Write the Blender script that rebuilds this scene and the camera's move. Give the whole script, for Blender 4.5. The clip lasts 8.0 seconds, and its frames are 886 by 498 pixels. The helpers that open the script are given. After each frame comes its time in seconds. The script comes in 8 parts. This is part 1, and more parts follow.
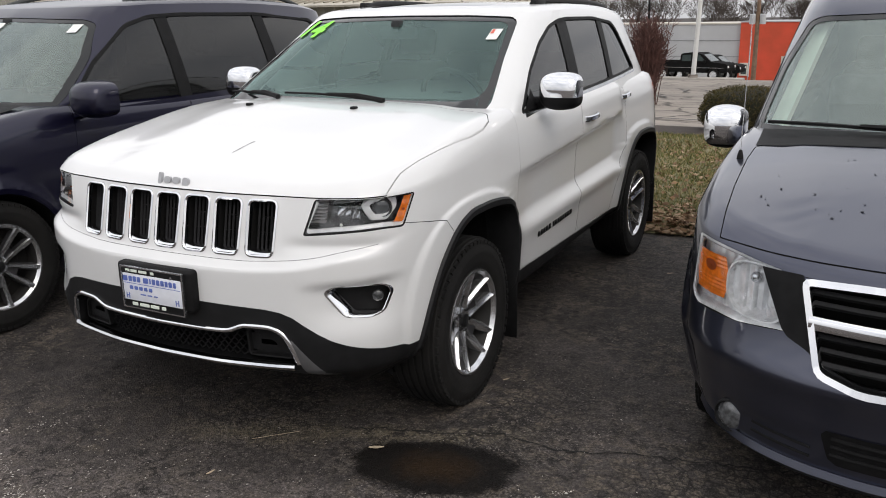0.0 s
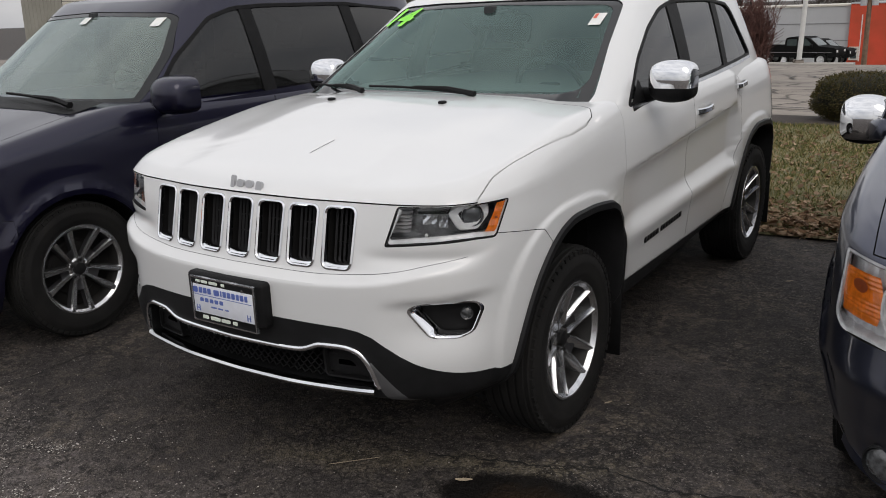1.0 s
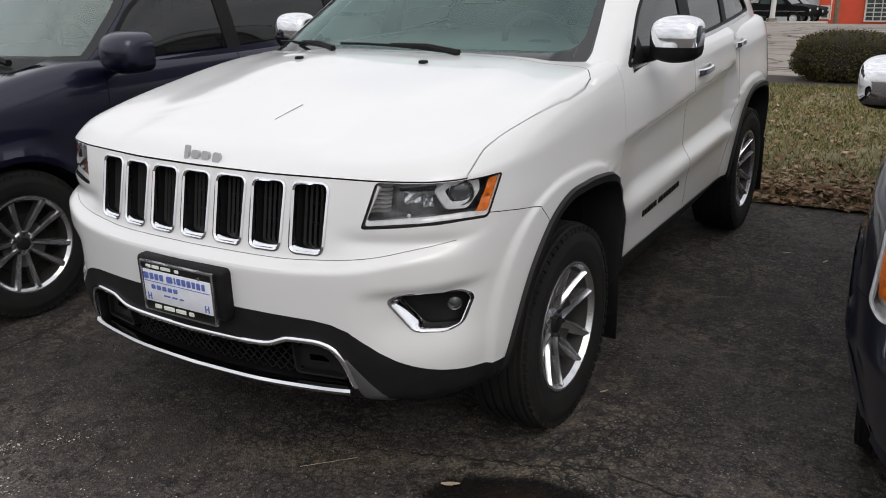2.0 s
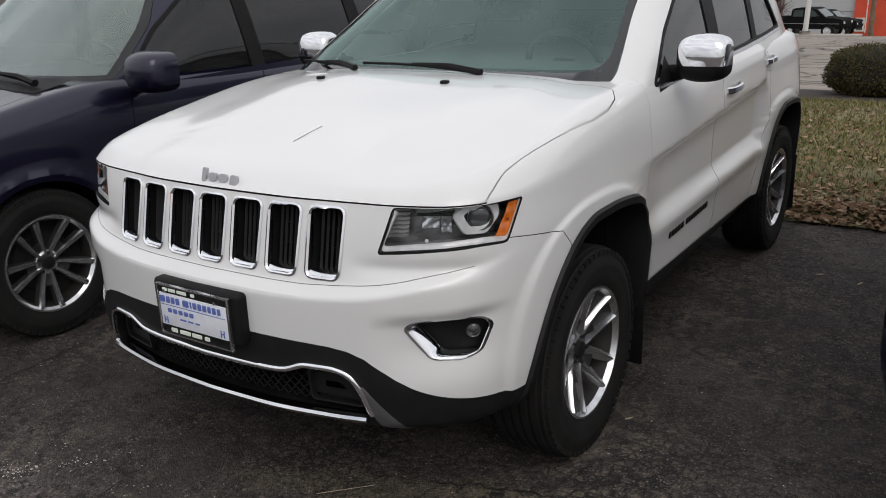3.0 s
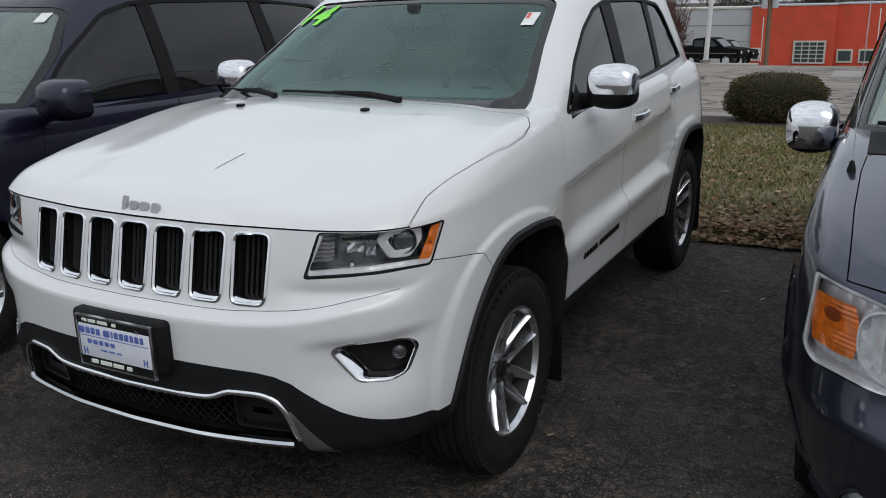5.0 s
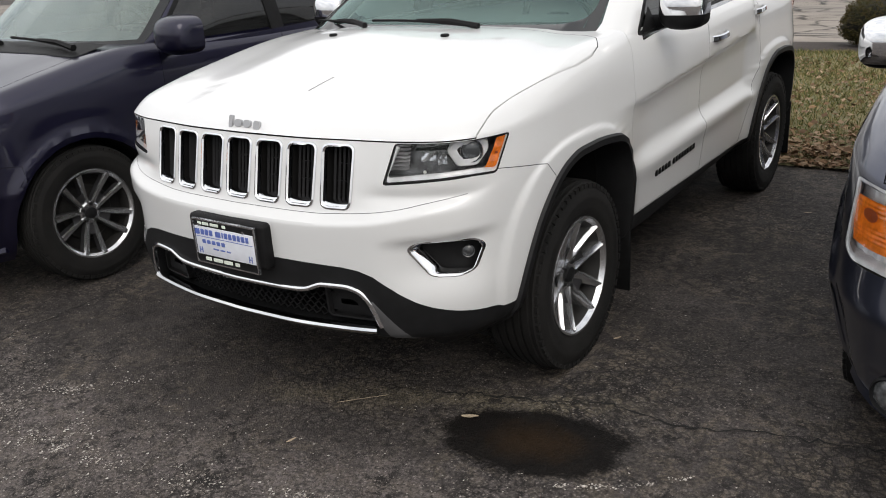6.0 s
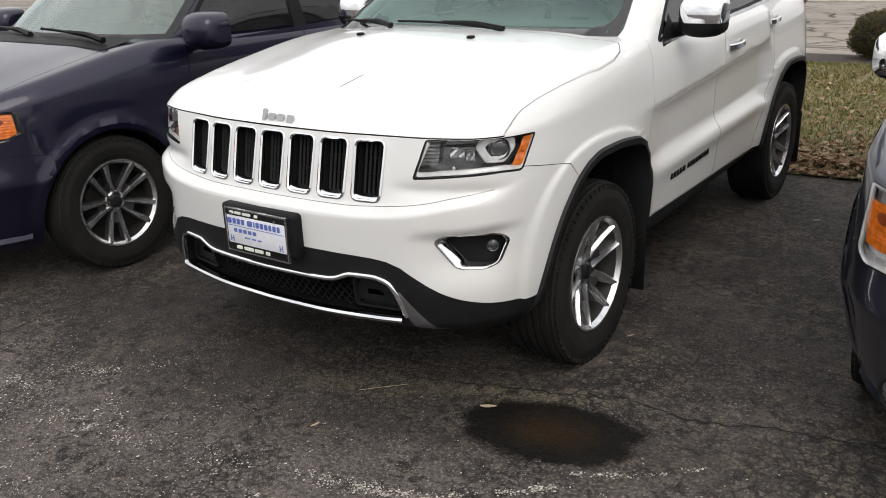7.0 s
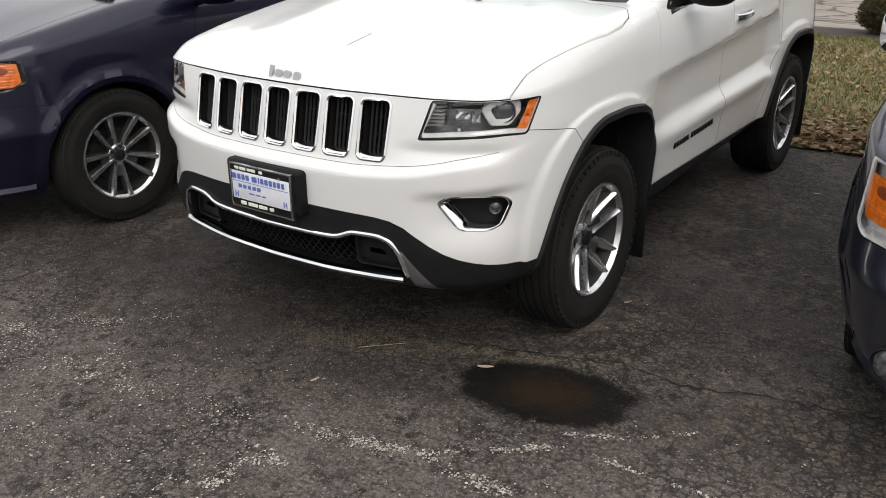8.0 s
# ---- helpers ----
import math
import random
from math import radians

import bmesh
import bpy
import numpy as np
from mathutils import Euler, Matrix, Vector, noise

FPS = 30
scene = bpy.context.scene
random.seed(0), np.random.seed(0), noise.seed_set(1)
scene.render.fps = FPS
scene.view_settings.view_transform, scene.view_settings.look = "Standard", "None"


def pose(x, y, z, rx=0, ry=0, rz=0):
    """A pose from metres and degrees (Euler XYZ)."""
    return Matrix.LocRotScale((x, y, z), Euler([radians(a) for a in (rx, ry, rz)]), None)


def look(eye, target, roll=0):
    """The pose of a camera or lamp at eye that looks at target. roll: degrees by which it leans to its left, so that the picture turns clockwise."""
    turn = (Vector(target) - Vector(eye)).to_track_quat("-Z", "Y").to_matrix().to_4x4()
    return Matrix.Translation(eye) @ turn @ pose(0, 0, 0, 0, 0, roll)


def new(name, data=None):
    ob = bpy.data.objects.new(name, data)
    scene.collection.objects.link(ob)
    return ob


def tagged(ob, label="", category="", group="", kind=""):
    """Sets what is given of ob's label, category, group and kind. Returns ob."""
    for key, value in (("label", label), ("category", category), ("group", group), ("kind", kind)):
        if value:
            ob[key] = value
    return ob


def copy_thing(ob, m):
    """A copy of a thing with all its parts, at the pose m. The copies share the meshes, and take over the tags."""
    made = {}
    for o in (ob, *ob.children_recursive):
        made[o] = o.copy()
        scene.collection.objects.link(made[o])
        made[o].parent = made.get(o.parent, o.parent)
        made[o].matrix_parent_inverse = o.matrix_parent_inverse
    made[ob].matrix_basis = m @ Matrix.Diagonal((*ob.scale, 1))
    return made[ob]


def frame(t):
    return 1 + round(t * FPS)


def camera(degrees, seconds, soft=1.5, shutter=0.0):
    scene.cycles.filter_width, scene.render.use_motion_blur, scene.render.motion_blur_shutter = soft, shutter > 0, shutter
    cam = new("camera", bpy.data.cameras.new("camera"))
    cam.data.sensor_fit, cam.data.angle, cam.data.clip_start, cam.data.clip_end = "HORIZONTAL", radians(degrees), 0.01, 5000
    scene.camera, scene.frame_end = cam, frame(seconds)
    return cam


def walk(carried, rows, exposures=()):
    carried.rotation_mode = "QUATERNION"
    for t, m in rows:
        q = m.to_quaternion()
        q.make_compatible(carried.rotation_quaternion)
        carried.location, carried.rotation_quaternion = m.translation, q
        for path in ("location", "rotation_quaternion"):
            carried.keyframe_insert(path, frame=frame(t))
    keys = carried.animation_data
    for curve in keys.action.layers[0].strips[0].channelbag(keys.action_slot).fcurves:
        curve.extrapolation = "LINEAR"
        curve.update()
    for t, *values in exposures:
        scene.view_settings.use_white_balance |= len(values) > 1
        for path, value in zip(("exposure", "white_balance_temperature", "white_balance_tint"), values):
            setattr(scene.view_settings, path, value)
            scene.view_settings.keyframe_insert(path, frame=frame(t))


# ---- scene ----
cam = camera(55.3, 8.0, 1.0)
PATH = [
    (0, (2.523, -3.307, 1.731), (1.631, -1.597, 1.203), -0.8),
    (0.5, (2.426, -3.124, 1.721), (1.448, -1.46, 1.196), -1.5),
    (1, (2.329, -2.99, 1.713), (1.257, -1.393, 1.167), -2.0),
    (2.3, (2.077, -2.662, 1.68), (1.086, -1.051, 1.03), -1.5),
    (2.5, (2.086, -2.646, 1.681), (1.053, -1.055, 1.046), -2.0),
    (3, (2.092, -2.643, 1.7), (1.027, -1.063, 1.092), -2.0),
    (3.5, (2.081, -2.634, 1.694), (1.075, -0.997, 1.138), -1.2),
    (4, (2.098, -2.624, 1.751), (1.178, -0.889, 1.372), -0.5),
    (4.5, (2.09, -2.632, 1.748), (1.189, -0.887, 1.365), -0.8),
    (5, (2.108, -2.705, 1.709), (1.202, -1.01, 1.155), -1.4),
    (5.2, (2.166, -2.762, 1.708), (1.238, -1.102, 1.089), -1.5),
    (6.3, (2.399, -2.981, 1.691), (1.27, -1.477, 1.01), -4.0),
    (6.5, (2.391, -3.03, 1.703), (1.271, -1.516, 1.028), -3.5),
    (7, (2.371, -3.05, 1.703), (1.265, -1.526, 1.027), -2.2),
    (7.5, (2.373, -3.074, 1.7), (1.298, -1.525, 1.034), -1.2),
    (8, (2.378, -3.084, 1.701), (1.291, -1.583, 0.947), -0.5),
]
LIGHT = [(0, 0.24, 6800, 11), (0.5, 0.20, 6850, 11), (1, -0.12, 6800, 11), (2.3, 0.12, 6750, 11), (2.5, 0.12, 6750, 11), (3, -0.07, 6750, 11), (3.5, -0.08, 6750, 11), (4, -0.22, 6250, 8), (4.5, -0.22, 6250, 8), (5, -0.28, 6300, 8), (6.3, 0.42, 6950, 10), (8, 0.44, 7000, 10)]
walk(cam, [(t, look(eye, target, roll)) for t, eye, target, roll in PATH], LIGHT)
from mathutils.bvhtree import BVHTree

# ---------------------------------------------------------------- world, sun, exposure
world = bpy.data.worlds.new("overcast_sky")
scene.world = world
world.use_nodes = True
wn = world.node_tree.nodes
wl = world.node_tree.links
wn.clear()
sky = wn.new("ShaderNodeTexSky")
sky.sky_type = "NISHITA"
sky.sun_disc = False
sky.sun_elevation = radians(46)
sky.sun_rotation = radians(128)
sky.dust_density = 4.0
sky.air_density = 1.0
# cloud cover: broad grey-white sheets, the same all round
w_co = wn.new("ShaderNodeTexCoord")
w_map = wn.new("ShaderNodeMapping")
w_map.inputs["Scale"].default_value = (1.0, 1.0, 3.2)
w_noise = wn.new("ShaderNodeTexNoise")
w_noise.inputs["Scale"].default_value = 2.6
w_noise.inputs["Detail"].default_value = 7
w_noise.inputs["Roughness"].default_value = 0.55
w_ramp = wn.new("ShaderNodeValToRGB")
w_ramp.color_ramp.elements[0].position, w_ramp.color_ramp.elements[0].color = 0.32, (5.3, 5.6, 6.25, 1)
w_ramp.color_ramp.elements[1].position, w_ramp.color_ramp.elements[1].color = 0.66, (8.6, 8.75, 9.1, 1)
w_mix = wn.new("ShaderNodeMixRGB")
w_mix.inputs[0].default_value = 0.93
w_bg = wn.new("ShaderNodeBackground")
w_bg.inputs["Strength"].default_value = 0.15
w_out = wn.new("ShaderNodeOutputWorld")
wl.new(w_co.outputs["Generated"], w_map.inputs[0])
wl.new(w_map.outputs[0], w_noise.inputs["Vector"])
wl.new(w_noise.outputs[0], w_ramp.inputs[0])
wl.new(sky.outputs[0], w_mix.inputs[1])
w_sep = wn.new("ShaderNodeSeparateXYZ")
w_up = wn.new("ShaderNodeMapRange")
w_up.inputs["From Min"].default_value, w_up.inputs["From Max"].default_value = 0.0, 0.45
w_up.inputs["To Min"].default_value, w_up.inputs["To Max"].default_value = 0.54, 0.98
w_sc = wn.new("ShaderNodeVectorMath")
w_sc.operation = "SCALE"
wl.new(w_co.outputs["Generated"], w_sep.inputs[0])
wl.new(w_sep.outputs["Z"], w_up.inputs[0])
wl.new(w_ramp.outputs[0], w_sc.inputs[0])
wl.new(w_up.outputs[0], w_sc.inputs["Scale"])
wl.new(w_sc.outputs[0], w_mix.inputs[2])
wl.new(w_mix.outputs[0], w_bg.inputs[0])
wl.new(w_bg.outputs[0], w_out.inputs[0])
sun = new("sun", bpy.data.lights.new("sun", "SUN"))
sun.data.energy, sun.data.angle, sun.data.color = 0.9, radians(40), (1.0, 0.97, 0.93)
sun.matrix_world = look((13, -10, 17), (0, 0, 0))


# ---------------------------------------------------------------- materials
def mat(name, colour, rough=0.5, metal=0.0, vary=0.0, scale=8.0, colour2=None, bump=0.0, bump_scale=60.0,
        coat=0.0, rough_vary=0.0, spec=0.5, detail=6.0, per_piece=0.0):
    """A procedural material: base colour mixed towards a second one by noise, with a fine relief."""
    m = bpy.data.materials.new(name)
    m.use_nodes = True
    nt = m.node_tree
    b = nt.nodes["Principled BSDF"]
    b.inputs["Roughness"].default_value = rough
    b.inputs["Metallic"].default_value = metal
    b.inputs["Specular IOR Level"].default_value = spec
    b.inputs["Base Color"].default_value = (*colour, 1)
    if coat:
        b.inputs["Coat Weight"].default_value = coat
        b.inputs["Coat Roughness"].default_value = 0.04
    co = nt.nodes.new("ShaderNodeTexCoord")
    if vary or colour2:
        n = nt.nodes.new("ShaderNodeTexNoise")
        n.inputs["Scale"].default_value = scale
        n.inputs["Detail"].default_value = detail
        nt.links.new(co.outputs["Object"], n.inputs["Vector"])
        r = nt.nodes.new("ShaderNodeValToRGB")
        r.color_ramp.elements[0].position, r.color_ramp.elements[1].position = 0.38, 0.66
        c2 = colour2 or tuple(max(0.0, c * (1 - vary)) for c in colour)
        r.color_ramp.elements[0].color, r.color_ramp.elements[1].color = (*c2, 1), (*colour, 1)
        nt.links.new(n.outputs[0], r.inputs[0])
        out = r.outputs[0]
        if per_piece:
            oi = nt.nodes.new("ShaderNodeObjectInfo")
            ma = nt.nodes.new("ShaderNodeMapRange")
            ma.inputs["To Min"].default_value, ma.inputs["To Max"].default_value = 1 - per_piece, 1 + per_piece
            mu = nt.nodes.new("ShaderNodeVectorMath")
            mu.operation = "SCALE"
            nt.links.new(oi.outputs["Random"], ma.inputs[0])
            nt.links.new(out, mu.inputs[0])
            nt.links.new(ma.outputs[0], mu.inputs["Scale"])
            out = mu.outputs[0]
        nt.links.new(out, b.inputs["Base Color"])
        if rough_vary:
            rr = nt.nodes.new("ShaderNodeMapRange")
            rr.inputs["To Min"].default_value, rr.inputs["To Max"].default_value = rough - rough_vary, rough + rough_vary
            nt.links.new(n.outputs[0], rr.inputs[0])
            nt.links.new(rr.outputs[0], b.inputs["Roughness"])
    if bump:
        n2 = nt.nodes.new("ShaderNodeTexNoise")
        n2.inputs["Scale"].default_value = bump_scale
        n2.inputs["Detail"].default_value = 5
        bp = nt.nodes.new("ShaderNodeBump")
        bp.inputs["Strength"].default_value = bump
        bp.inputs["Distance"].default_value = 0.01
        nt.links.new(co.outputs["Object"], n2.inputs["Vector"])
        nt.links.new(n2.outputs[0], bp.inputs["Height"])
        nt.links.new(bp.outputs[0], b.inputs["Normal"])
    return m


def glass(name, tint, gloss_rough=0.02, gloss=(1, 1, 1), ior=1.65, dust_sheen=0.0, film=(0.55, 0.56, 0.55)):
    """A thin window pane: tinted see-through sheet with a mirror-like skin and a film of dust and painted-in sky sheen.
    """
    m = bpy.data.materials.new(name)
    m.use_nodes = True
    nt = m.node_tree
    nt.nodes.clear()
    tr = nt.nodes.new("ShaderNodeBsdfTransparent")
    tr.inputs[0].default_value = (*tint, 1)
    gl = nt.nodes.new("ShaderNodeBsdfGlossy")
    gl.inputs["Roughness"].default_value = gloss_rough
    gl.inputs["Color"].default_value = (*gloss, 1)
    fr = nt.nodes.new("ShaderNodeFresnel")
    fr.inputs["IOR"].default_value = ior
    df = nt.nodes.new("ShaderNodeBsdfDiffuse")
    df.inputs["Color"].default_value = (*film, 1)
    no = nt.nodes.new("ShaderNodeTexNoise")
    no.inputs["Scale"].default_value = 2.5
    no.inputs["Detail"].default_value = 8
    mr = nt.nodes.new("ShaderNodeMapRange")
    mr.inputs["To Min"].default_value, mr.inputs["To Max"].default_value = dust_sheen * 0.5, dust_sheen * 1.5
    nt.links.new(no.outputs[0], mr.inputs[0])
    md = nt.nodes.new("ShaderNodeMixShader")
    mx = nt.nodes.new("ShaderNodeMixShader")
    ou = nt.nodes.new("ShaderNodeOutputMaterial")
    nt.links.new(mr.outputs[0], md.inputs[0])
    nt.links.new(tr.outputs[0], md.inputs[1])
    nt.links.new(df.outputs[0], md.inputs[2])
    nt.links.new(fr.outputs[0], mx.inputs[0])
    nt.links.new(md.outputs[0], mx.inputs[1])
    nt.links.new(gl.outputs[0], mx.inputs[2])
    nt.links.new(mx.outputs[0], ou.inputs[0])
    return m


def paint(name, colour, flake=(0, 0, 0), dirt=0.0, dirt_colour=(0.2, 0.17, 0.13), coat=1.0, rough=0.35, metal=0.0):
    """Car paint under clear coat, with road film."""
    m = mat(name, colour, rough=rough, metal=metal, coat=coat)
    nt = m.node_tree
    b = nt.nodes["Principled BSDF"]
    b.inputs["Coat Roughness"].default_value = 0.03
    co = nt.nodes.new("ShaderNodeTexCoord")
    n = nt.nodes.new("ShaderNodeTexNoise")
    n.inputs["Scale"].default_value = 3.0
    n.inputs["Detail"].default_value = 9
    n.inputs["Roughness"].default_value = 0.65
    r = nt.nodes.new("ShaderNodeMapRange")
    r.inputs["From Min"].default_value, r.inputs["From Max"].default_value = 0.5, 0.85
    r.inputs["To Max"].default_value = dirt
    mx = nt.nodes.new("ShaderNodeMixRGB")
    mx.inputs[1].default_value, mx.inputs[2].default_value = (*colour, 1), (*dirt_colour, 1)
    nt.links.new(co.outputs["Object"], n.inputs["Vector"])
    nt.links.new(n.outputs[0], r.inputs[0])
    nt.links.new(r.outputs[0], mx.inputs[0])
    nt.links.new(mx.outputs[0], b.inputs["Base Color"])
    rr = nt.nodes.new("ShaderNodeMapRange")
    rr.inputs["To Min"].default_value, rr.inputs["To Max"].default_value = 0.02, 0.10
    nt.links.new(n.outputs[0], rr.inputs[0])
    nt.links.new(rr.outputs[0], b.inputs["Coat Roughness"])
    return m


M_WHITE = paint("white_paint", (0.645, 0.65, 0.65), dirt=0.10, dirt_colour=(0.5, 0.47, 0.42))
M_NAVY = paint("navy_paint", (0.0065, 0.0060, 0.0235), dirt=0.05, dirt_colour=(0.035, 0.034, 0.055), rough=0.34, metal=0.55, coat=0.65)
M_SLATE = paint("slate_blue_paint", (0.048, 0.053, 0.080), dirt=0.10, dirt_colour=(0.08, 0.082, 0.095), rough=0.28, metal=0.8)
M_BLACK = mat("black_plastic", (0.009, 0.009, 0.0095), rough=0.55, spec=0.16, vary=0.4, scale=20, bump=0.15, bump_scale=400)
M_DARK = mat("dark_grey_plastic", (0.011, 0.0112, 0.012), rough=0.55, spec=0.22, vary=0.3, scale=20, bump=0.1, bump_scale=400)
M_VOID = mat("matt_black", (0.008, 0.008, 0.008), rough=0.9, spec=0.1)
M_CHROME = mat("chrome", (0.82, 0.83, 0.85), rough=0.06, metal=1.0, vary=0.1, scale=6)
M_SATIN = mat("satin_silver", (0.62, 0.63, 0.65), rough=0.22, metal=1.0, vary=0.15, scale=9)
M_ALLOY = mat("machined_alloy", (0.68, 0.69, 0.71), rough=0.24, metal=0.92, vary=0.2, scale=12)
# one dark colour for brake dust and for the shade deep in the wheel
M_WELL = mat("dusted_shaded_barrel", (0.020, 0.019, 0.018), rough=0.6, metal=0.3, vary=0.4, scale=20)
M_ALLOYDK = mat("painted_alloy_pocket", (0.07, 0.07, 0.075), rough=0.4, metal=0.6, vary=0.3, scale=12)
M_TYRE = mat("tyre_rubber", (0.008, 0.008, 0.008), rough=0.8, vary=0.5, scale=6, colour2=(0.014, 0.0135, 0.013), bump=0.2, bump_scale=250, spec=0.16)
M_LENS = mat("lamp_lens_grey", (0.70, 0.72, 0.74), rough=0.14, vary=0.45, scale=26, metal=0.75)
M_AMBER = mat("amber_lens", (0.90, 0.23, 0.022), rough=0.15, vary=0.35, scale=40, coat=0.6)
# teal film: part of the sky's reflection given as flat colour, besides dust
M_WGLASS = glass("tinted_windscreen", (0.42, 0.58, 0.56), gloss=(0.74, 0.97, 0.93), dust_sheen=0.085, ior=1.50, film=(0.36, 0.53, 0.50))
M_FRIT = mat("black_glass_border", (0.012, 0.013, 0.014), rough=0.10, spec=0.5)
M_SGLASS = glass("privacy_glass", (0.075, 0.09, 0.092), dust_sheen=0.015, ior=1.50)
M_CLEAR = glass("clear_lamp_cover", (0.96, 0.97, 0.98), ior=1.36)
M_SEAT = mat("dark_seat_cloth", (0.03, 0.032, 0.034), rough=0.9, vary=0.3, scale=15)
M_SEATG = mat("grey_seat_cloth", (0.22, 0.23, 0.22), rough=0.9, vary=0.3, scale=15)
M_TRIM = mat("grey_cabin_trim", (0.07, 0.075, 0.075), rough=0.8, vary=0.3, scale=6)
M_PALE = mat("pale_cabin_lining", (0.74, 0.80, 0.72), rough=0.8, vary=0.15, scale=6)


# ---------------------------------------------------------------- mesh helpers
def thing(name, label, category, loc=(0, 0, 0), rz=0.0, group="", kind=""):
    ob = new(name)
    ob.empty_display_size = 0.1
    ob.matrix_basis = pose(*loc, 0, 0, rz)
    return tagged(ob, label, category, group, kind)


def mesh_ob(name, me, material, parent=None, label="", smooth=40):
    ob = new(name, me)
    if material is not None and len(me.materials) == 0:
        me.materials.append(material)
    if smooth:
        me.polygons.foreach_set("use_smooth", [True] * len(me.polygons))
        me.set_sharp_from_angle(angle=radians(smooth))
    if parent is not None:
        ob.parent = parent
    return tagged(ob, label)


def part(name, bm, material, parent=None, label="", smooth=40):
    me = bpy.data.meshes.new(name)
    bmesh.ops.recalc_face_normals(bm, faces=bm.faces)
    bm.to_mesh(me)
    bm.free()
    return mesh_ob(name, me, material, parent, label, smooth)


def pchip(xs, ys):
    """A smooth curve through points that never overshoots."""
    xs, ys = np.array(xs, float), np.array(ys, float)
    h, d = np.diff(xs), np.diff(ys) / np.diff(xs)
    m = np.zeros(len(xs))
    m[0], m[-1] = d[0], d[-1]
    for i in range(1, len(xs) - 1):
        if d[i - 1] * d[i] > 0:
            w1, w2 = 2 * h[i] + h[i - 1], h[i] + 2 * h[i - 1]
            m[i] = (w1 + w2) / (w1 / d[i - 1] + w2 / d[i])

    def f(x):
        x = np.clip(np.asarray(x, float), xs[0], xs[-1])
        i = np.clip(np.searchsorted(xs, x) - 1, 0, len(xs) - 2)
        t = (x - xs[i]) / h[i]
        return ((1 + 2 * t) * (1 - t) ** 2 * ys[i] + t * (1 - t) ** 2 * h[i] * m[i]
                + t * t * (3 - 2 * t) * ys[i + 1] + t * t * (t - 1) * h[i] * m[i + 1])
    return f


def smooth01(x):
    x = np.clip(x, 0, 1)
    return x * x * (3 - 2 * x)


def outline(points, n, dense=None):
    """n+1 points along a smooth plan curve; those ahead of the line y = dense lie closer together."""
    p = np.array(points, float)
    c = np.r_[0, np.cumsum(np.hypot(*np.diff(p, axis=0).T))]
    fx, fy = pchip(c, p[:, 0]), pchip(c, p[:, 1])
    s = np.linspace(0, c[-1], n * 8 + 1)
    x, y = fx(s), fy(s)
    step = np.hypot(np.diff(x), np.diff(y))
    if dense is not None:
        step = step * np.where(y[1:] < dense, 3.0, 1.0)
    a = np.r_[0, np.cumsum(step)]
    t = np.interp(np.linspace(0, a[-1], n + 1), a, s)
    return np.c_[fx(t), fy(t)]


def rings_mesh(name, rings):
    """A closed skin over rings of points that are mirrored across x = 0; each ring goes from front to rear on one side."""
    bm = bmesh.new()
    loops = []
    for r in rings:
        right = [bm.verts.new(p) for p in r]
        left = [bm.verts.new((-p[0], p[1], p[2])) for p in r[1:-1]][::-1]
        loops.append(right + left)
    for a, b in zip(loops, loops[1:]):
        for i in range(len(a)):
            j = (i + 1) % len(a)
            bm.faces.new((a[i], a[j], b[j], b[i]))
    bm.faces.new(loops[0][::-1])
    bmesh.ops.remove_doubles(bm, verts=bm.verts, dist=0.0006)
    bmesh.ops.dissolve_degenerate(bm, edges=bm.edges, dist=0.0002)
    bmesh.ops.recalc_face_normals(bm, faces=bm.faces)
    me = bpy.data.meshes.new(name)
    bm.to_mesh(me)
    bm.free()
    return me


def surface_of(me):
    """A tree of the skin of a mesh, to lay details on it."""
    return BVHTree.FromPolygons([v.co for v in me.vertices], [tuple(p.vertices) for p in me.polygons])


def on_side(tree, y, z, lift=0.0, sx=1):
    """The place on the flank at a given y and z."""
    hit = tree.ray_cast(Vector((sx * 3, y, z)), Vector((-sx, 0, 0)))[0]
    return Vector((hit.x + sx * lift, y, z)) if hit else Vector((sx * 0.9, y, z))


def on_front(tree, x, z, lift=0.0):
    """The place on the nose at a given x and z."""
    hit = tree.ray_cast(Vector((x, -3, z)), Vector((0, 1, 0)))[0]
    return Vector((x, hit.y - lift, z)) if hit else Vector((x, -0.5 - lift, z))


def on_top(tree, x, y, lift=0.0):
    """The place on the top skin at a given x and y."""
    hit = tree.ray_cast(Vector((x, y, 4)), Vector((0, 0, -1)))[0]
    return Vector((x, y, hit.z + lift)) if hit else Vector((x, y, 1.3 + lift))


def closed_strip(bm, loops):
    """Skin between closed rows of points."""
    rows = [[bm.verts.new(p) for p in r] for r in loops]
    for a, b in zip(rows, rows[1:]):
        for i in range(len(a)):
            j = (i + 1) % len(a)
            bm.faces.new((a[i], a[j], b[j], b[i]))
    return rows


def sweep(bm, path, section, normals):
    """A bar along a path: section points are (across, out), with the outward direction given at each place."""
    P = [Vector(p) for p in path]
    rows = []
    for i, p in enumerate(P):
        d = (P[min(i + 1, len(P) - 1)] - P[max(i - 1, 0)]).normalized()
        o = Vector(normals[i]).normalized()
        a = d.cross(o).normalized()
        rows.append([p + a * u + o * v for u, v in section])
    vs = [[bm.verts.new(q) for q in r] for r in rows]
    k = len(section)
    for a, b in zip(vs, vs[1:]):
        for i in range(k):
            bm.faces.new((a[i], a[(i + 1) % k], b[(i + 1) % k], b[i]))
    bm.faces.new(vs[0][::-1])
    bm.faces.new(vs[-1])
    return bm


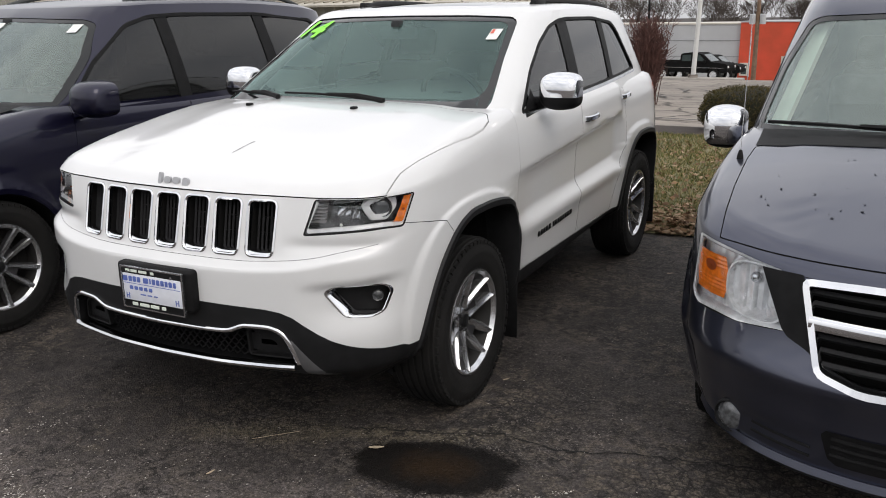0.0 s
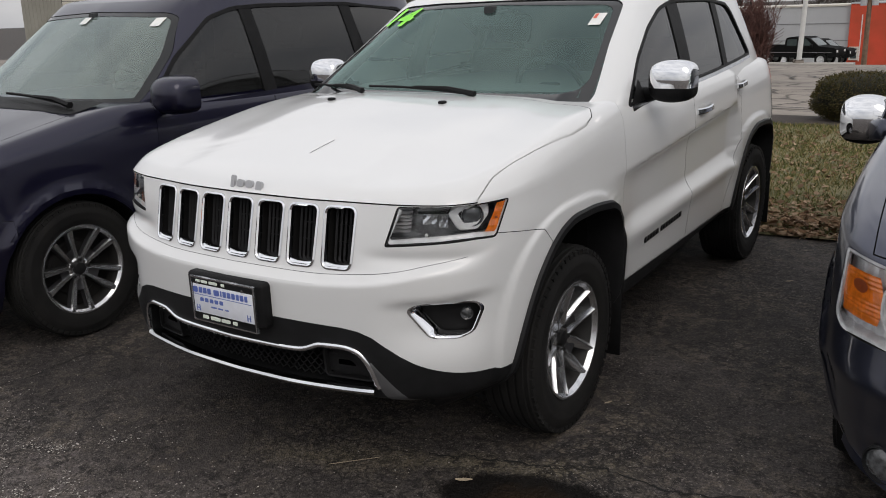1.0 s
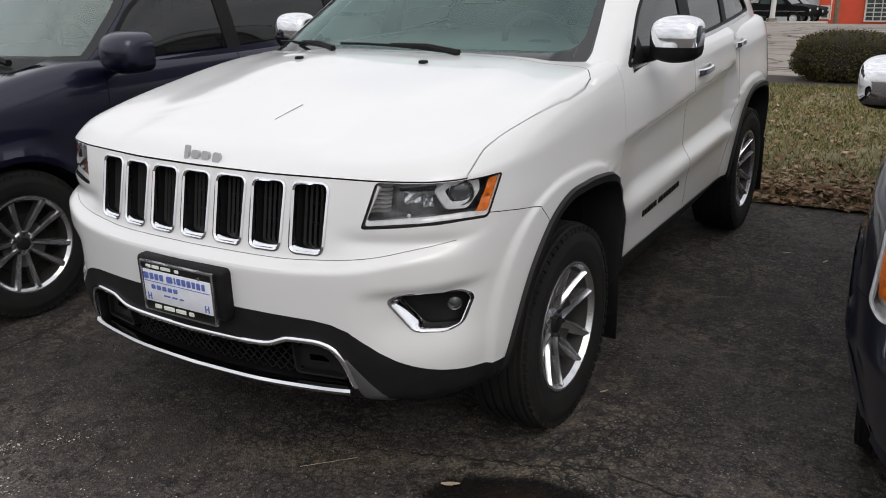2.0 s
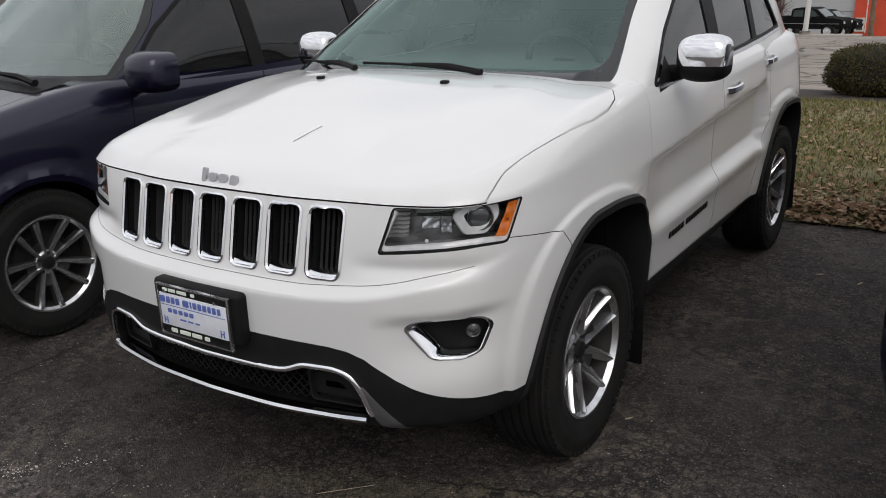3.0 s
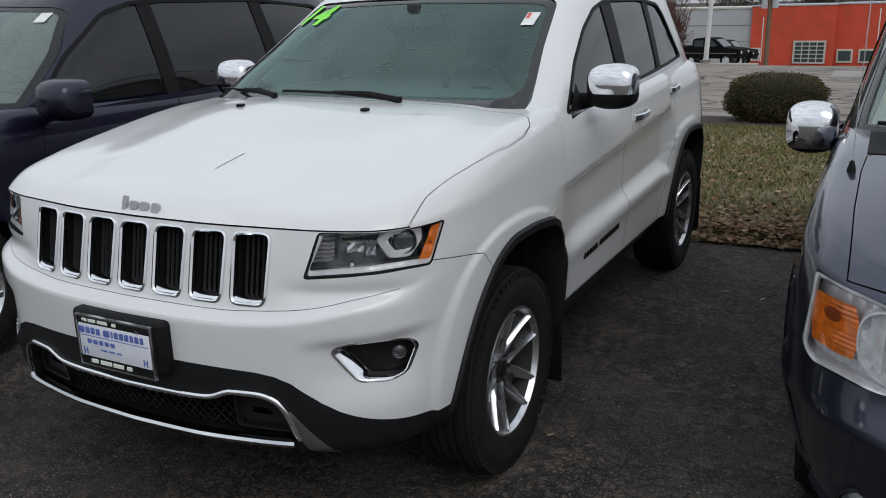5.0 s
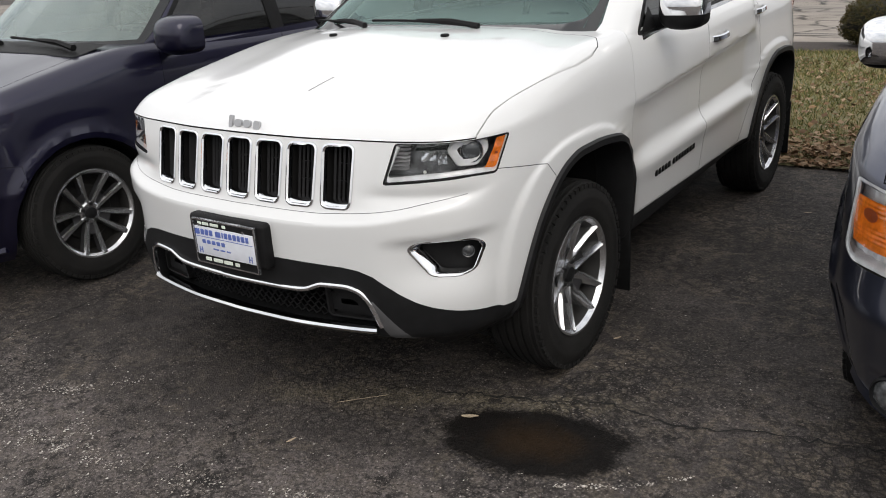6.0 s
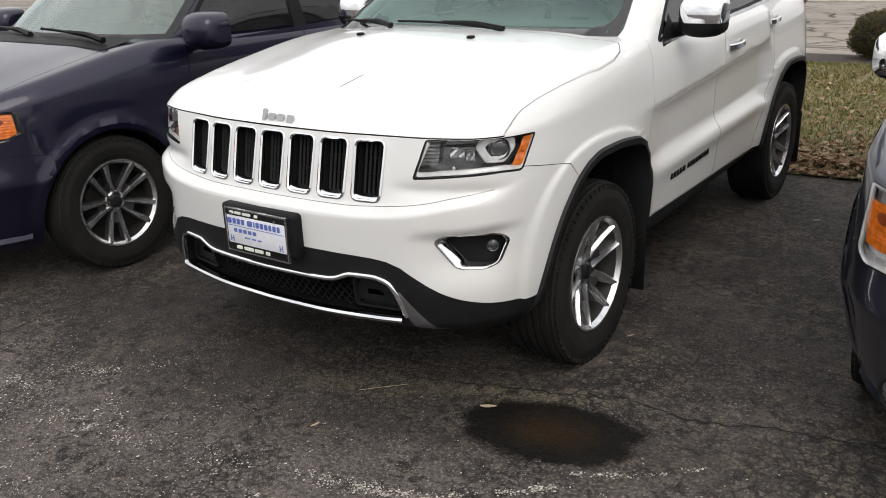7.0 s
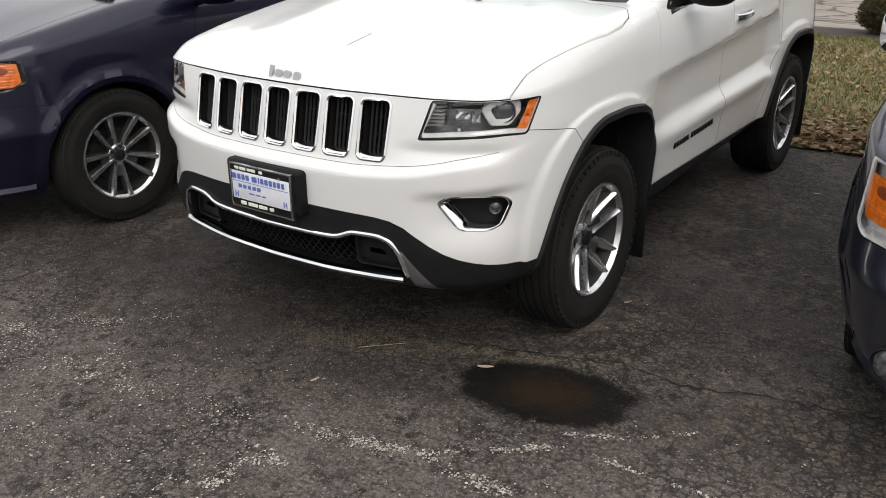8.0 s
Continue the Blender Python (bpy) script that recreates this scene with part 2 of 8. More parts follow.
def prism(points, axis, a, b, material=None, mirror=False, taper=1.0):
    """A solid over a polygon: axis names the direction it runs in, from a to b. Points are given in the other two axes, in order."""
    bm = bmesh.new()

    def put(u, v, w):
        return {"x": (w, u, v), "y": (u, w, v), "z": (u, v, w)}[axis]
    cu, cv = np.mean([p[0] for p in points]), np.mean([p[1] for p in points])
    for sx in ((1, -1) if mirror else (1,)):
        lo = [bm.verts.new((sx * q[0], q[1], q[2])) for q in (put(u, v, a) for u, v in points)]
        hi = [bm.verts.new((sx * q[0], q[1], q[2])) for q in (put(cu + (u - cu) * taper, cv + (v - cv) * taper, b) for u, v in points)]
        bm.faces.new(lo)
        bm.faces.new(hi[::-1])
        for i in range(len(lo)):
            j = (i + 1) % len(lo)
            bm.faces.new((lo[i], lo[j], hi[j], hi[i]))
    bmesh.ops.recalc_face_normals(bm, faces=bm.faces)
    me = bpy.data.meshes.new("cutter")
    bm.to_mesh(me)
    bm.free()
    me.materials.append(material or M_VOID)
    return me


def round_poly(points, r=0.03, n=5):
    """The polygon with rounded corners."""
    out = []
    P = [Vector(p) for p in points]
    for i, p in enumerate(P):
        a, b = P[i - 1] - p, P[(i + 1) % len(P)] - p
        k = min(r, a.length * 0.45, b.length * 0.45)
        s, e = p + a.normalized() * k, p + b.normalized() * k
        for j in range(n + 1):
            t = j / n
            out.append(tuple(s * (1 - t) ** 2 + p * 2 * t * (1 - t) + e * t * t))
    return out


def boolean(me, cutters, op="DIFFERENCE"):
    """The mesh cut by each cutter in turn (or met with it)."""
    ob = new("work", me)
    obs = []
    for c in cutters:
        k = new("cutter", c)
        mod = ob.modifiers.new("cut", "BOOLEAN")
        mod.operation, mod.object, mod.solver = op, k, "EXACT"
        mod.material_mode = "TRANSFER"
        obs.append(k)
    bpy.context.view_layer.update()
    dg = bpy.context.evaluated_depsgraph_get()
    out = bpy.data.meshes.new_from_object(ob.evaluated_get(dg))
    for o in (ob, *obs):
        bpy.data.objects.remove(o)
    return out


def box(bm, x0, x1, y0, y1, z0, z1, bevel=0.0, seg=2):
    r = bmesh.ops.create_cube(bm, size=1.0)
    bmesh.ops.scale(bm, vec=(x1 - x0, y1 - y0, z1 - z0), verts=r["verts"])
    bmesh.ops.translate(bm, vec=((x0 + x1) / 2, (y0 + y1) / 2, (z0 + z1) / 2), verts=r["verts"])
    if bevel:
        es = list({e for v in r["verts"] for e in v.link_edges})
        bmesh.ops.bevel(bm, geom=es, offset=bevel, segments=seg, affect="EDGES", profile=0.5)
    return bm


def tube(bm, points, radius, seg=8, closed=False, radii=None):
    """A round rod along points."""
    P = [Vector(p) for p in points]
    n = len(P)
    rings = []
    up = Vector((0, 0, 1))
    for i, p in enumerate(P):
        a = P[(i - 1) % n] if (closed or i > 0) else p
        b = P[(i + 1) % n] if (closed or i < n - 1) else p
        d = (b - a).normalized()
        if abs(d.dot(up)) > 0.98:
            s = d.cross(Vector((1, 0, 0))).normalized()
        else:
            s = d.cross(up).normalized()
        t = s.cross(d).normalized()
        rr = radii[i] if radii else radius
        rings.append([bm.verts.new(p + (s * math.cos(2 * math.pi * k / seg) + t * math.sin(2 * math.pi * k / seg)) * rr) for k in range(seg)])
    for i in range(n if closed else n - 1):
        a, b = rings[i], rings[(i + 1) % n]
        for k in range(seg):
            bm.faces.new((a[k], a[(k + 1) % seg], b[(k + 1) % seg], b[k]))
    if not closed:
        bm.faces.new(rings[0][::-1])
        bm.faces.new(rings[-1])
    return bm


def strip(bm, loops):
    """Skin between rows of points (open grid)."""
    rows = [[bm.verts.new(p) for p in r] for r in loops]
    for a, b in zip(rows, rows[1:]):
        for i in range(len(a) - 1):
            bm.faces.new((a[i], a[i + 1], b[i + 1], b[i]))
    return rows


def lathe(bm, profile, axis_x=True, seg=48):
    """A turned body about the x axis: profile of (x, radius)."""
    rows = []
    for x, r in profile:
        rows.append([bm.verts.new((x, r * math.cos(2 * math.pi * k / seg), r * math.sin(2 * math.pi * k / seg))) for k in range(seg)])
    for a, b in zip(rows, rows[1:]):
        for k in range(seg):
            bm.faces.new((a[k], a[(k + 1) % seg], b[(k + 1) % seg], b[k]))
    return rows
# ---------------------------------------------------------------- vehicles: shells
def normals_of(p):
    """Outward normals of a plan curve that runs front to rear on the right side."""
    d = np.gradient(p, axis=0)
    n = np.c_[-d[:, 1], d[:, 0]] * -1
    n /= np.maximum(np.hypot(n[:, 0], n[:, 1]), 1e-9)[:, None]
    n[0], n[-1] = (0, -1), (0, 1)
    return n


def lower_body(spec, offset=0.0, n=170):
    """The closed skin of a vehicle's body below the windows."""
    base = outline(spec["plan"], n, spec.get("dense", 0.3))
    nor = normals_of(base)
    front = np.where(nor[:, 1] < 0, nor[:, 1] ** 2, 0)
    rear = np.where(nor[:, 1] > 0, nor[:, 1] ** 2, 0)
    side = nor[:, 0] ** 2
    zt = spec["ztop"](base[:, 1])
    door = smooth01((base[:, 1] - spec["door"][0]) / spec.get("door_soft", 0.12)) * smooth01((spec["door"][1] - base[:, 1]) / 0.12)
    rings = []
    for z in spec["levels"]:
        zb = spec.get("z_bend", 0.95)
        zz = np.where(z > zb, zb + (z - zb) / (spec["levels"][-1] - zb) * (zt - zb), z)
        zd = zz - spec.get("rise", 0.0) * (base[:, 1] - 0.66) * (1 + 1.2 * smooth01((zz - 0.75) / 0.2)) * door
        ds = spec["side"](zz) * (1 - door) + spec["side_door"](zd) * door
        zf = zz - spec["front_rise"](base[:, 0]) * smooth01((zz - 0.60) / 0.18) if "front_rise" in spec else zz
        d = spec["front"](zf) * front + ds * side + spec["rear"](zz) * rear + offset
        if "dent" in spec:
            d = d - spec["dent"](base[:, 0], base[:, 1], zz)
        p = base + nor * d[:, None]
        p[0, 0] = p[-1, 0] = 0
        rings.append(np.c_[p, zz])
    top = rings[-1]
    sy = np.clip(top[:, 1], spec["spine"][0], spec["spine"][1])
    for k in (0.006, 0.014, 0.024, 0.036, 0.05, 0.066, 0.085, 0.11, 0.15, 0.21, 0.28, 0.36, 0.46, 0.57, 0.7, 0.85, 1.0):
        x = top[:, 0] * (1 - k)
        y = top[:, 1] * (1 - k) + sy * k
        g = spec.get("edge", 0.6)
        f = g * (1 - (1 - min(k / 0.09, 1)) ** 2.4) + (1 - g) * (1 - (1 - k) ** 2)
        z = top[:, 2] + f * (spec["crown"](y) + spec["bulge"](x, y) - top[:, 2]) + (offset if k > 0.02 else offset * k / 0.02)
        rings.append(np.c_[x, y, z])
    return rings_mesh("body", rings)


def upper_body(spec, offset=0.0, n=80):
    """The closed skin of the part with the windows and the roof."""
    lo, hi = outline(spec["cab_low"], n), outline(spec["cab_high"], n)
    zr = spec["roof_edge"](hi[:, 1])
    z0 = spec["cab_z"] + 0.6 * min(offset, 0)
    rings = []
    for v in np.linspace(0, 1, 13):
        p = lo * (1 - v) + hi * v
        nn = normals_of(p)
        p = p + nn * (offset + spec["cab_bow"] * 4 * v * (1 - v))
        p[0, 0] = p[-1, 0] = 0
        rings.append(np.c_[p, z0 + (zr - z0) * v])
    top = rings[-1]
    sy = np.clip(top[:, 1], spec["roof_spine"][0], spec["roof_spine"][1])
    for k in (0.012, 0.03, 0.055, 0.09, 0.14, 0.22, 0.34, 0.5, 0.75, 1.0):
        x, y = top[:, 0] * (1 - k), top[:, 1] * (1 - k) + sy * k
        f = 0.55 * (1 - (1 - min(k / 0.13, 1)) ** 2.2) + 0.45 * (1 - (1 - k) ** 2)
        z = top[:, 2] + f * (spec["roof"](y) - top[:, 2]) + offset * min(1, k / 0.05)
        rings.append(np.c_[x, y, z])
    return rings_mesh("cab", rings)


def mirrored(me):
    """The same mesh on the other side of the vehicle."""
    m2 = me.copy()
    m2.transform(Matrix.Diagonal((-1, 1, 1, 1)))
    m2.flip_normals()
    return m2


def keep_faces(me, direction, least=0.05):
    """Only the faces that look along a direction."""
    bm = bmesh.new()
    bm.from_mesh(me)
    bm.normal_update()
    d = Vector(direction).normalized()
    bmesh.ops.delete(bm, geom=[f for f in bm.faces if f.normal.dot(d) < least], context="FACES")
    bm.to_mesh(me)
    bm.free()
    return me


def only(me, material):
    me.materials.clear()
    me.materials.append(material)
    for p in me.polygons:
        p.material_index = 0
    return me


def arch_poly(cy, cz, r, flat=1.0, n=28, low=-0.3):
    """A wheel opening, seen from the side: a round top on straight legs."""
    pts = [(cy + r * math.cos(a) * flat, cz + r * math.sin(a)) for a in np.linspace(math.radians(-25), math.radians(205), n)]
    return pts + [(pts[-1][0] - 0.02, low), (pts[0][0] + 0.02, low)]


def ring_of(points, grow):
    """The polygon moved outwards."""
    P = [Vector(p) for p in points]
    area = sum(P[i].x * P[(i + 1) % len(P)].y - P[(i + 1) % len(P)].x * P[i].y for i in range(len(P)))
    s = 1 if area > 0 else -1
    out = []
    for i, p in enumerate(P):
        a, b = (p - P[i - 1]), (P[(i + 1) % len(P)] - p)
        if a.length < 1e-6:
            a = b
        if b.length < 1e-6:
            b = a
        n1, n2 = Vector((a.y, -a.x)).normalized(), Vector((b.y, -b.x)).normalized()
        m = (n1 + n2)
        m = m.normalized() / max(0.5, m.normalized().dot(n1))
        out.append(tuple(p + m * grow * s))
    return out


def inset(points, grow):
    """The polygon made smaller, without the loops that tight corners would give."""
    P = [Vector(p) for p in points]
    out = []
    for q in ring_of(points, -grow):
        v = Vector(q)
        best = 9.0
        for i, p in enumerate(P):
            e = P[(i + 1) % len(P)] - p
            t = max(0.0, min(1.0, (v - p).dot(e) / max(e.length_squared, 1e-12)))
            best = min(best, (v - p - e * t).length)
        if best > grow * 0.97 and (not out or (v - Vector(out[-1])).length > 1e-4):
            out.append(q)
    return out


def dense(points, step=0.03):
    """The polygon with more points along its sides."""
    out = []
    P = [Vector(p) for p in points]
    for i, p in enumerate(P):
        q = P[(i + 1) % len(P)]
        n = max(1, int((q - p).length / step))
        out += [tuple(p.lerp(q, k / n)) for k in range(n)]
    return out


def hollow(me, z0):
    """A smaller copy of a cab skin, to hollow it out; open below."""
    inner = me.copy()
    ys = [v.co.y for v in me.vertices]
    mid = (min(ys) + max(ys)) / 2
    inner.transform(Matrix.Translation((0, mid, z0 - 0.04)) @ Matrix.Diagonal((0.945, 0.972, 0.985, 1)) @ Matrix.Translation((0, -mid, -z0)))
    return inner


def span(poly, v):
    """Where a polygon of (u, v) begins and ends along u at a height v."""
    us = []
    for i, (u0, v0) in enumerate(poly):
        u1, v1 = poly[(i + 1) % len(poly)]
        if (v0 - v) * (v1 - v) <= 0 and v0 != v1:
            us.append(u0 + (u1 - u0) * (v - v0) / (v1 - v0))
    return (min(us), max(us)) if us else None


def pane_grid(tree, polys, where, lift, sx=1, rows=14, cols=16):
    """A curved pane: the common area of polygons laid on the skin."""
    lo = max(min(p[1] for p in q) for q in polys) + 0.0015
    hi = min(max(p[1] for p in q) for q in polys) - 0.0015
    bm = bmesh.new()
    grid = []
    for v in np.linspace(lo, hi, rows):
        sp = [span(q, v) for q in polys]
        u0, u1 = max(s[0] for s in sp), min(s[1] for s in sp)
        if u1 - u0 < 0.006:
            continue
        if where is on_side:
            grid.append([on_side(tree, u, v, lift, sx) for u in np.linspace(u0, u1, cols)])
        else:
            grid.append([on_front(tree, u, v, lift) for u in np.linspace(u0, u1, cols)])
    strip(bm, grid)
    return bm


def frame_mesh(points, axis, a, b, width, material=None):
    """A frame round a polygon: a solid between it and the same polygon made smaller."""
    return boolean(prism(points, axis, a, b, material), [prism(ring_of(points, -width), axis, a - 0.1, b + 0.1, material)])


# ---------------------------------------------------------------- vehicles: wheels
def wheel_parts(parent, name, x, y, z, side, R, W, rim_r, spoke, outer=0.0, turn=0.0, steer=0.0):
    """A wheel with tyre, twin-spoked rim, cap and nuts. side: +1 with its face to +x."""
    m = pose(x, y, z, 0, 0, steer) @ pose(0, 0, 0, turn, 0, 0) @ Matrix.Diagonal((side, 1, 1, 1))

    def put(nm, bm, mt, par, label="", smooth=35):
        bm.transform(m)
        return part(nm, bm, mt, par, label, smooth)
    h = W / 2
    # barrel
    bm = bmesh.new()
    lathe(bm, [(h * 0.74, rim_r * 0.945), (h * 0.82, rim_r * 0.975), (h * 0.9, rim_r * 1.0), (h * 0.9, rim_r * 1.035), (h * 0.80, rim_r * 1.05)])
    rim = put(name, bm, M_ALLOY, parent, "bright machined alloy rim with twin spokes")
    bm = bmesh.new()
    lathe(bm, [(-h * 0.8, rim_r * 0.93), (h * 0.50, rim_r * 0.90), (h * 0.745, rim_r * 0.946)])
    put("barrel", bm, M_WELL, rim, "barrel dark with brake dust and painted-in shade")
    # tyre
    bm = bmesh.new()
    t = R - rim_r
    prof = [(-h * 0.75, rim_r * 1.0), (-h * 0.95, rim_r + t * 0.35), (-h * 0.97, rim_r + t * 0.62), (-h * 0.86, R - 0.02), (-h * 0.70, R - 0.003)]
    for i in range(5):
        c = -h * 0.56 + i * h * 0.28
        prof += [(c - h * 0.10, R), (c - h * 0.095, R - 0.0), (c + h * 0.09, R), (c + h * 0.10, R - 0.008), (c + h * 0.17, R - 0.008)]
    prof += [(h * 0.80, R - 0.006), (h * 0.87, R - 0.018), (h * 0.93, R - 0.035), (h * 0.985, rim_r + t * 0.60), (h * 0.99, rim_r + t * 0.54), (h * 0.975, rim_r + t * 0.50),
             (h * 0.97, rim_r + t * 0.34), (h * 0.92, rim_r + t * 0.16), (h * 0.84, rim_r + t * 0.06), (h * 0.80, rim_r * 1.02)]
    lathe(bm, prof, seg=72)
    put("tyre", bm, M_TYRE, rim, "black rubber tyre with grooved tread")
    # shoulder blocks of the tread
    bm = bmesh.new()
    nb = 60
    for k in range(nb):
        a = 2 * math.pi * k / nb
        for s in (1, -1):
            b2 = bmesh.new()
            box(b2, s * h * 0.84 - h * 0.1, s * h * 0.84 + h * 0.1, -0.014, 0.014, R - 0.03, R - 0.0125)
            b2.transform(Matrix.Rotation(a + (0.03 if s < 0 else 0), 4, "X"))
            me = bpy.data.meshes.new("b")
            b2.to_mesh(me)
            b2.free()
            bm.from_mesh(me)
            bpy.data.meshes.remove(me)
    tagged(put("tread_edge", bm, M_TYRE, rim, "", 0), kind="stuff")
    # drum behind the spokes, coloured dark for the shade there
    bm = bmesh.new()
    lathe(bm, [(h * 0.12, 0.001), (h * 0.12, rim_r * 0.62), (h * 0.0, rim_r * 0.66), (h * 0.0, rim_r * 0.91)], seg=40)
    put("brake_disc", bm, M_WELL, rim, "brake disc coloured dark for the shade behind the spokes")
    # spokes
    for k0 in range(spoke["n"]):
        for s in (-1, 1):
            bm = bmesh.new()
            a0, a1 = spoke["gap0"] * s, spoke["gap1"] * s
            w0, w1 = spoke["w0"], spoke["w1"]
            rows = []
            for f in np.linspace(0, 1, 7):
                r = 0.045 + (rim_r * 0.965 - 0.045) * f
                xo = h * (spoke["x0"] + (spoke["x1"] - spoke["x0"]) * f ** 1.5)
                c = a0 * (1 - f) + a1 * f
                w = w0 * (1 - f) + w1 * f
                yy, zz = r * math.sin(c / r) if r > abs(c) else c, r * math.cos(c / r)
                if spoke.get("ridge"):
                    # a leaf-shaped arm: a thin polished ridge with hollow flanks of unequal width
                    b = w * (0.55 + 0.45 * math.sin(math.pi * min(1, 0.15 + f)) ** 0.7)
                    k = s * w * 0.30 * (1 - f)
                    rows.append([(xo - 0.055, yy - b * 0.62, zz), (xo - 0.015, yy - b * 0.50, zz), (xo - 0.008, yy - b * 0.25 + k * 0.5, zz), (xo, yy - 0.0035 + k, zz),
                                 (xo, yy + 0.0035 + k, zz), (xo - 0.008, yy + b * 0.25 + k * 0.5, zz), (xo - 0.015, yy + b * 0.50, zz), (xo - 0.055, yy + b * 0.62, zz)])
                else:
                    rows.append([(xo - 0.040, yy - w * 0.80, zz), (xo - 0.012, yy - w * 0.62, zz), (xo, yy - w * 0.40, zz),
                                 (xo, yy + w * 0.40, zz), (xo - 0.012, yy + w * 0.62, zz), (xo - 0.040, yy + w * 0.80, zz)])
            turn_k = Matrix.Rotation(2 * math.pi * k0 / spoke["n"], 4, "X")
            if spoke.get("ridge"):
                strip(bm, rows)
                bm.transform(turn_k)
                put("spoke", bm, M_ALLOY, rim, "", 25)
            else:
                strip(bm, [r[1:5] for r in rows])
                bm.transform(turn_k)
                put("spoke", bm, M_ALLOY, rim, "", 25)
                bm = bmesh.new()
                strip(bm, [r[:2] for r in rows])
                strip(bm, [r[4:] for r in rows])
                bm.transform(turn_k)
                put("spoke_flank", bm, M_ALLOYDK, rim, "dark painted flank of a spoke", 25)
        # dark web between a pair
        bm = bmesh.new()
        rows = []
        for f in np.linspace(0, 1, 5):
            r = 0.05 + (rim_r * 0.5 - 0.05) * f
            c = spoke["gap0"] * (1 - f) + spoke["gap1"] * f * 0.9
            xo = h * (spoke["x0"] + (spoke["x1"] - spoke["x0"]) * f * 0.5) - 0.02
            rows.append([(xo, -c, r), (xo, c, r)])
        strip(bm, rows)
        bm.transform(Matrix.Rotation(2 * math.pi * k0 / spoke["n"], 4, "X"))
        put("web", bm, M_ALLOYDK, rim)
    # hub, cap, nuts
    bm = bmesh.new()
    xo = h * spoke["x0"]
    lathe(bm, [(xo - 0.03, 0.066), (xo - 0.010, 0.064), (xo - 0.003, 0.054), (xo - 0.006, 0.034)], seg=32)
    put("hub", bm, M_ALLOY, rim)
    bm = bmesh.new()
    lathe(bm, [(xo - 0.006, 0.034), (xo + 0.006, 0.032), (xo + 0.009, 0.024), (xo + 0.010, 0.0005)], seg=24)
    put("centre_cap", bm, M_DARK, rim, "dark grey centre cap")
    for k in range(5):
        bm = bmesh.new()
        lathe(bm, [(xo - 0.012, 0.010), (xo + 0.004, 0.010), (xo + 0.007, 0.006), (xo + 0.007, 0.0004)], seg=6)
        bm.transform(Matrix.Translation((0, 0.053 * math.sin(2 * math.pi * (k + 0.5) / 5), 0.053 * math.cos(2 * math.pi * (k + 0.5) / 5))))
        put("lug_nut", bm, M_DARK, rim)
    return rim


def seat(bm, x, y, z, w=0.5):
    box(bm, x - w / 2, x + w / 2, y - 0.28, y + 0.28, z - 0.10, z + 0.08, 0.05)
    b2 = bmesh.new()
    box(b2, -w / 2, w / 2, -0.08, 0.08, 0, 0.62, 0.06, 3)
    box(b2, -0.13, 0.13, -0.05, 0.05, 0.66, 0.84, 0.04, 3)
    b2.transform(pose(x, y + 0.28, z, -14, 0, 0))
    me = bpy.data.meshes.new("s")
    b2.to_mesh(me)
    b2.free()
    bm.from_mesh(me)
    bpy.data.meshes.remove(me)


def cabin(car, spec, liner=M_TRIM):
    """What can be seen through the glass: dashboard, wheel, seats, inner mirror."""
    y0, zb = spec["dash_y"], spec["dash_z"]
    bm = bmesh.new()
    box(bm, -0.72, 0.72, y0 - 0.15, y0 + 0.42, zb - 0.30, zb - 0.02, 0.06, 3)
    part("dashboard", bm, liner, car, "dark grey dashboard behind the windscreen")
    bm = bmesh.new()
    cx, cy, cz = spec.get("wheel_x", 0.37), y0 + 0.52, zb + 0.02
    ring = [(0.185 * math.cos(a), 0, 0.185 * math.sin(a)) for a in np.linspace(0, 2 * math.pi, 28, endpoint=False)]
    tube(bm, ring, 0.016, 8, True)
    box(bm, -0.17, 0.17, -0.012, 0.012, -0.02, 0.025)
    box(bm, -0.06, 0.06, -0.03, 0.02, -0.06, 0.05, 0.02)
    bm.transform(pose(cx, cy, cz, 26, 0, 0))
    part("steering_wheel", bm, M_SEAT, car, "dark steering wheel")
    for x in (-0.37, 0.37):
        bm = bmesh.new()
        seat(bm, x, y0 + 1.0, zb - 0.42)
        part("seat", bm, M_SEAT if liner is not M_PALE else M_SEATG, car, "cloth front seat")
    bm = bmesh.new()
    seat(bm, 0, y0 + 1.95, zb - 0.40, 1.2)
    part("rear_bench", bm, M_SEAT if liner is not M_PALE else M_SEATG, car, "cloth rear bench")
    bm = bmesh.new()
    mx, my, mz = spec["mirror_in"]
    box(bm, mx - 0.125, mx + 0.125, my - 0.02, my + 0.02, mz - 0.035, mz + 0.035, 0.018, 3)
    box(bm, mx - 0.03, mx + 0.03, my - 0.05, my + 0.02, mz + 0.0, mz + 0.07, 0.015)
    part("inner_mirror", bm, M_SEAT, car, "dark inside mirror")
    bm = bmesh.new()
    box(bm, -0.86, 0.86, y0 + 0.1, spec["floor_end"], 0.42, 0.46)
    part("cabin_floor", bm, M_SEAT, car)


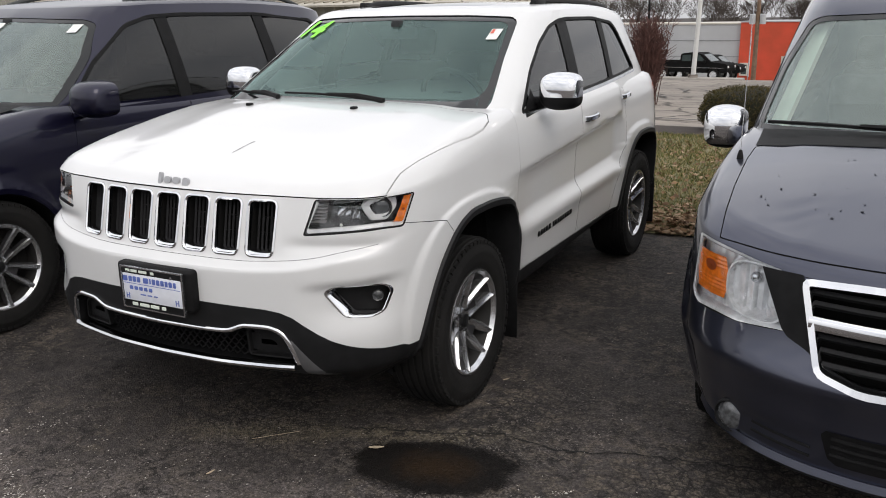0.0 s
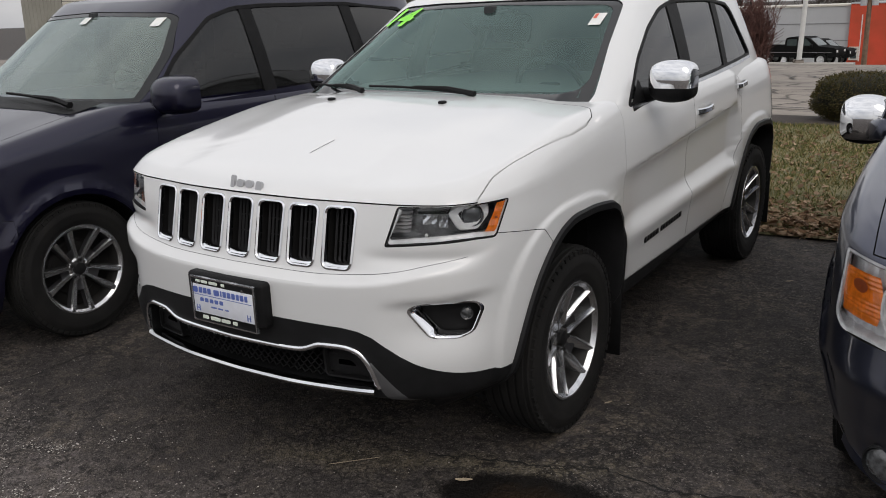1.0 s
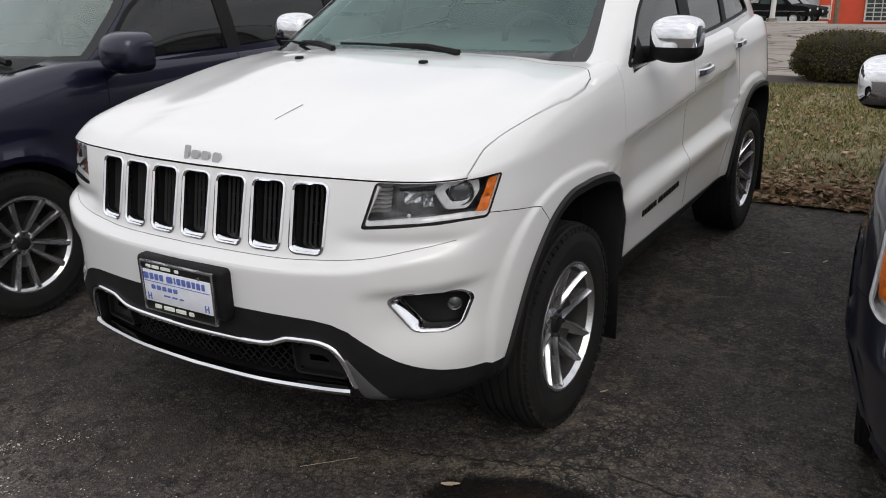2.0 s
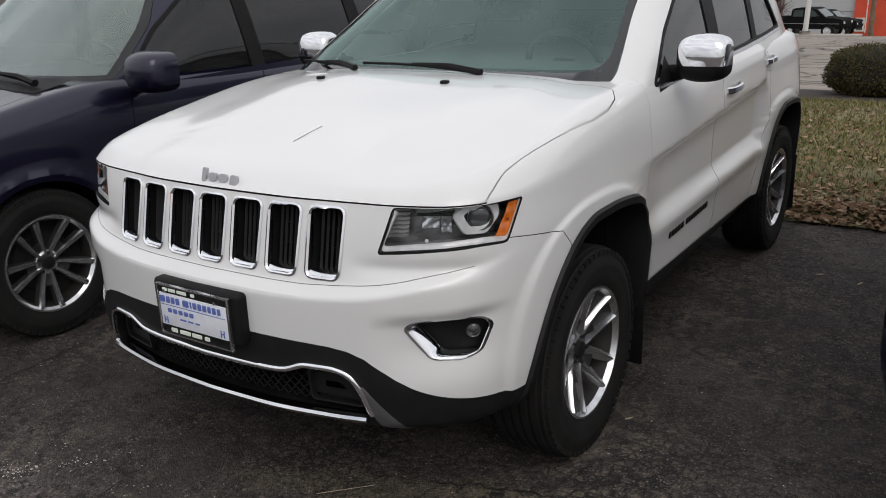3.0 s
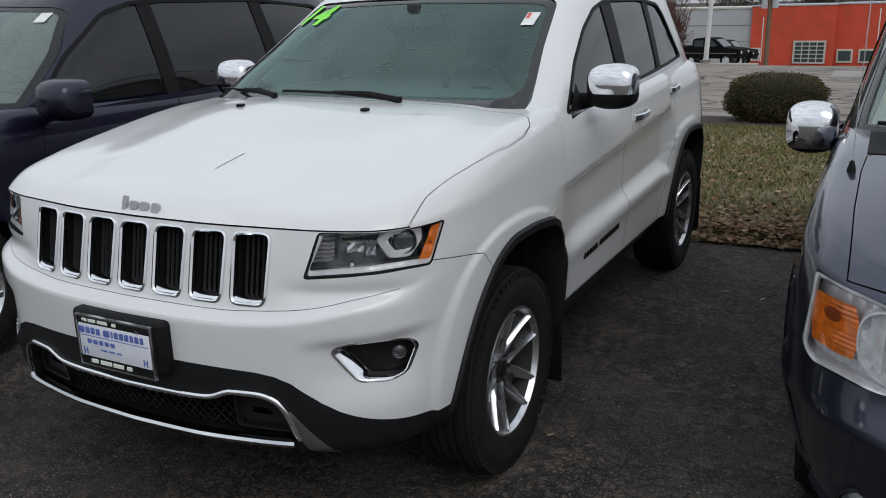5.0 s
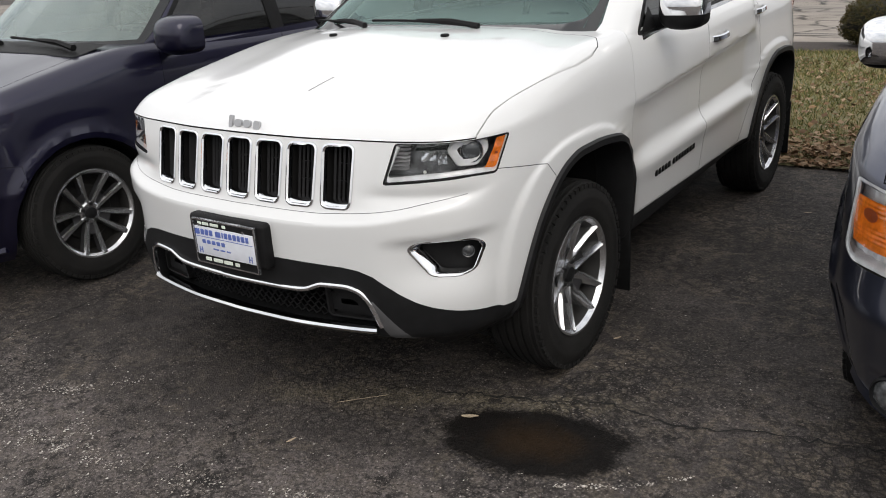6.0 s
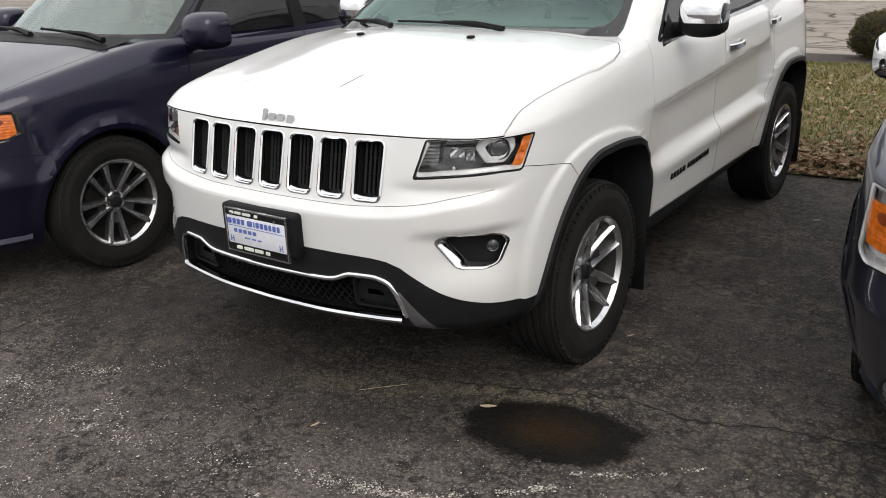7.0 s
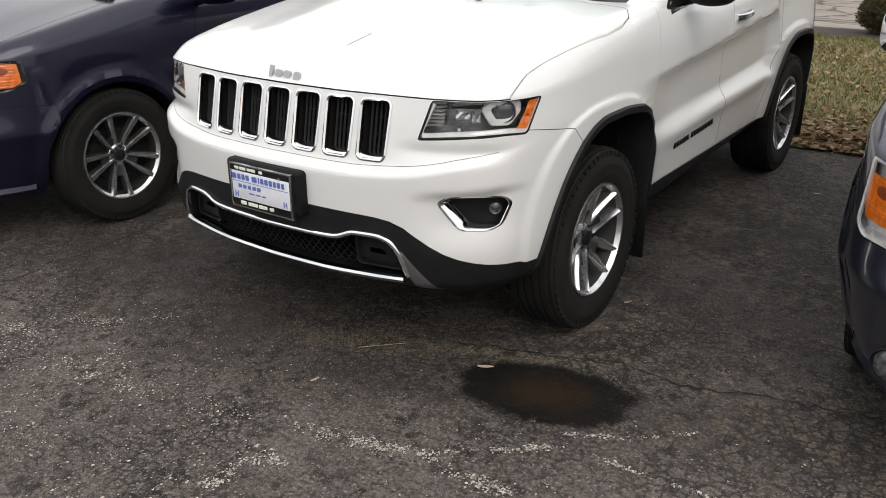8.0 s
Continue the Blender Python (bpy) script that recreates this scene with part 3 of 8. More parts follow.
# ---------------------------------------------------------------- the white SUV
def suv_dent(x, y, z):
    """Hollows round the fog lamps and under the headlamps, and the flares over the wheels."""
    fogs = 0.026 * smooth01((x - 0.60) / 0.16) * smooth01((0.945 - x) / 0.07) * smooth01((0.790 - 0.05 * (0.9 - x) - z) / 0.05) * smooth01((z - 0.53) / 0.14) * (y < -0.3)
    under = 0.014 * np.exp(-((z - 0.900) / 0.026) ** 2) * smooth01((x - 0.52) / 0.16) * smooth01((0.93 - x) / 0.08) * (y < -0.45)
    flare = 0
    for cy in (0.0, 2.82):
        q = (np.abs(y - cy) / 0.515) ** 2.6 + (np.maximum(z - 0.45, 0) / 0.480) ** 2.6
        flare = flare + 0.012 * smooth01((1.34 - q) / 0.13) * (x > 0.8) * smooth01((z - 0.35) / 0.1)
    return fogs + under - flare


JEEP = dict(
    plan=[(0, -0.960), (0.25, -0.95), (0.46, -0.92), (0.62, -0.883), (0.75, -0.823), (0.84, -0.748), (0.90, -0.65), (0.935, -0.53), (0.957, -0.38), (0.965, -0.2), (0.965, 0.2),
          (0.955, 0.7), (0.955, 2.2), (0.965, 2.8), (0.955, 3.2), (0.90, 3.5), (0.75, 3.66), (0.4, 3.73), (0, 3.75)],
    levels=[0.24, 0.28, 0.31, 0.34, 0.37, 0.385, 0.40, 0.42, 0.45, 0.48, 0.51, 0.54, 0.57, 0.60, 0.63, 0.65, 0.67, 0.68, 0.70, 0.715, 0.73, 0.745, 0.76, 0.775, 0.79, 0.80, 0.807, 0.813, 0.820, 0.827, 0.834,
            0.840, 0.847, 0.854, 0.861, 0.868, 0.876, 0.883, 0.890, 0.897, 0.904, 0.911, 0.918, 0.926, 0.935, 0.945, 0.952, 0.958, 0.964, 0.970, 0.976, 0.982, 0.987, 0.992, 0.997, 1.003, 1.01, 1.018, 1.028, 1.04, 1.06, 1.08],
    front=pchip([0.24, 0.31, 0.37, 0.40, 0.48, 0.56, 0.64, 0.74, 0.80, 0.812, 0.834, 0.838, 0.90, 1.0, 1.08], [-0.42, -0.30, -0.10, -0.035, -0.014, -0.004, 0, 0, -0.001, -0.005, -0.049, -0.053, -0.073, -0.096, -0.118]),
    side=pchip([0.24, 0.32, 0.42, 0.6, 0.8, 0.95, 1.05, 1.15, 1.22, 1.32], [-0.26, -0.14, -0.025, -0.006, 0.0, -0.002, -0.012, -0.022, -0.035, -0.085]),
    side_door=pchip([0.24, 0.32, 0.40, 0.6, 0.668, 0.678, 0.735, 0.765, 0.88, 0.960, 0.988, 1.0, 1.08, 1.15, 1.22, 1.32], [-0.26, -0.14, -0.022, -0.010, 0.004, 0.003, -0.030, -0.042, -0.040, -0.026, -0.007, 0.004, -0.001, -0.010, -0.027, -0.085]),
    rear=pchip([0.24, 0.4, 0.6, 0.8, 1.0, 1.3], [-0.15, -0.03, 0, 0, -0.05, -0.10]),
    dent=suv_dent,
    front_rise=pchip([0, 0.37, 0.5, 0.6, 0.68, 0.76, 0.85, 0.90, 0.93, 0.97], [0, 0.0, 0.006, 0.015, 0.027, 0.045, 0.063, 0.076, 0.095, 0.12]),
    rise=0.030, edge=0.76, door=(0.34, 2.42), door_soft=0.50, spine=(-0.1, 3.2),
    ztop=pchip([-1, -0.75, -0.5, -0.3, 0, 0.3, 0.6, 1.5, 3.0, 3.7], [1.083, 1.085, 1.093, 1.106, 1.14, 1.19, 1.215, 1.24, 1.29, 1.28]),
    crown=pchip([-1, -0.86, -0.80, -0.72, -0.5, -0.2, 0.13, 0.3, 0.6, 1.0, 3.0, 3.8], [1.086, 1.092, 1.112, 1.14, 1.185, 1.245, 1.300, 1.315, 1.325, 1.33, 1.33, 1.29]),
    bulge=lambda x, y: 0.012 * (1 - smooth01((np.abs(x) - (0.40 + 0.16 * smooth01((y + 0.8) / 1.0))) / 0.10)) * smooth01((0.6 - y) / 0.3) * smooth01((y + 0.86) / 0.2),
    cab_low=[(0, 0.08), (0.3, 0.10), (0.6, 0.115), (0.79, 0.145), (0.893, 0.215), (0.936, 0.37), (0.944, 0.9), (0.943, 2.0), (0.93, 2.8), (0.89, 3.3), (0.79, 3.58), (0.4, 3.68), (0, 3.70)],
    cab_high=[(0, 1.12), (0.3, 1.13), (0.5, 1.16), (0.635, 1.205), (0.712, 1.262), (0.736, 1.38), (0.748, 1.8), (0.752, 2.4), (0.735, 2.85), (0.70, 3.1), (0.60, 3.28), (0.3, 3.37), (0, 3.39)],
    cab_z=1.13, cab_bow=0.014,
    roof_edge=pchip([1.0, 1.3, 1.6, 2.2, 2.8, 3.5], [1.75, 1.752, 1.765, 1.765, 1.74, 1.68]),
    roof=pchip([1.0, 1.2, 1.5, 2.0, 2.6, 3.2, 3.6], [1.76, 1.785, 1.812, 1.83, 1.82, 1.77, 1.70]),
    roof_spine=(1.6, 3.0), dash_y=0.45, dash_z=1.27, mirror_in=(-0.02, 1.06, 1.65), floor_end=3.4,
)
# outer edge of a wheel opening, seen from the side, relative to the axle
ARCH = [(0.50, 0.25), (0.51, 0.47), (0.505, 0.68), (0.485, 0.79), (0.43, 0.862), (0.35, 0.898), (0.25, 0.915), (0.1, 0.926), (-0.033, 0.926), (-0.13, 0.908), (-0.225, 0.868),
        (-0.305, 0.805), (-0.37, 0.73), (-0.43, 0.62), (-0.475, 0.50), (-0.50, 0.40), (-0.51, 0.25)]


def paint_slots(me, material):
    """Gives every slot that has no material of its own the body colour."""
    for i in range(len(me.materials)):
        if me.materials[i] is None:
            me.materials[i] = material
    if len(me.materials) == 0:
        me.materials.append(material)
    return me


def lettering(parent, name, place, across, up, out, widths, height, depth, material, label):
    """A row of plain raised bars in place of lettering."""
    a, u, o = (Vector(v).normalized() for v in (across, up, out))
    pos = 0.0
    for w in widths:
        if w < 0:
            pos -= w
            continue
        bm = bmesh.new()
        box(bm, 0, w, -depth, depth, 0, height, min(w, height) * 0.18)
        m = Matrix((a, o, u)).transposed().to_4x4()
        m.translation = Vector(place) + a * pos
        bm.transform(m)
        part(name, bm, material, parent, label)
        pos += w
    return pos


def draped_frame(tree, poly, where, rows, sx=1):
    """Loops of points that follow a polygon on the skin: rows are (grow, lift)."""
    loops = []
    for grow, lift in rows:
        loops.append([where(tree, sx * u, v, lift) for u, v in (ring_of(poly, grow) if grow else poly)])
    return loops


M_PAPER = mat("white_paper", (0.75, 0.76, 0.74), rough=0.7, vary=0.1, scale=40)
M_FOGV = mat("clear_fog_glass", (0.12, 0.125, 0.13), rough=0.15, coat=1.0, vary=0.7, scale=45)
M_FOG = mat("fog_lens_grey", (0.035, 0.037, 0.039), rough=0.2, coat=0.4)
M_GREYP = mat("grey_plastic", (0.065, 0.065, 0.068), rough=0.4, vary=0.2, scale=20)
M_EMBLEM = mat("bright_silver_badge", (0.44, 0.44, 0.45), rough=0.3, metal=0.85, vary=0.1, scale=20)
M_GRILLE = mat("grille_bar_black", (0.030, 0.030, 0.032), rough=0.25)
M_BEZEL = mat("bright_silver_plastic", (0.78, 0.79, 0.80), rough=0.2, metal=0.15, vary=0.2, scale=25)
M_ROOFGLASS = mat("dark_roof_glass", (0.008, 0.009, 0.010), rough=0.06, coat=1.0)
M_RIBD = mat("dark_lamp_bowl", (0.17, 0.172, 0.178), rough=0.22, vary=0.85, scale=22, metal=0.4)
M_RIB = mat("grey_lamp_ribs", (0.46, 0.465, 0.475), rough=0.22, metal=0.5, vary=0.4, scale=40)
TURN = math.atan2(0.6, 0.8)


def on_corner(tree, u, z, lift=0.0):
    """The place on the front corner, seen along the direction in which the headlamp looks; u < 0 on the left side."""
    sx, u = (1, u) if u > 0 else (-1, -u)
    o = Vector((0.8 * u + 0.6 * 3, 0.6 * u - 0.8 * 3, z))
    hit = tree.ray_cast(o, Vector((-0.6, 0.8, 0)))[0]
    if hit is None:
        hit = o + Vector((-0.6, 0.8, 0)) * 2
    hit = hit + Vector((0.6, -0.8, 0)) * lift
    return Vector((sx * hit.x, hit.y, hit.z))


def on_grille(tree, u, z, lift=0.0):
    """The place on the grille panel, carried straight down past the step below it."""
    p = on_front(tree, u, max(z, 0.885), lift)
    return Vector((u, p.y - max(0.0, 0.885 - z) * 0.2, z))


def corner_prism(points, a, b, material=None, both=True):
    """A solid over a polygon that runs along the headlamp's direction."""
    me = prism(points, "y", a, b, material)
    me.transform(Matrix.Rotation(TURN, 4, "Z"))
    if both:
        bm = bmesh.new()
        bm.from_mesh(me)
        bm.from_mesh(mirrored(me))
        bm.to_mesh(me)
        bm.free()
    return me


def suv_nose(car, tree, slots, lamp, fog, mouth):
    # grille inserts: a bright frame with a thick lower lip and black upright bars in each slot
    for i, s in enumerate(slots):
        bm = bmesh.new()
        closed_strip(bm, draped_frame(tree, s, on_grille, [(0.007, -0.004), (0.006, 0.005), (0.000, 0.007), (-0.005, 0.002), (-0.005, -0.016)]))
        fr = part("grille_frame", bm, M_CHROME, car, "bright frame of a grille slot")
        cx = sum(p[0] for p in s) / len(s)
        bm = bmesh.new()
        rows = []
        y = on_grille(tree, cx, 0.880).y
        for u in np.linspace(-0.0515, 0.0515, 13):
            yy = on_grille(tree, cx + u, 0.880).y
            lift = 0.006 * (abs(u) / 0.0515) ** 2.5
            rows.append([(cx + u, yy - 0.002, 0.850), (cx + u, yy - 0.007, 0.854), (cx + u, yy - 0.005, 0.861 + lift), (cx + u, yy + 0.003, 0.868 + lift), (cx + u, yy + 0.020, 0.872 + lift), (cx + u, yy + 0.05, 0.876)])
        strip(bm, rows)
        part("lip", bm, M_CHROME, fr)
        for u in (-0.036, -0.018, 0.0, 0.018, 0.036):
            bm = bmesh.new()
            y0, y1 = on_front(tree, cx + u, 0.88).y + 0.030, on_front(tree, cx + u, 1.04).y + 0.030
            strip(bm, [[(cx + u - 0.0028, y0 + 0.010, 0.862), (cx + u - 0.0028, y1 + 0.010, 1.06)], [(cx + u, y0, 0.862), (cx + u, y1, 1.06)], [(cx + u + 0.0028, y0 + 0.010, 0.862), (cx + u + 0.0028, y1 + 0.010, 1.06)]])
            part("bar", bm, M_GRILLE, fr)
        for z in (0.925, 0.985):
            bm = bmesh.new()
            y = on_front(tree, cx, z).y + 0.06
            box(bm, cx - 0.05, cx + 0.05, y, y + 0.01, z, z + 0.005)
            part("bar", bm, M_BLACK, fr)
    # headlamps
    plug = lower_body(JEEP, -0.004)
    cover = boolean(plug, [corner_prism(inset(lamp, 0.004), -1.5, -0.87, None, False)], "INTERSECT")
    cover = only(keep_faces(cover, (0.6, -0.8, 0.1), 0.3), M_CLEAR)
    for sx in (1, -1):
        bm = bmesh.new()
        closed_strip(bm, draped_frame(tree, lamp, on_corner, [(0.001, -0.03), (0.001, -0.002), (-0.005, -0.003), (-0.006, -0.012)], sx))
        hl = part("headlamp", bm, M_BLACK, car, "clear headlamp with chrome rim, projector and amber corner")
        bm = bmesh.new()
        closed_strip(bm, draped_frame(tree, lamp, on_corner, [(-0.006, -0.012), (-0.007, -0.10)], sx))
        part("housing", bm, M_RIB, hl, "bright inner wall of the lamp")
        c = cover if sx > 0 else mirrored(cover)
        mesh_ob("cover", c, M_CLEAR, hl, "clear plastic lamp cover").visible_shadow = False

        def pt(u, z, deep):
            return on_corner(tree, sx * u, z, -deep)
        # bright rim along the inner, lower and outer edges
        bm = bmesh.new()
        run = round_poly([(0.072, 1.070), (0.026, 0.950), (0.20, 0.9635), (0.322, 0.9675), (0.397, 0.961), (0.449, 1.071), (0.45, 1.20), (0.07, 1.20)], 0.012, 4)
        run = [p for p in run if p[1] < 1.0715]
        run = run[-1:] + run[:-1] if run[0][0] > 0.2 else run
        wide = [0.0130 + 0.003 * smooth01((1.0 - z) / 0.03) - 0.006 * smooth01((u - 0.36) / 0.04) for u, z in run]
        mid = (0.24, 1.03)
        rows = []
        for (u, z), w in zip(run, wide):
            d = Vector((mid[0] - u, mid[1] - z))
            d = Vector((0.5 * math.copysign(1, d.x) if abs(u - mid[0]) > 0.17 else 0.0, 1.0 if z < 1.0 else 0.0)).normalized()
            rows.append([pt(u, z, 0.020), pt(u, z, 0.007), pt(u + d.x * w * 0.6, z + d.y * w * 0.6, 0.008), pt(u + d.x * w, z + d.y * w, 0.014)])
        strip(bm, rows)
        part("rim", bm, M_BEZEL, hl, "bright chrome rim of the lamp")
        bm = bmesh.new()
        strip(bm, [[pt(u, z, 0.095) for z in np.linspace(0.945, 1.083, 7)] for u in np.linspace(0.014, 0.456, 20)])
        part("bowl", bm, M_RIBD, hl, "dark lamp bowl")
        for k in range(7):
            bm = bmesh.new()
            z0 = 0.983 + k * 0.0125
            u0, u1 = 0.046 + k * 0.0025, 0.108 + k * 0.002
            strip(bm, [[pt(u, z0 - 0.002 * math.cos(9 * f), 0.040 + 0.02 * f) for f, u in zip(np.linspace(0, 1, 5), np.linspace(u0, u1, 5))],
                       [pt(u, z0 + 0.009, 0.034 + 0.02 * f) for f, u in zip(np.linspace(0, 1, 5), np.linspace(u0, u1, 5))],
                       [pt(u, z0 + 0.0115, 0.05 + 0.02 * f) for f, u in zip(np.linspace(0, 1, 5), np.linspace(u0, u1, 5))]])
            part("reflector_rib", bm, M_RIB, hl)
        # bright panel round the projector, with a wing towards the grille
        ring_b = round_poly([(0.236, 1.052), (0.268, 1.074), (0.374, 1.070), (0.378, 1.035), (0.335, 0.990), (0.268, 0.994), (0.246, 1.030)], 0.012, 3)
        cu, cz = 0.314, 1.036
        bm = bmesh.new()
        closed_strip(bm, [[pt(cu + (u - cu) * k, cz + (z - cz) * k, d) for u, z in ring_b] for k, d in ((1.03, 0.060), (1.02, 0.026), (0.96, 0.022), (0.80, 0.034), (0.58, 0.040))])
        part("bezel", bm, M_BEZEL, hl, "satin panel round the projector lens")
        bm = bmesh.new()
        strip(bm, [[pt(u, 1.044 - 0.012 * f, 0.05), pt(u, 1.050, 0.030), pt(u, 1.058, 0.034), pt(u, 1.062 + 0.004 * f, 0.05)] for f, u in zip(np.linspace(0, 1, 8), np.linspace(0.135, 0.245, 8))])
        part("wing", bm, M_CHROME, hl, "narrow bright wing")
        for u0, u1, z0, z1, d in ((0.140, 0.178, 1.062, 1.078, 0.05), (0.182, 0.236, 1.063, 1.078, 0.045), (0.15, 0.20, 1.005, 1.035, 0.065), (0.205, 0.235, 0.995, 1.035, 0.06)):
            bm = bmesh.new()
            strip(bm, [[pt(u, z, d + 0.012 * math.sin(3 * g + 14 * f) ** 2) for g, u in zip(np.linspace(0, 1, 6), np.linspace(u0, u1, 6))] for f, z in zip(np.linspace(0, 1, 6), np.linspace(z0, z1, 6))])
            part("reflector", bm, M_LENS, hl)
        out = Vector((sx * 0.6, -0.8, 0)).normalized()
        rot = out.to_track_quat("X", "Z").to_matrix().to_4x4()
        rot.translation = pt(cu + 0.004, cz, 0.036)
        bm = bmesh.new()
        lathe(bm, [(-0.02, 0.041), (0.006, 0.040), (0.010, 0.037), (0.002, 0.034), (-0.03, 0.033)], seg=32)
        bm.transform(rot)
        part("lens_ring", bm, M_CHROME, hl)
        bm = bmesh.new()
        lathe(bm, [(-0.012 + 0.014 * math.cos(a), 0.033 * math.sin(a)) for a in np.linspace(1.55, 0.02, 8)], seg=32)
        bm.transform(rot)
        part("projector_lens", bm, mat("projector_glass", (0.05, 0.055, 0.06), 0.05, coat=1.0) if sx > 0 else bpy.data.materials["projector_glass"], hl, "dark glass projector lens")
        bm = bmesh.new()
        rows = []
        for f in np.linspace(0, 1, 9):
            z = 0.972 + 0.096 * f
            ui, uo = 0.352 + 0.056 * f ** 0.8, 0.398 + 0.042 * f
            rows.append([pt(u, z, 0.014 + 0.004 * math.sin(z * 900)) for u in np.linspace(ui, uo, 4)])
        strip(bm, rows)
        part("turn_signal", bm, M_AMBER, hl, "amber corner lamp")
        bm = bmesh.new()
        strip(bm, [[pt(u, z, 0.012) for u in (0.398, 0.408)] for z in (1.016, 1.024)])
        part("bulb_shade", bm, mat("amber_shadow", (0.25, 0.05, 0.01), 0.4) if sx > 0 else bpy.data.materials["amber_shadow"], hl)
        bm = bmesh.new()
        bmesh.ops.create_uvsphere(bm, u_segments=10, v_segments=8, radius=0.006)
        bmesh.ops.translate(bm, vec=pt(0.159, 0.982, 0.02), verts=bm.verts)
        part("marker_dot", bm, M_PAPER, hl)
        # fog lamp
        bm = bmesh.new()
        closed_strip(bm, draped_frame(tree, fog, on_front, [(0.003, -0.004), (0.003, 0.003), (-0.002, 0.004), (-0.005, 0.000), (-0.009, -0.012), (-0.010, -0.05)], sx))
        fl = part("fog_lamp", bm, M_CHROME, car, "fog lamp in a chrome-rimmed recess")
        bm = bmesh.new()
        rows = []
        for x in np.linspace(0.705, 0.905, 8):
            rows.append([Vector((sx * x, on_front(tree, sx * x, 0.68).y + 0.06, z)) for z in (0.61, 0.69, 0.765)])
        strip(bm, rows)
        part("recess", bm, M_BLACK, fl)
        bm = bmesh.new()
        rot.translation = Vector((sx * 0.845, on_front(tree, sx * 0.845, 0.68).y + 0.05, 0.690))
        lathe(bm, [(-0.03, 0.025), (0.002, 0.023), (0.0, 0.019), (0.005, 0.012), (0.007, 0.0005)], seg=24)
        bm.transform(rot)
        part("fog_lens", bm, M_FOG, fl, "round fog lamp lens")
    # lower mouth: bright strips and black mesh
    half = [(0.200, 0.557), (0.315, 0.561), (0.345, 0.566), (0.375, 0.578), (0.41, 0.590), (0.50, 0.592), (0.555, 0.577), (0.592, 0.525), (0.615, 0.44)]
    top = [(-x, z) for x, z in half[::-1]] + [(0, 0.555)] + half
    fine = outline(top, 80)
    pts = [on_front(tree, x, z, 0.004) for x, z in fine]
    bm = bmesh.new()
    sweep(bm, pts, [(-0.008, -0.01), (-0.008, 0.003), (-0.003, 0.007), (0.003, 0.007), (0.008, 0.003), (0.008, -0.01)], [(p.x * 0.5, -1, 0.1) for p in pts])
    part("mouth_trim", bm, M_CHROME, car, "thin chrome line over the lower intake")
    low = [(x, 0.424 + 0.008 * (x / 0.6) ** 2) for x in np.linspace(-0.605, 0.605, 44)]
    pts = [on_front(tree, x, z, 0.022) for x, z in low]
    bm = bmesh.new()
    sweep(bm, pts, [(-0.013, -0.05), (-0.013, -0.008), (-0.008, 0.0), (0.002, 0.002), (0.012, -0.008), (0.020, -0.05)], [(p.x * 0.5, -1, 0.25) for p in pts])
    part("lower_blade", bm, M_CHROME, car, "chrome blade along the bottom of the bumper")
    for sx in (1, -1):
        bm = bmesh.new()
        rows = []
        for f in np.linspace(0, 1, 12):
            x, z = 0.588 + 0.085 * f, 0.53 - 0.17 * f
            w = 0.010 + 0.040 * f
            rows.append([on_front(tree, sx * (x - w * 0.4), z, 0.006), on_front(tree, sx * (x + w * 0.6), z + 0.01, 0.006), on_front(tree, sx * (x + w), z + 0.012, 0.0)])
        strip(bm, rows)
        part("mouth_wing", bm, M_GREYP, car, "grey plastic wing beside the intake")
        bm = bmesh.new()
        panel = round_poly([(0.385, 0.448), (0.575, 0.448), (0.545, 0.54), (0.50, 0.572), (0.39, 0.568)], 0.02, 3)
        closed_strip(bm, draped_frame(tree, panel, on_front, [(0.006, -0.06), (0.0, -0.03), (-0.008, -0.03), (-0.012, -0.045), (-0.05, -0.045)], sx))
        part("intake_panel", bm, M_BLACK, car, "black blanking panel in the intake")
    bm = bmesh.new()
    for k in range(7):
        z = 0.44 + k * 0.019
        pts = [(x, on_front(tree, x, z).y + 0.05 + (0.006 if (j + k) % 2 else 0), z + (0.010 if (j + k) % 2 else -0.002)) for j, x in enumerate(np.linspace(-0.38, 0.38, 45))]
        tube(bm, pts, 0.0028, 4)
    tagged(part("intake_mesh", bm, M_BLACK, car, "black honeycomb mesh of the lower intake", 0), kind="stuff")


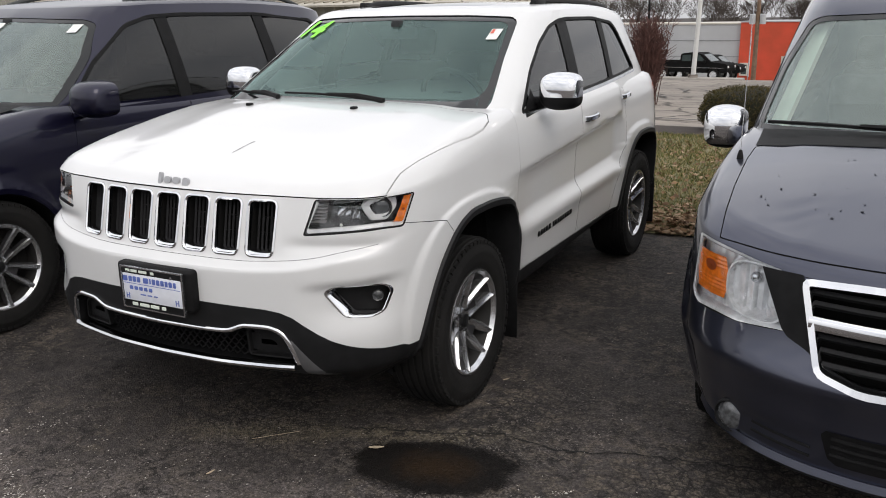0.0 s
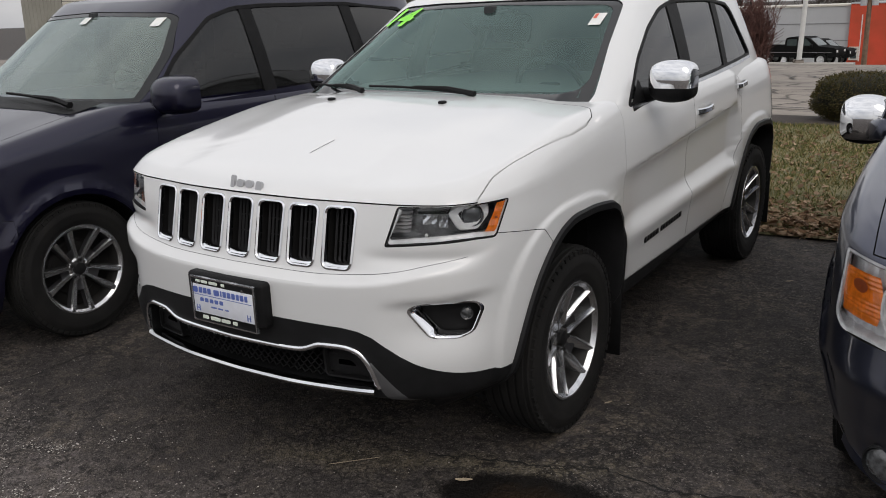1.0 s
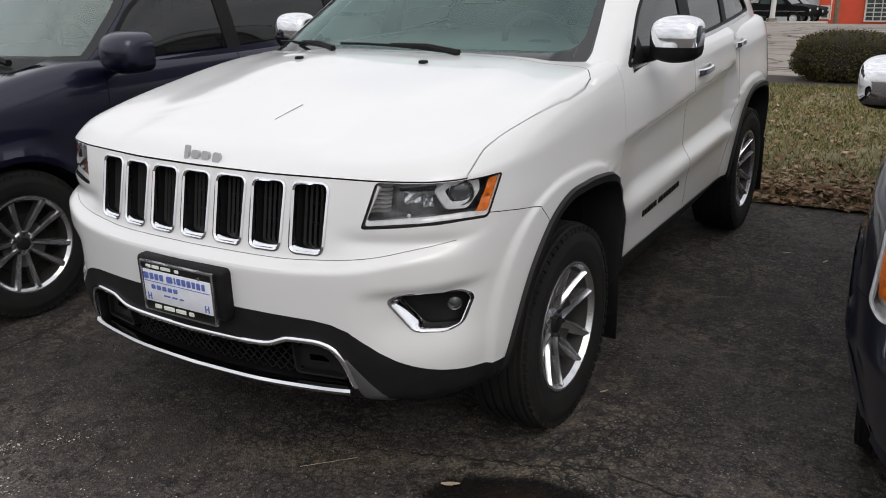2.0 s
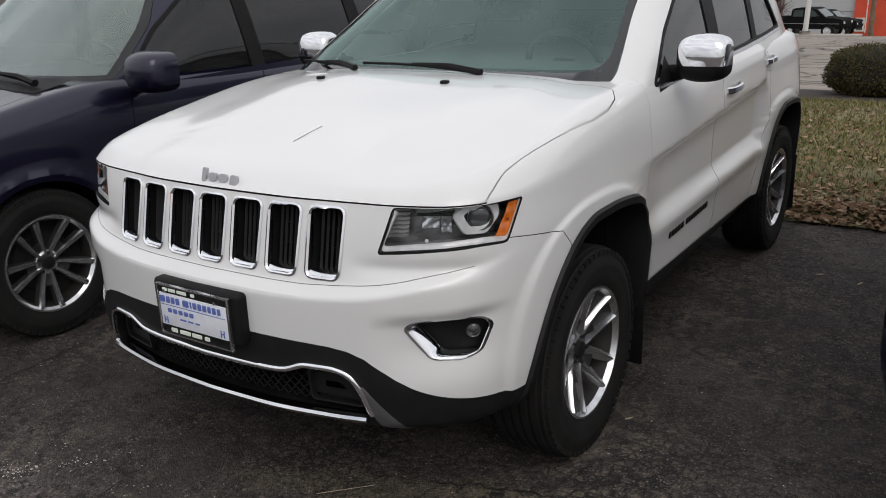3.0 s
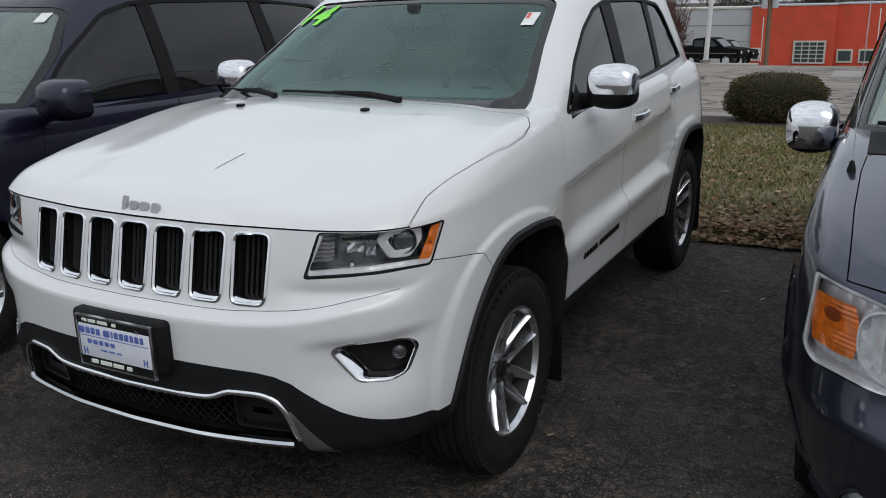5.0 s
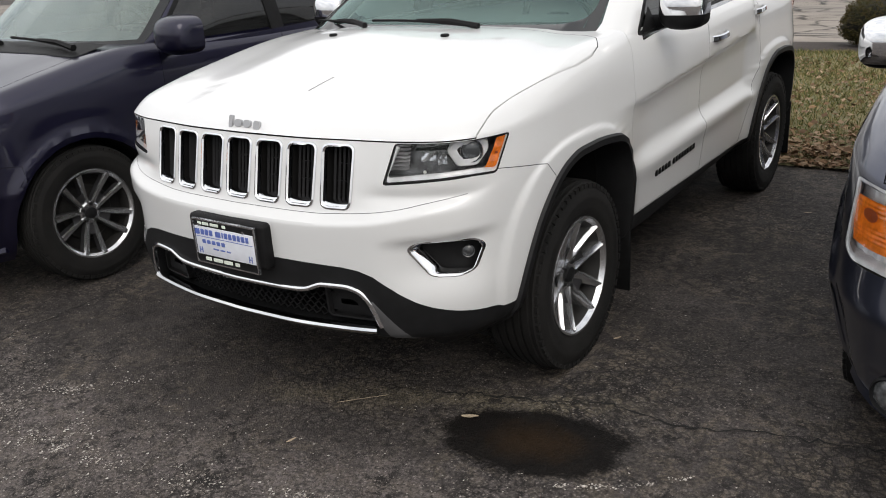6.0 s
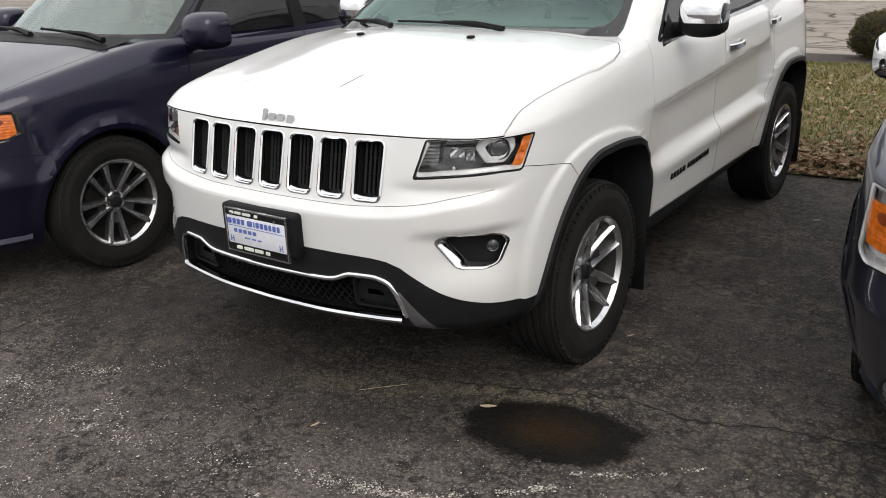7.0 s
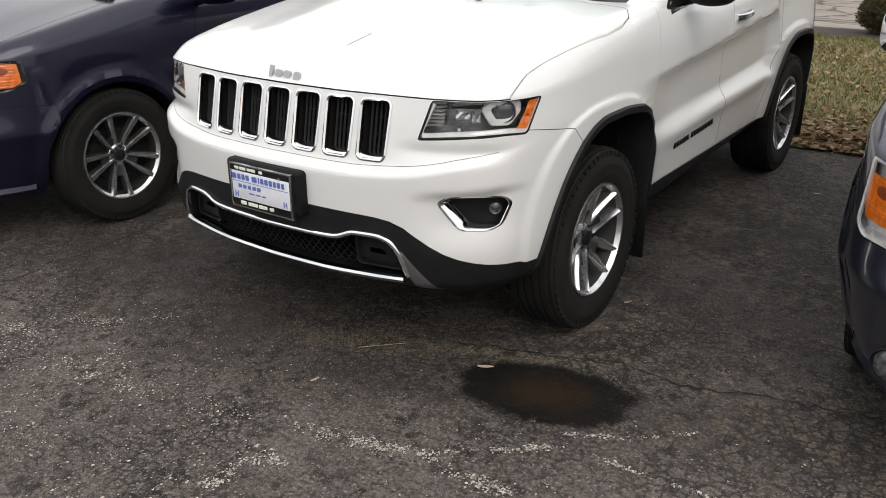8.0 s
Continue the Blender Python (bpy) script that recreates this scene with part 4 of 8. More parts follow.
def suv_plate(car, tree):
    bm = bmesh.new()
    box(bm, -0.185, 0.212, -0.992, -0.90, 0.625, 0.797, 0.016, 3)
    holder = part("plate_holder", bm, M_BLACK, car, "black plate holder")
    bm = bmesh.new()
    box(bm, -0.150, 0.180, -1.002, -0.990, 0.612, 0.785, 0.004)
    fr = part("plate_frame", bm, M_BLACK, holder, "black dealer frame with a bright edge")
    bm = bmesh.new()
    closed_strip(bm, [[(x, y, z) for x, z in ((-0.150 + i, 0.612 + i), (0.180 - i, 0.612 + i), (0.180 - i, 0.785 - i), (-0.150 + i, 0.785 - i))] for i, y in ((-0.002, -0.994), (-0.001, -1.0055), (0.004, -1.0055), (0.005, -1.0015))])
    part("edge", bm, M_SATIN, fr)
    bm = bmesh.new()
    box(bm, -0.141, 0.171, -1.0045, -1.000, 0.645, 0.757, 0.002)
    plate = part("plate", bm, mat("plate_white", (0.72, 0.74, 0.80), 0.35, vary=0.06, scale=30), holder, "white dealer plate with blue lettering bars")
    blue = mat("plate_blue", (0.10, 0.15, 0.42), 0.5)
    for row, mt, wid, h, z, x0 in ((0, blue, [0.018, -0.006, 0.013, -0.005, 0.013, -0.005, 0.013, -0.014, 0.020, -0.005, 0.006, -0.005, 0.013, -0.005, 0.013, -0.005, 0.013, -0.005, 0.011, -0.005, 0.013, -0.005, 0.011], 0.022, 0.7255, -0.137),
                                   (1, blue, [0.018, -0.008, 0.018, -0.008, 0.018, -0.008, 0.018, -0.008, 0.018], 0.015, 0.692, -0.105),
                                   (2, blue, [0.03, -0.008, 0.025, -0.01, 0.02], 0.006, 0.672, -0.05),
                                   (3, M_PALE, [0.022, -0.006, 0.034, -0.008, 0.045, -0.02, 0.018], 0.011, 0.765, -0.12),
                                   (4, M_PALE, [0.03, -0.012, 0.05, -0.008, 0.045, -0.015, 0.022], 0.013, 0.625, -0.10)):
        grow = 1.28 if row == 0 else 1.0
        lettering(plate, "lettering_bar", (x0, -1.0048, z), (1, 0, 0), (0, 0, 1), (0, -1, 0), [w * grow for w in wid], h, 0.0012, mt, "")
    bm = bmesh.new()
    box(bm, -0.135, 0.165, -1.0058, -1.004, 0.7165, 0.7185)
    part("underline", bm, blue, plate)
    for x in (-0.128, 0.138):
        for dx, w, h, dz in ((0, 0.004, 0.024, 0), (0.014, 0.004, 0.024, 0), (0.002, 0.014, 0.004, 0.010)):
            bm = bmesh.new()
            box(bm, x + dx, x + dx + w, -1.0058, -1.004, 0.652 + dz, 0.652 + dz + h)
            part("lettering_bar", bm, blue, plate)
    for x in (-0.112, 0.125):
        bm = bmesh.new()
        lathe(bm, [(0, 0.006), (0.004, 0.006), (0.005, 0.0005)], seg=10)
        bm.transform(pose(x, -1.0045, 0.765 if x < 0 else 0.764, 0, 0, -90))
        part("screw", bm, M_SATIN, holder)


def door_mirror(car, sx, cap, arm, base, size, label, cap_to=0.40):
    """A side mirror: shell, lower housing, arm and glass. base: where its arm meets the door."""
    bx, by, bz = base
    w, d, h = size
    bm = bmesh.new()
    rows = []
    for f in np.linspace(0, 1, 21):
        a = math.pi * f
        k = math.sin(a) ** 0.28 if 0 < f < 1 else 0.02
        x = bx + 0.03 + w * (0.5 - 0.5 * math.cos(a)) + 0.0
        hh, dd = h * 0.5 * (0.62 + 0.38 * k) * max(k, 0.3), d * max(k, 0.2)
        row = []
        for g in np.linspace(-math.pi / 2, math.pi / 2, 11):
            row.append((sx * x, by - dd * abs(math.cos(g)) ** 0.55, bz + h * 0.5 + hh * math.copysign(abs(math.sin(g)) ** 0.7, math.sin(g))))
        rows.append(row + [(sx * x, by + 0.03, bz + h * 0.5 + hh * 0.97), (sx * x, by + 0.03, bz + h * 0.5 - hh * 0.97)])
    loops = [r for r in rows]
    vs = [[bm.verts.new(p) for p in r] for r in loops]
    for a, b in zip(vs, vs[1:]):
        for i in range(len(a)):
            j = (i + 1) % len(a)
            bm.faces.new((a[i], a[j], b[j], b[i]))
    bm.faces.new(vs[0][::-1])
    bm.faces.new(vs[-1])
    me = bpy.data.meshes.new("mirror")
    bmesh.ops.recalc_face_normals(bm, faces=bm.faces)
    bm.to_mesh(me)
    bm.free()
    upper = boolean(me.copy(), [prism([(-3, -3), (3, -3), (3, 3), (-3, 3)], "z", bz + h * cap_to, bz + 1)], "INTERSECT")
    lower = boolean(me, [prism([(-3, -3), (3, -3), (3, 3), (-3, 3)], "z", bz + h * cap_to - 0.001, bz + 1)])
    shell = mesh_ob("door_mirror", only(upper, cap), cap, car, label, 50)
    mesh_ob("housing", only(lower, arm), arm, shell, "", 50)
    bm = bmesh.new()
    tube(bm, [(sx * (bx - 0.05), by + 0.02, bz + 0.02), (sx * (bx + 0.03), by, bz + 0.035), (sx * (bx + w * 0.5), by - 0.02, bz + 0.05)], 0.03, 10, radii=[0.045, 0.032, 0.028])
    part("arm", bm, arm, shell)
    bm = bmesh.new()
    strip(bm, [[(sx * (bx + 0.05), by + 0.034, bz + h * 0.12), (sx * (bx + w), by + 0.034, bz + h * 0.15)], [(sx * (bx + 0.05), by + 0.034, bz + h * 0.88), (sx * (bx + w), by + 0.034, bz + h * 0.85)]])
    part("mirror_glass", bm, M_CHROME, shell, "", 0)
    return shell


def handle(car, tree, sx, y, z, material=M_CHROME, length=0.20, label="chrome door handle", rise=0.012):
    bm = bmesh.new()
    pts, nor = [], []
    for f in np.linspace(0, 1, 11):
        p = on_side(tree, y + length * f, z + rise * f, 0.004 + 0.034 * math.sin(math.pi * f) ** 0.5, sx)
        pts.append(p)
        nor.append((sx, 0, 0.15))
    sweep(bm, pts, [(-0.014, -0.008), (-0.016, 0.0), (-0.010, 0.008), (0.010, 0.008), (0.016, 0.0), (0.014, -0.008)], nor)
    h = part("door_handle", bm, material, car, label)
    bm = bmesh.new()
    rows = []
    for f in np.linspace(0, 1, 7):
        rows.append([on_side(tree, y + length * (0.1 + 0.75 * f), z + g * 0.035 * math.sin(math.pi * (0.08 + 0.84 * f)), 0.0015, sx) for g in (-1, -0.4, 0.4, 1)])
    strip(bm, rows)
    part("handle_cup", bm, M_TRIM if material is not M_CHROME else M_CUP, h)
    return h


M_CUP = mat("handle_recess_white", (0.55, 0.55, 0.55), rough=0.3, vary=0.2, scale=20)


def wiper(car, pivot, tip, tree, label="black windscreen wiper", fat=1.0):
    P, T = Vector(pivot), Vector(tip)
    bm = bmesh.new()
    tube(bm, [P, P.lerp(T, 0.25) + Vector((0, 0, 0.018)), P.lerp(T, 0.55) + Vector((0, 0, 0.012))], 0.010, 6, radii=[0.015 * fat, 0.011 * fat, 0.008 * fat])
    w = part("wiper", bm, M_BLACK, car, label)
    bm = bmesh.new()
    a, b = P.lerp(T, 0.12), T
    tube(bm, [a.lerp(b, f) + Vector((0, 0, 0.008 * math.sin(math.pi * f))) for f in np.linspace(0, 1, 9)], 0.0065 * fat, 5)
    part("blade", bm, M_BLACK, w)
    return w


def white_suv():
    car = thing("suv", "white SUV with black lower trim and chrome details on asphalt", "car")
    S = JEEP
    body = lower_body(S)
    tree = surface_of(body)
    FA, RA = 0.0, 2.82
    mid = outline(ARCH, 44)
    holes = [[(cy + y, z) for y, z in ring_of([tuple(p) for p in mid], -0.030)] for cy in (FA, RA)]
    holes = [[(h[0][0], -0.2)] + h + [(h[-1][0], -0.2)] for h in holes]
    arches = [prism(h, "x", 0.48, 1.4, M_VOID, True) for h in holes]
    slots = []
    for k in range(7):
        c = (k - 3) * 0.1500
        slots.append(round_poly([(c - 0.0555, 0.857), (c + 0.0555, 0.857), (c + 0.0600, 1.066), (c - 0.0600, 1.066)], 0.026, 5))
    lamp = round_poly([(0.012, 0.941), (0.20, 0.956), (0.32, 0.961), (0.400, 0.955), (0.456, 1.078), (0.36, 1.0795), (0.066, 1.0795)], 0.014, 4)
    fog = round_poly([(0.712, 0.732), (0.755, 0.757), (0.882, 0.742), (0.898, 0.715), (0.876, 0.632), (0.850, 0.620), (0.778, 0.632)], 0.020, 4)
    half = [(0.60, 0.425), (0.59, 0.52), (0.555, 0.572), (0.50, 0.588), (0.41, 0.586), (0.37, 0.572), (0.33, 0.562)]
    mouth = half + [(0, 0.555)] + [(-x, z) for x, z in half[::-1]]
    skirt_top = [(1.2, 0.452), (0.93, 0.462), (0.90, 0.474), (0.84, 0.497), (0.78, 0.522), (0.735, 0.545), (0.69, 0.573), (0.645, 0.607), (0.61, 0.636), (0.56, 0.655), (0.50, 0.663), (0.3, 0.669), (0, 0.672)]
    skirt = [(-1.2, 0.0), (1.2, 0.0)] + skirt_top + [(-x, z) for x, z in skirt_top[-2::-1]]
    right = [(0.885, -1.2), (0.885, -0.58), (0.880, -0.50), (0.886, -0.40), (0.898, -0.25), (0.906, -0.1), (0.915, 0.06), (0.914, 0.19), (0.900, 0.28), (0.868, 0.335), (0.81, 0.36), (0.0, 0.36)]
    hood_plan = right + [(-x, y) for x, y in right[-2::-1]]
    hood_cut = prism(hood_plan, "z", 1.081, 1.7)
    hood_in = prism(ring_of(hood_plan, -0.0035), "z", 1.0855, 1.7)
    fdoor = [(0.53, 0.473), (1.47, 0.465), (1.50, 0.60), (1.50, 1.45), (0.60, 1.45), (0.545, 1.15), (0.53, 0.60)]
    rdoor = [(1.505, 0.465), (2.16, 0.461), (2.24, 0.55), (2.33, 0.75), (2.46, 0.92), (2.48, 1.45), (1.505, 1.45)]
    bumper_side = [(-1.3, 0.0), (-0.24, 0.0), (-0.24, 0.870), (-0.296, 0.927), (-0.56, 0.970), (-0.70, 0.970), (-0.70, 1.0790), (-1.3, 1.0790)]
    nose_cut = prism(bumper_side, "x", -1.3, 1.3)
    nose_in = prism([(-1.3, 0.0), (-0.2425, 0.0), (-0.2425, 0.869), (-0.2975, 0.9245), (-0.56, 0.9675), (-0.70, 0.9675), (-0.70, 1.0790), (-1.3, 1.0790)], "x", -1.3, 1.3)
    lamp_cut = corner_prism(lamp, -1.5, -0.87, M_VOID)
    hood = boolean(body.copy(), [hood_in], "INTERSECT")
    mesh_ob("hood", only(hood, M_WHITE), M_WHITE, car, "white bonnet with raised centre")
    rest = boolean(body.copy(), [hood_cut] + arches)
    front = boolean(rest.copy(), [nose_in], "INTERSECT")
    slot_cut = [prism(s, "y", -1.3, -0.62, M_VOID) for s in slots]
    fog_cut = prism(fog, "y", -1.3, -0.50, M_VOID, True)
    mouth_cut = prism(mouth, "y", -1.3, -0.60, M_VOID)
    skirt_cut = prism(skirt, "y", -1.4, 0.2)
    bumper = boolean(front.copy(), [skirt_cut, lamp_cut, fog_cut] + slot_cut)
    mesh_ob("bumper", paint_slots(bumper, M_WHITE), M_WHITE, car, "white front bumper and grille panel", 32)
    lower = boolean(boolean(front.copy(), [skirt_cut], "INTERSECT"), [mouth_cut])
    mesh_ob("skirt", only(lower, M_DARK), M_DARK, car, "dark grey plastic lower bumper skirt", 32)
    rest = boolean(rest, [nose_cut, lamp_cut])
    sill_cut = prism([(0.3, 0.0), (2.4, 0.0), (2.4, 0.455), (0.3, 0.470)], "x", -1.3, 1.3)
    sill = boolean(rest.copy(), [sill_cut], "INTERSECT")
    mesh_ob("sill", only(sill, M_DARK), M_DARK, car, "dark grey plastic rocker sill")
    rest = boolean(rest, [sill_cut, prism(fdoor, "x", 0.72, 1.3, M_VOID, True), prism(rdoor, "x", 0.72, 1.3, M_VOID, True)])
    mesh_ob("body", paint_slots(rest, M_WHITE), M_WHITE, car, "white painted body", 32)
    for nm, poly in (("front_door", fdoor), ("rear_door", rdoor)):
        d = boolean(boolean(body.copy(), [prism(ring_of(poly, -0.0025), "x", 0.74, 1.3)], "INTERSECT"), arches)
        only(d, M_WHITE)
        d2 = mirrored(d)
        mesh_ob(nm, d, M_WHITE, car, "white door with a raised lower ridge", 32)
        mesh_ob(nm, d2, M_WHITE, car, "white door with a raised lower ridge", 32)
    for sx in (1, -1):
        for cy in (FA, RA):
            bm = bmesh.new()
            rows = []
            n0, n1, n2, n3 = (ring_of([tuple(p) for p in mid], g) for g in (-0.038, -0.030, -0.004, 0.004))
            for i in range(len(mid)):
                def q(r, lift):
                    y, z = r[i][0] + cy, max(r[i][1], 0.27)
                    return on_side(tree, y, z, lift, sx)
                a = q(n1, 0.012)
                rows.append([Vector((sx * 0.80, a.y, a.z)), Vector((a.x - sx * 0.02, *q(n0, 0).yz)), a, q(n2, 0.014), q(n3, 0.002)])
            strip(bm, rows)
            part("arch_moulding", bm, M_DARK, car, "dark grey wheel arch moulding")
    # cab
    outer = upper_body(S)
    cab_tree = surface_of(outer)
    shell = boolean(outer.copy(), [hollow(outer, S["cab_z"])])
    edge = [(0.70, 1.262), (0.803, 1.290), (0.808, 1.325), (0.780, 1.405), (0.736, 1.52), (0.706, 1.62), (0.680, 1.708), (0.64, 1.731), (0.4, 1.742)]
    screen = round_poly([(-0.70, 1.262)] + edge + [(0, 1.745)] + [(-x, z) for x, z in edge[:0:-1]], 0.03, 4)
    dlo = round_poly([(0.665, 1.258), (1.8, 1.300), (2.86, 1.352), (2.89, 1.375), (2.69, 1.635), (2.60, 1.69), (2.2, 1.722), (1.70, 1.722), (1.55, 1.712), (1.38, 1.680), (1.16, 1.592), (0.93, 1.462), (0.81, 1.372)], 0.04, 4)
    screen_cut = prism(screen, "y", -0.2, 1.40, M_VOID)
    dlo_cut = prism(dlo, "x", 0.60, 1.3, M_VOID, True)
    roof_hole = round_poly([(-0.42, 1.36), (0.42, 1.36), (0.42, 2.15), (-0.42, 2.15)], 0.06, 4)
    shell = boolean(shell, [dlo_cut])
    shell = boolean(shell, [screen_cut])
    shell = boolean(shell, [prism(roof_hole, "z", 1.70, 2.0, M_VOID)])
    mesh_ob("cab", paint_slots(shell, M_WHITE), M_WHITE, car, "white roof and pillars", 32)
    pane = boolean(upper_body(S, -0.004), [prism(ring_of(roof_hole, -0.005), "z", 1.75, 2.0)], "INTERSECT")
    mesh_ob("sunroof", only(keep_faces(pane, (0, 0, 1), 0.5), M_ROOFGLASS), M_ROOFGLASS, car, "dark glass sunroof panel")
    part("windscreen", pane_grid(cab_tree, [inset(screen, 0.004)], on_front, -0.010, 1, 20, 30), M_WGLASS, car, "tinted windscreen reflecting the grey sky").visible_shadow = False
    edge = [(0.66, 1.330), (0.738, 1.35), (0.748, 1.39), (0.712, 1.50), (0.672, 1.61), (0.648, 1.69), (0.60, 1.706)]
    wide = round_poly([(-0.66, 1.330)] + edge + [(0, 1.722)] + [(-x, z) for x, z in edge[:0:-1]], 0.04, 4)
    frit = boolean(upper_body(S, -0.0055), [prism(ring_of(screen, -0.002), "y", -0.2, 1.45)], "INTERSECT")
    frit = boolean(frit, [prism(wide, "y", -0.4, 1.6), hollow(outer, S["cab_z"])])
    mesh_ob("screen_border", only(keep_faces(frit, (0, -1, 0.6), 0.3), M_FRIT), M_FRIT, car, "black border of the windscreen")
    win = [[(0.50, 1.10), (1.455, 1.10), (1.475, 1.42), (1.535, 1.80), (0.50, 1.80)], [(1.60, 1.10), (2.20, 1.10), (2.225, 1.36), (2.29, 1.80), (1.69, 1.80), (1.63, 1.42)], [(2.27, 1.10), (3.2, 1.10), (3.2, 1.80), (2.38, 1.80), (2.315, 1.36)]]
    for w in win:
        for sx in (1, -1):
            part("side_window", pane_grid(cab_tree, [inset(dlo, 0.003), w], on_side, -0.010, sx, 18, 20), M_SGLASS, car, "dark side window").visible_shadow = False
    for sx in (1, -1):
        for p0, p1 in (((1.455, 1.60), (1.535, 1.69)), ((2.20, 2.27), (2.29, 2.38))):
            bm = bmesh.new()
            rows = []
            for f in np.linspace(0, 1, 9):
                z = 1.29 + 0.43 * f
                k = (z - 1.10) / 0.70
                y0, y1 = p0[0] + (p1[0] - p0[0]) * k, p0[1] + (p1[1] - p0[1]) * k
                rows.append([on_side(cab_tree, y0 - 0.004, z, -0.03, sx), on_side(cab_tree, y0 - 0.004, z, -0.004, sx), on_side(cab_tree, y1 + 0.004, z, -0.004, sx), on_side(cab_tree, y1 + 0.004, z, -0.03, sx)])
            strip(bm, rows)
            part("pillar_trim", bm, M_BLACK, car, "gloss black pillar trim")
        # window line trim
        bm = bmesh.new()
        loops = [[on_side(cab_tree, y, z, l, sx) for y, z in ring_of(dlo, g)] for g, l in ((-0.016, -0.012), (-0.014, 0.001), (0.002, 0.004), (0.004, 0.0))]
        closed_strip(bm, loops)
        part("window_seal", bm, M_BLACK, car, "black seal round the side windows")
        bm = bmesh.new()
        pts = [on_side(cab_tree, y, z, 0.004, sx) for y, z in ((0.70, 1.256), (1.0, 1.267), (1.5, 1.283), (2.0, 1.303), (2.5, 1.328), (2.86, 1.349))]
        sweep(bm, pts, [(-0.010, -0.006), (-0.010, 0.004), (0.010, 0.004), (0.010, -0.006)], [(sx, 0, 0.3)] * len(pts))
        part("belt_strip", bm, M_SATIN, car, "bright strip along the window line")
    cabin(car, S)
    suv_nose(car, tree, slots, lamp, fog, mouth)
    suv_plate(car, tree)
    gap = [(0, 0.836), (0.37, 0.836), (0.5, 0.843), (0.6, 0.852), (0.68, 0.864), (0.76, 0.882), (0.85, 0.900), (0.872, 0.905)]
    gap = outline([(-x, z) for x, z in gap[:0:-1]] + gap, 90)
    pts = [on_front(tree, x, z, 0.0) for x, z in gap]
    bm = bmesh.new()
    sweep(bm, pts, [(-0.0009, -0.004), (-0.0009, 0.0009), (0.0009, 0.0009), (0.0009, -0.004)], [(p.x * 0.6, -1, 0.3) for p in pts])
    part("panel_gap", bm, M_GREYP, car, "dark gap between grille panel and bumper")
    # emblem on the bonnet lip and badge on the door, as plain shapes
    for x, w, z0, z1 in ((-0.086, 0.018, 1.090, 1.138), (-0.054, 0.034, 1.096, 1.124), (-0.008, 0.034, 1.096, 1.124), (0.044, 0.030, 1.082, 1.124)):
        oval = round_poly([(x, z0), (x + w, z0), (x + w, z1), (x, z1)], min(w, z1 - z0) * 0.48, 6)
        me = prism(oval, "y", -0.006, 0.006, M_EMBLEM)
        me.transform(Matrix.Translation((0, -0.812, 1.10)) @ pose(0, 0, 0, -16, 0, 0) @ Matrix.Translation((0, 0, -1.10)))
        mesh_ob("emblem", me, M_EMBLEM, car, "small bright emblem shape", 30)
    y = 0.815
    for i in range(13):
        if i == 5:
            y += 0.022
        for sx in (1, -1):
            p = on_side(tree, y, 0.606 + 0.03 * (y - 0.8), 0.002, sx)
            bm = bmesh.new()
            box(bm, p.x - 0.003, p.x + 0.003, y, y + 0.028, 0.590 + 0.03 * (y - 0.8), 0.620 + 0.03 * (y - 0.8), 0.003)
            part("badge_bar", bm, M_BLACK, car, "small dark badge bar")
        y += 0.041
    for sx in (1, -1):
        handle(car, tree, sx, 1.53, 1.140, M_CHROME, 0.23)
        handle(car, tree, sx, 2.345, 1.200)
        door_mirror(car, sx, M_CHROME, M_BLACK, (0.905, 0.89, 1.262), (0.205, 0.10, 0.195), "chrome-capped door mirror on a black arm", 0.36)
        bm = bmesh.new()
        rows = [[on_side(cab_tree, 0.70, 1.236, 0.006, sx), on_side(cab_tree, 0.702, 1.268, 0.006, sx)], [on_side(cab_tree, 0.78, 1.232, 0.006, sx), on_side(cab_tree, 0.785, 1.325, 0.006, sx)], [on_side(cab_tree, 0.90, 1.236, 0.006, sx), on_side(cab_tree, 0.845, 1.372, 0.006, sx)]]
        strip(bm, rows)
        part("mirror_foot", bm, M_BLACK, car)
        # flaps behind the wheels
        for cy in (FA, RA):
            bm = bmesh.new()
            box(bm, min(sx * 0.74, sx * 0.965), max(sx * 0.74, sx * 0.965), cy + 0.485, cy + 0.50, 0.13, 0.50, 0.006)
            part("mud_flap", bm, M_BLACK, car, "black rubber mud flap")
        # roof rail
        bm = bmesh.new()
        pts, rad = [], []
        for f in np.linspace(0, 1, 25):
            yy = 1.60 + 1.55 * f
            p = on_top(cab_tree, sx * (0.585 + 0.02 * math.sin(math.pi * f)), yy, 0.0)
            lift = 0.030 * min(1, math.sin(math.pi * min(max(f, 0.01), 0.99)) * 3.2) ** 0.6
            pts.append((p.x, p.y, p.z + lift - 0.012))
            rad.append(0.018)
        tube(bm, pts, 0.018, 8, radii=rad)
        part("roof_rail", bm, M_DARK, car, "dark grey roof rail")
        for yy in (1.60, 3.15):
            bm = bmesh.new()
            p = on_top(cab_tree, sx * 0.60, yy)
            box(bm, p.x - 0.022, p.x + 0.022, yy - 0.06 if yy > 2 else yy - 0.02, yy + 0.02 if yy > 2 else yy + 0.14, p.z - 0.01, p.z + 0.03, 0.012)
            part("rail_foot", bm, M_DARK, car)
    for x in (-0.395, 0.245):
        p = on_top(tree, x, 0.15)
        bm = bmesh.new()
        box(bm, x - 0.016, x + 0.016, 0.135, 0.165, p.z - 0.004, p.z + 0.012, 0.006)
        part("washer_nozzle", bm, M_BLACK, car, "black washer nozzle on the bonnet")
    bm = bmesh.new()
    tube(bm, [on_top(tree, 0.058 + 0.013 * f, -0.524 + 0.139 * f, 0.001 + 0.001 * math.sin(3 * f)) for f in np.linspace(0, 1, 7)], 0.0009, 5)
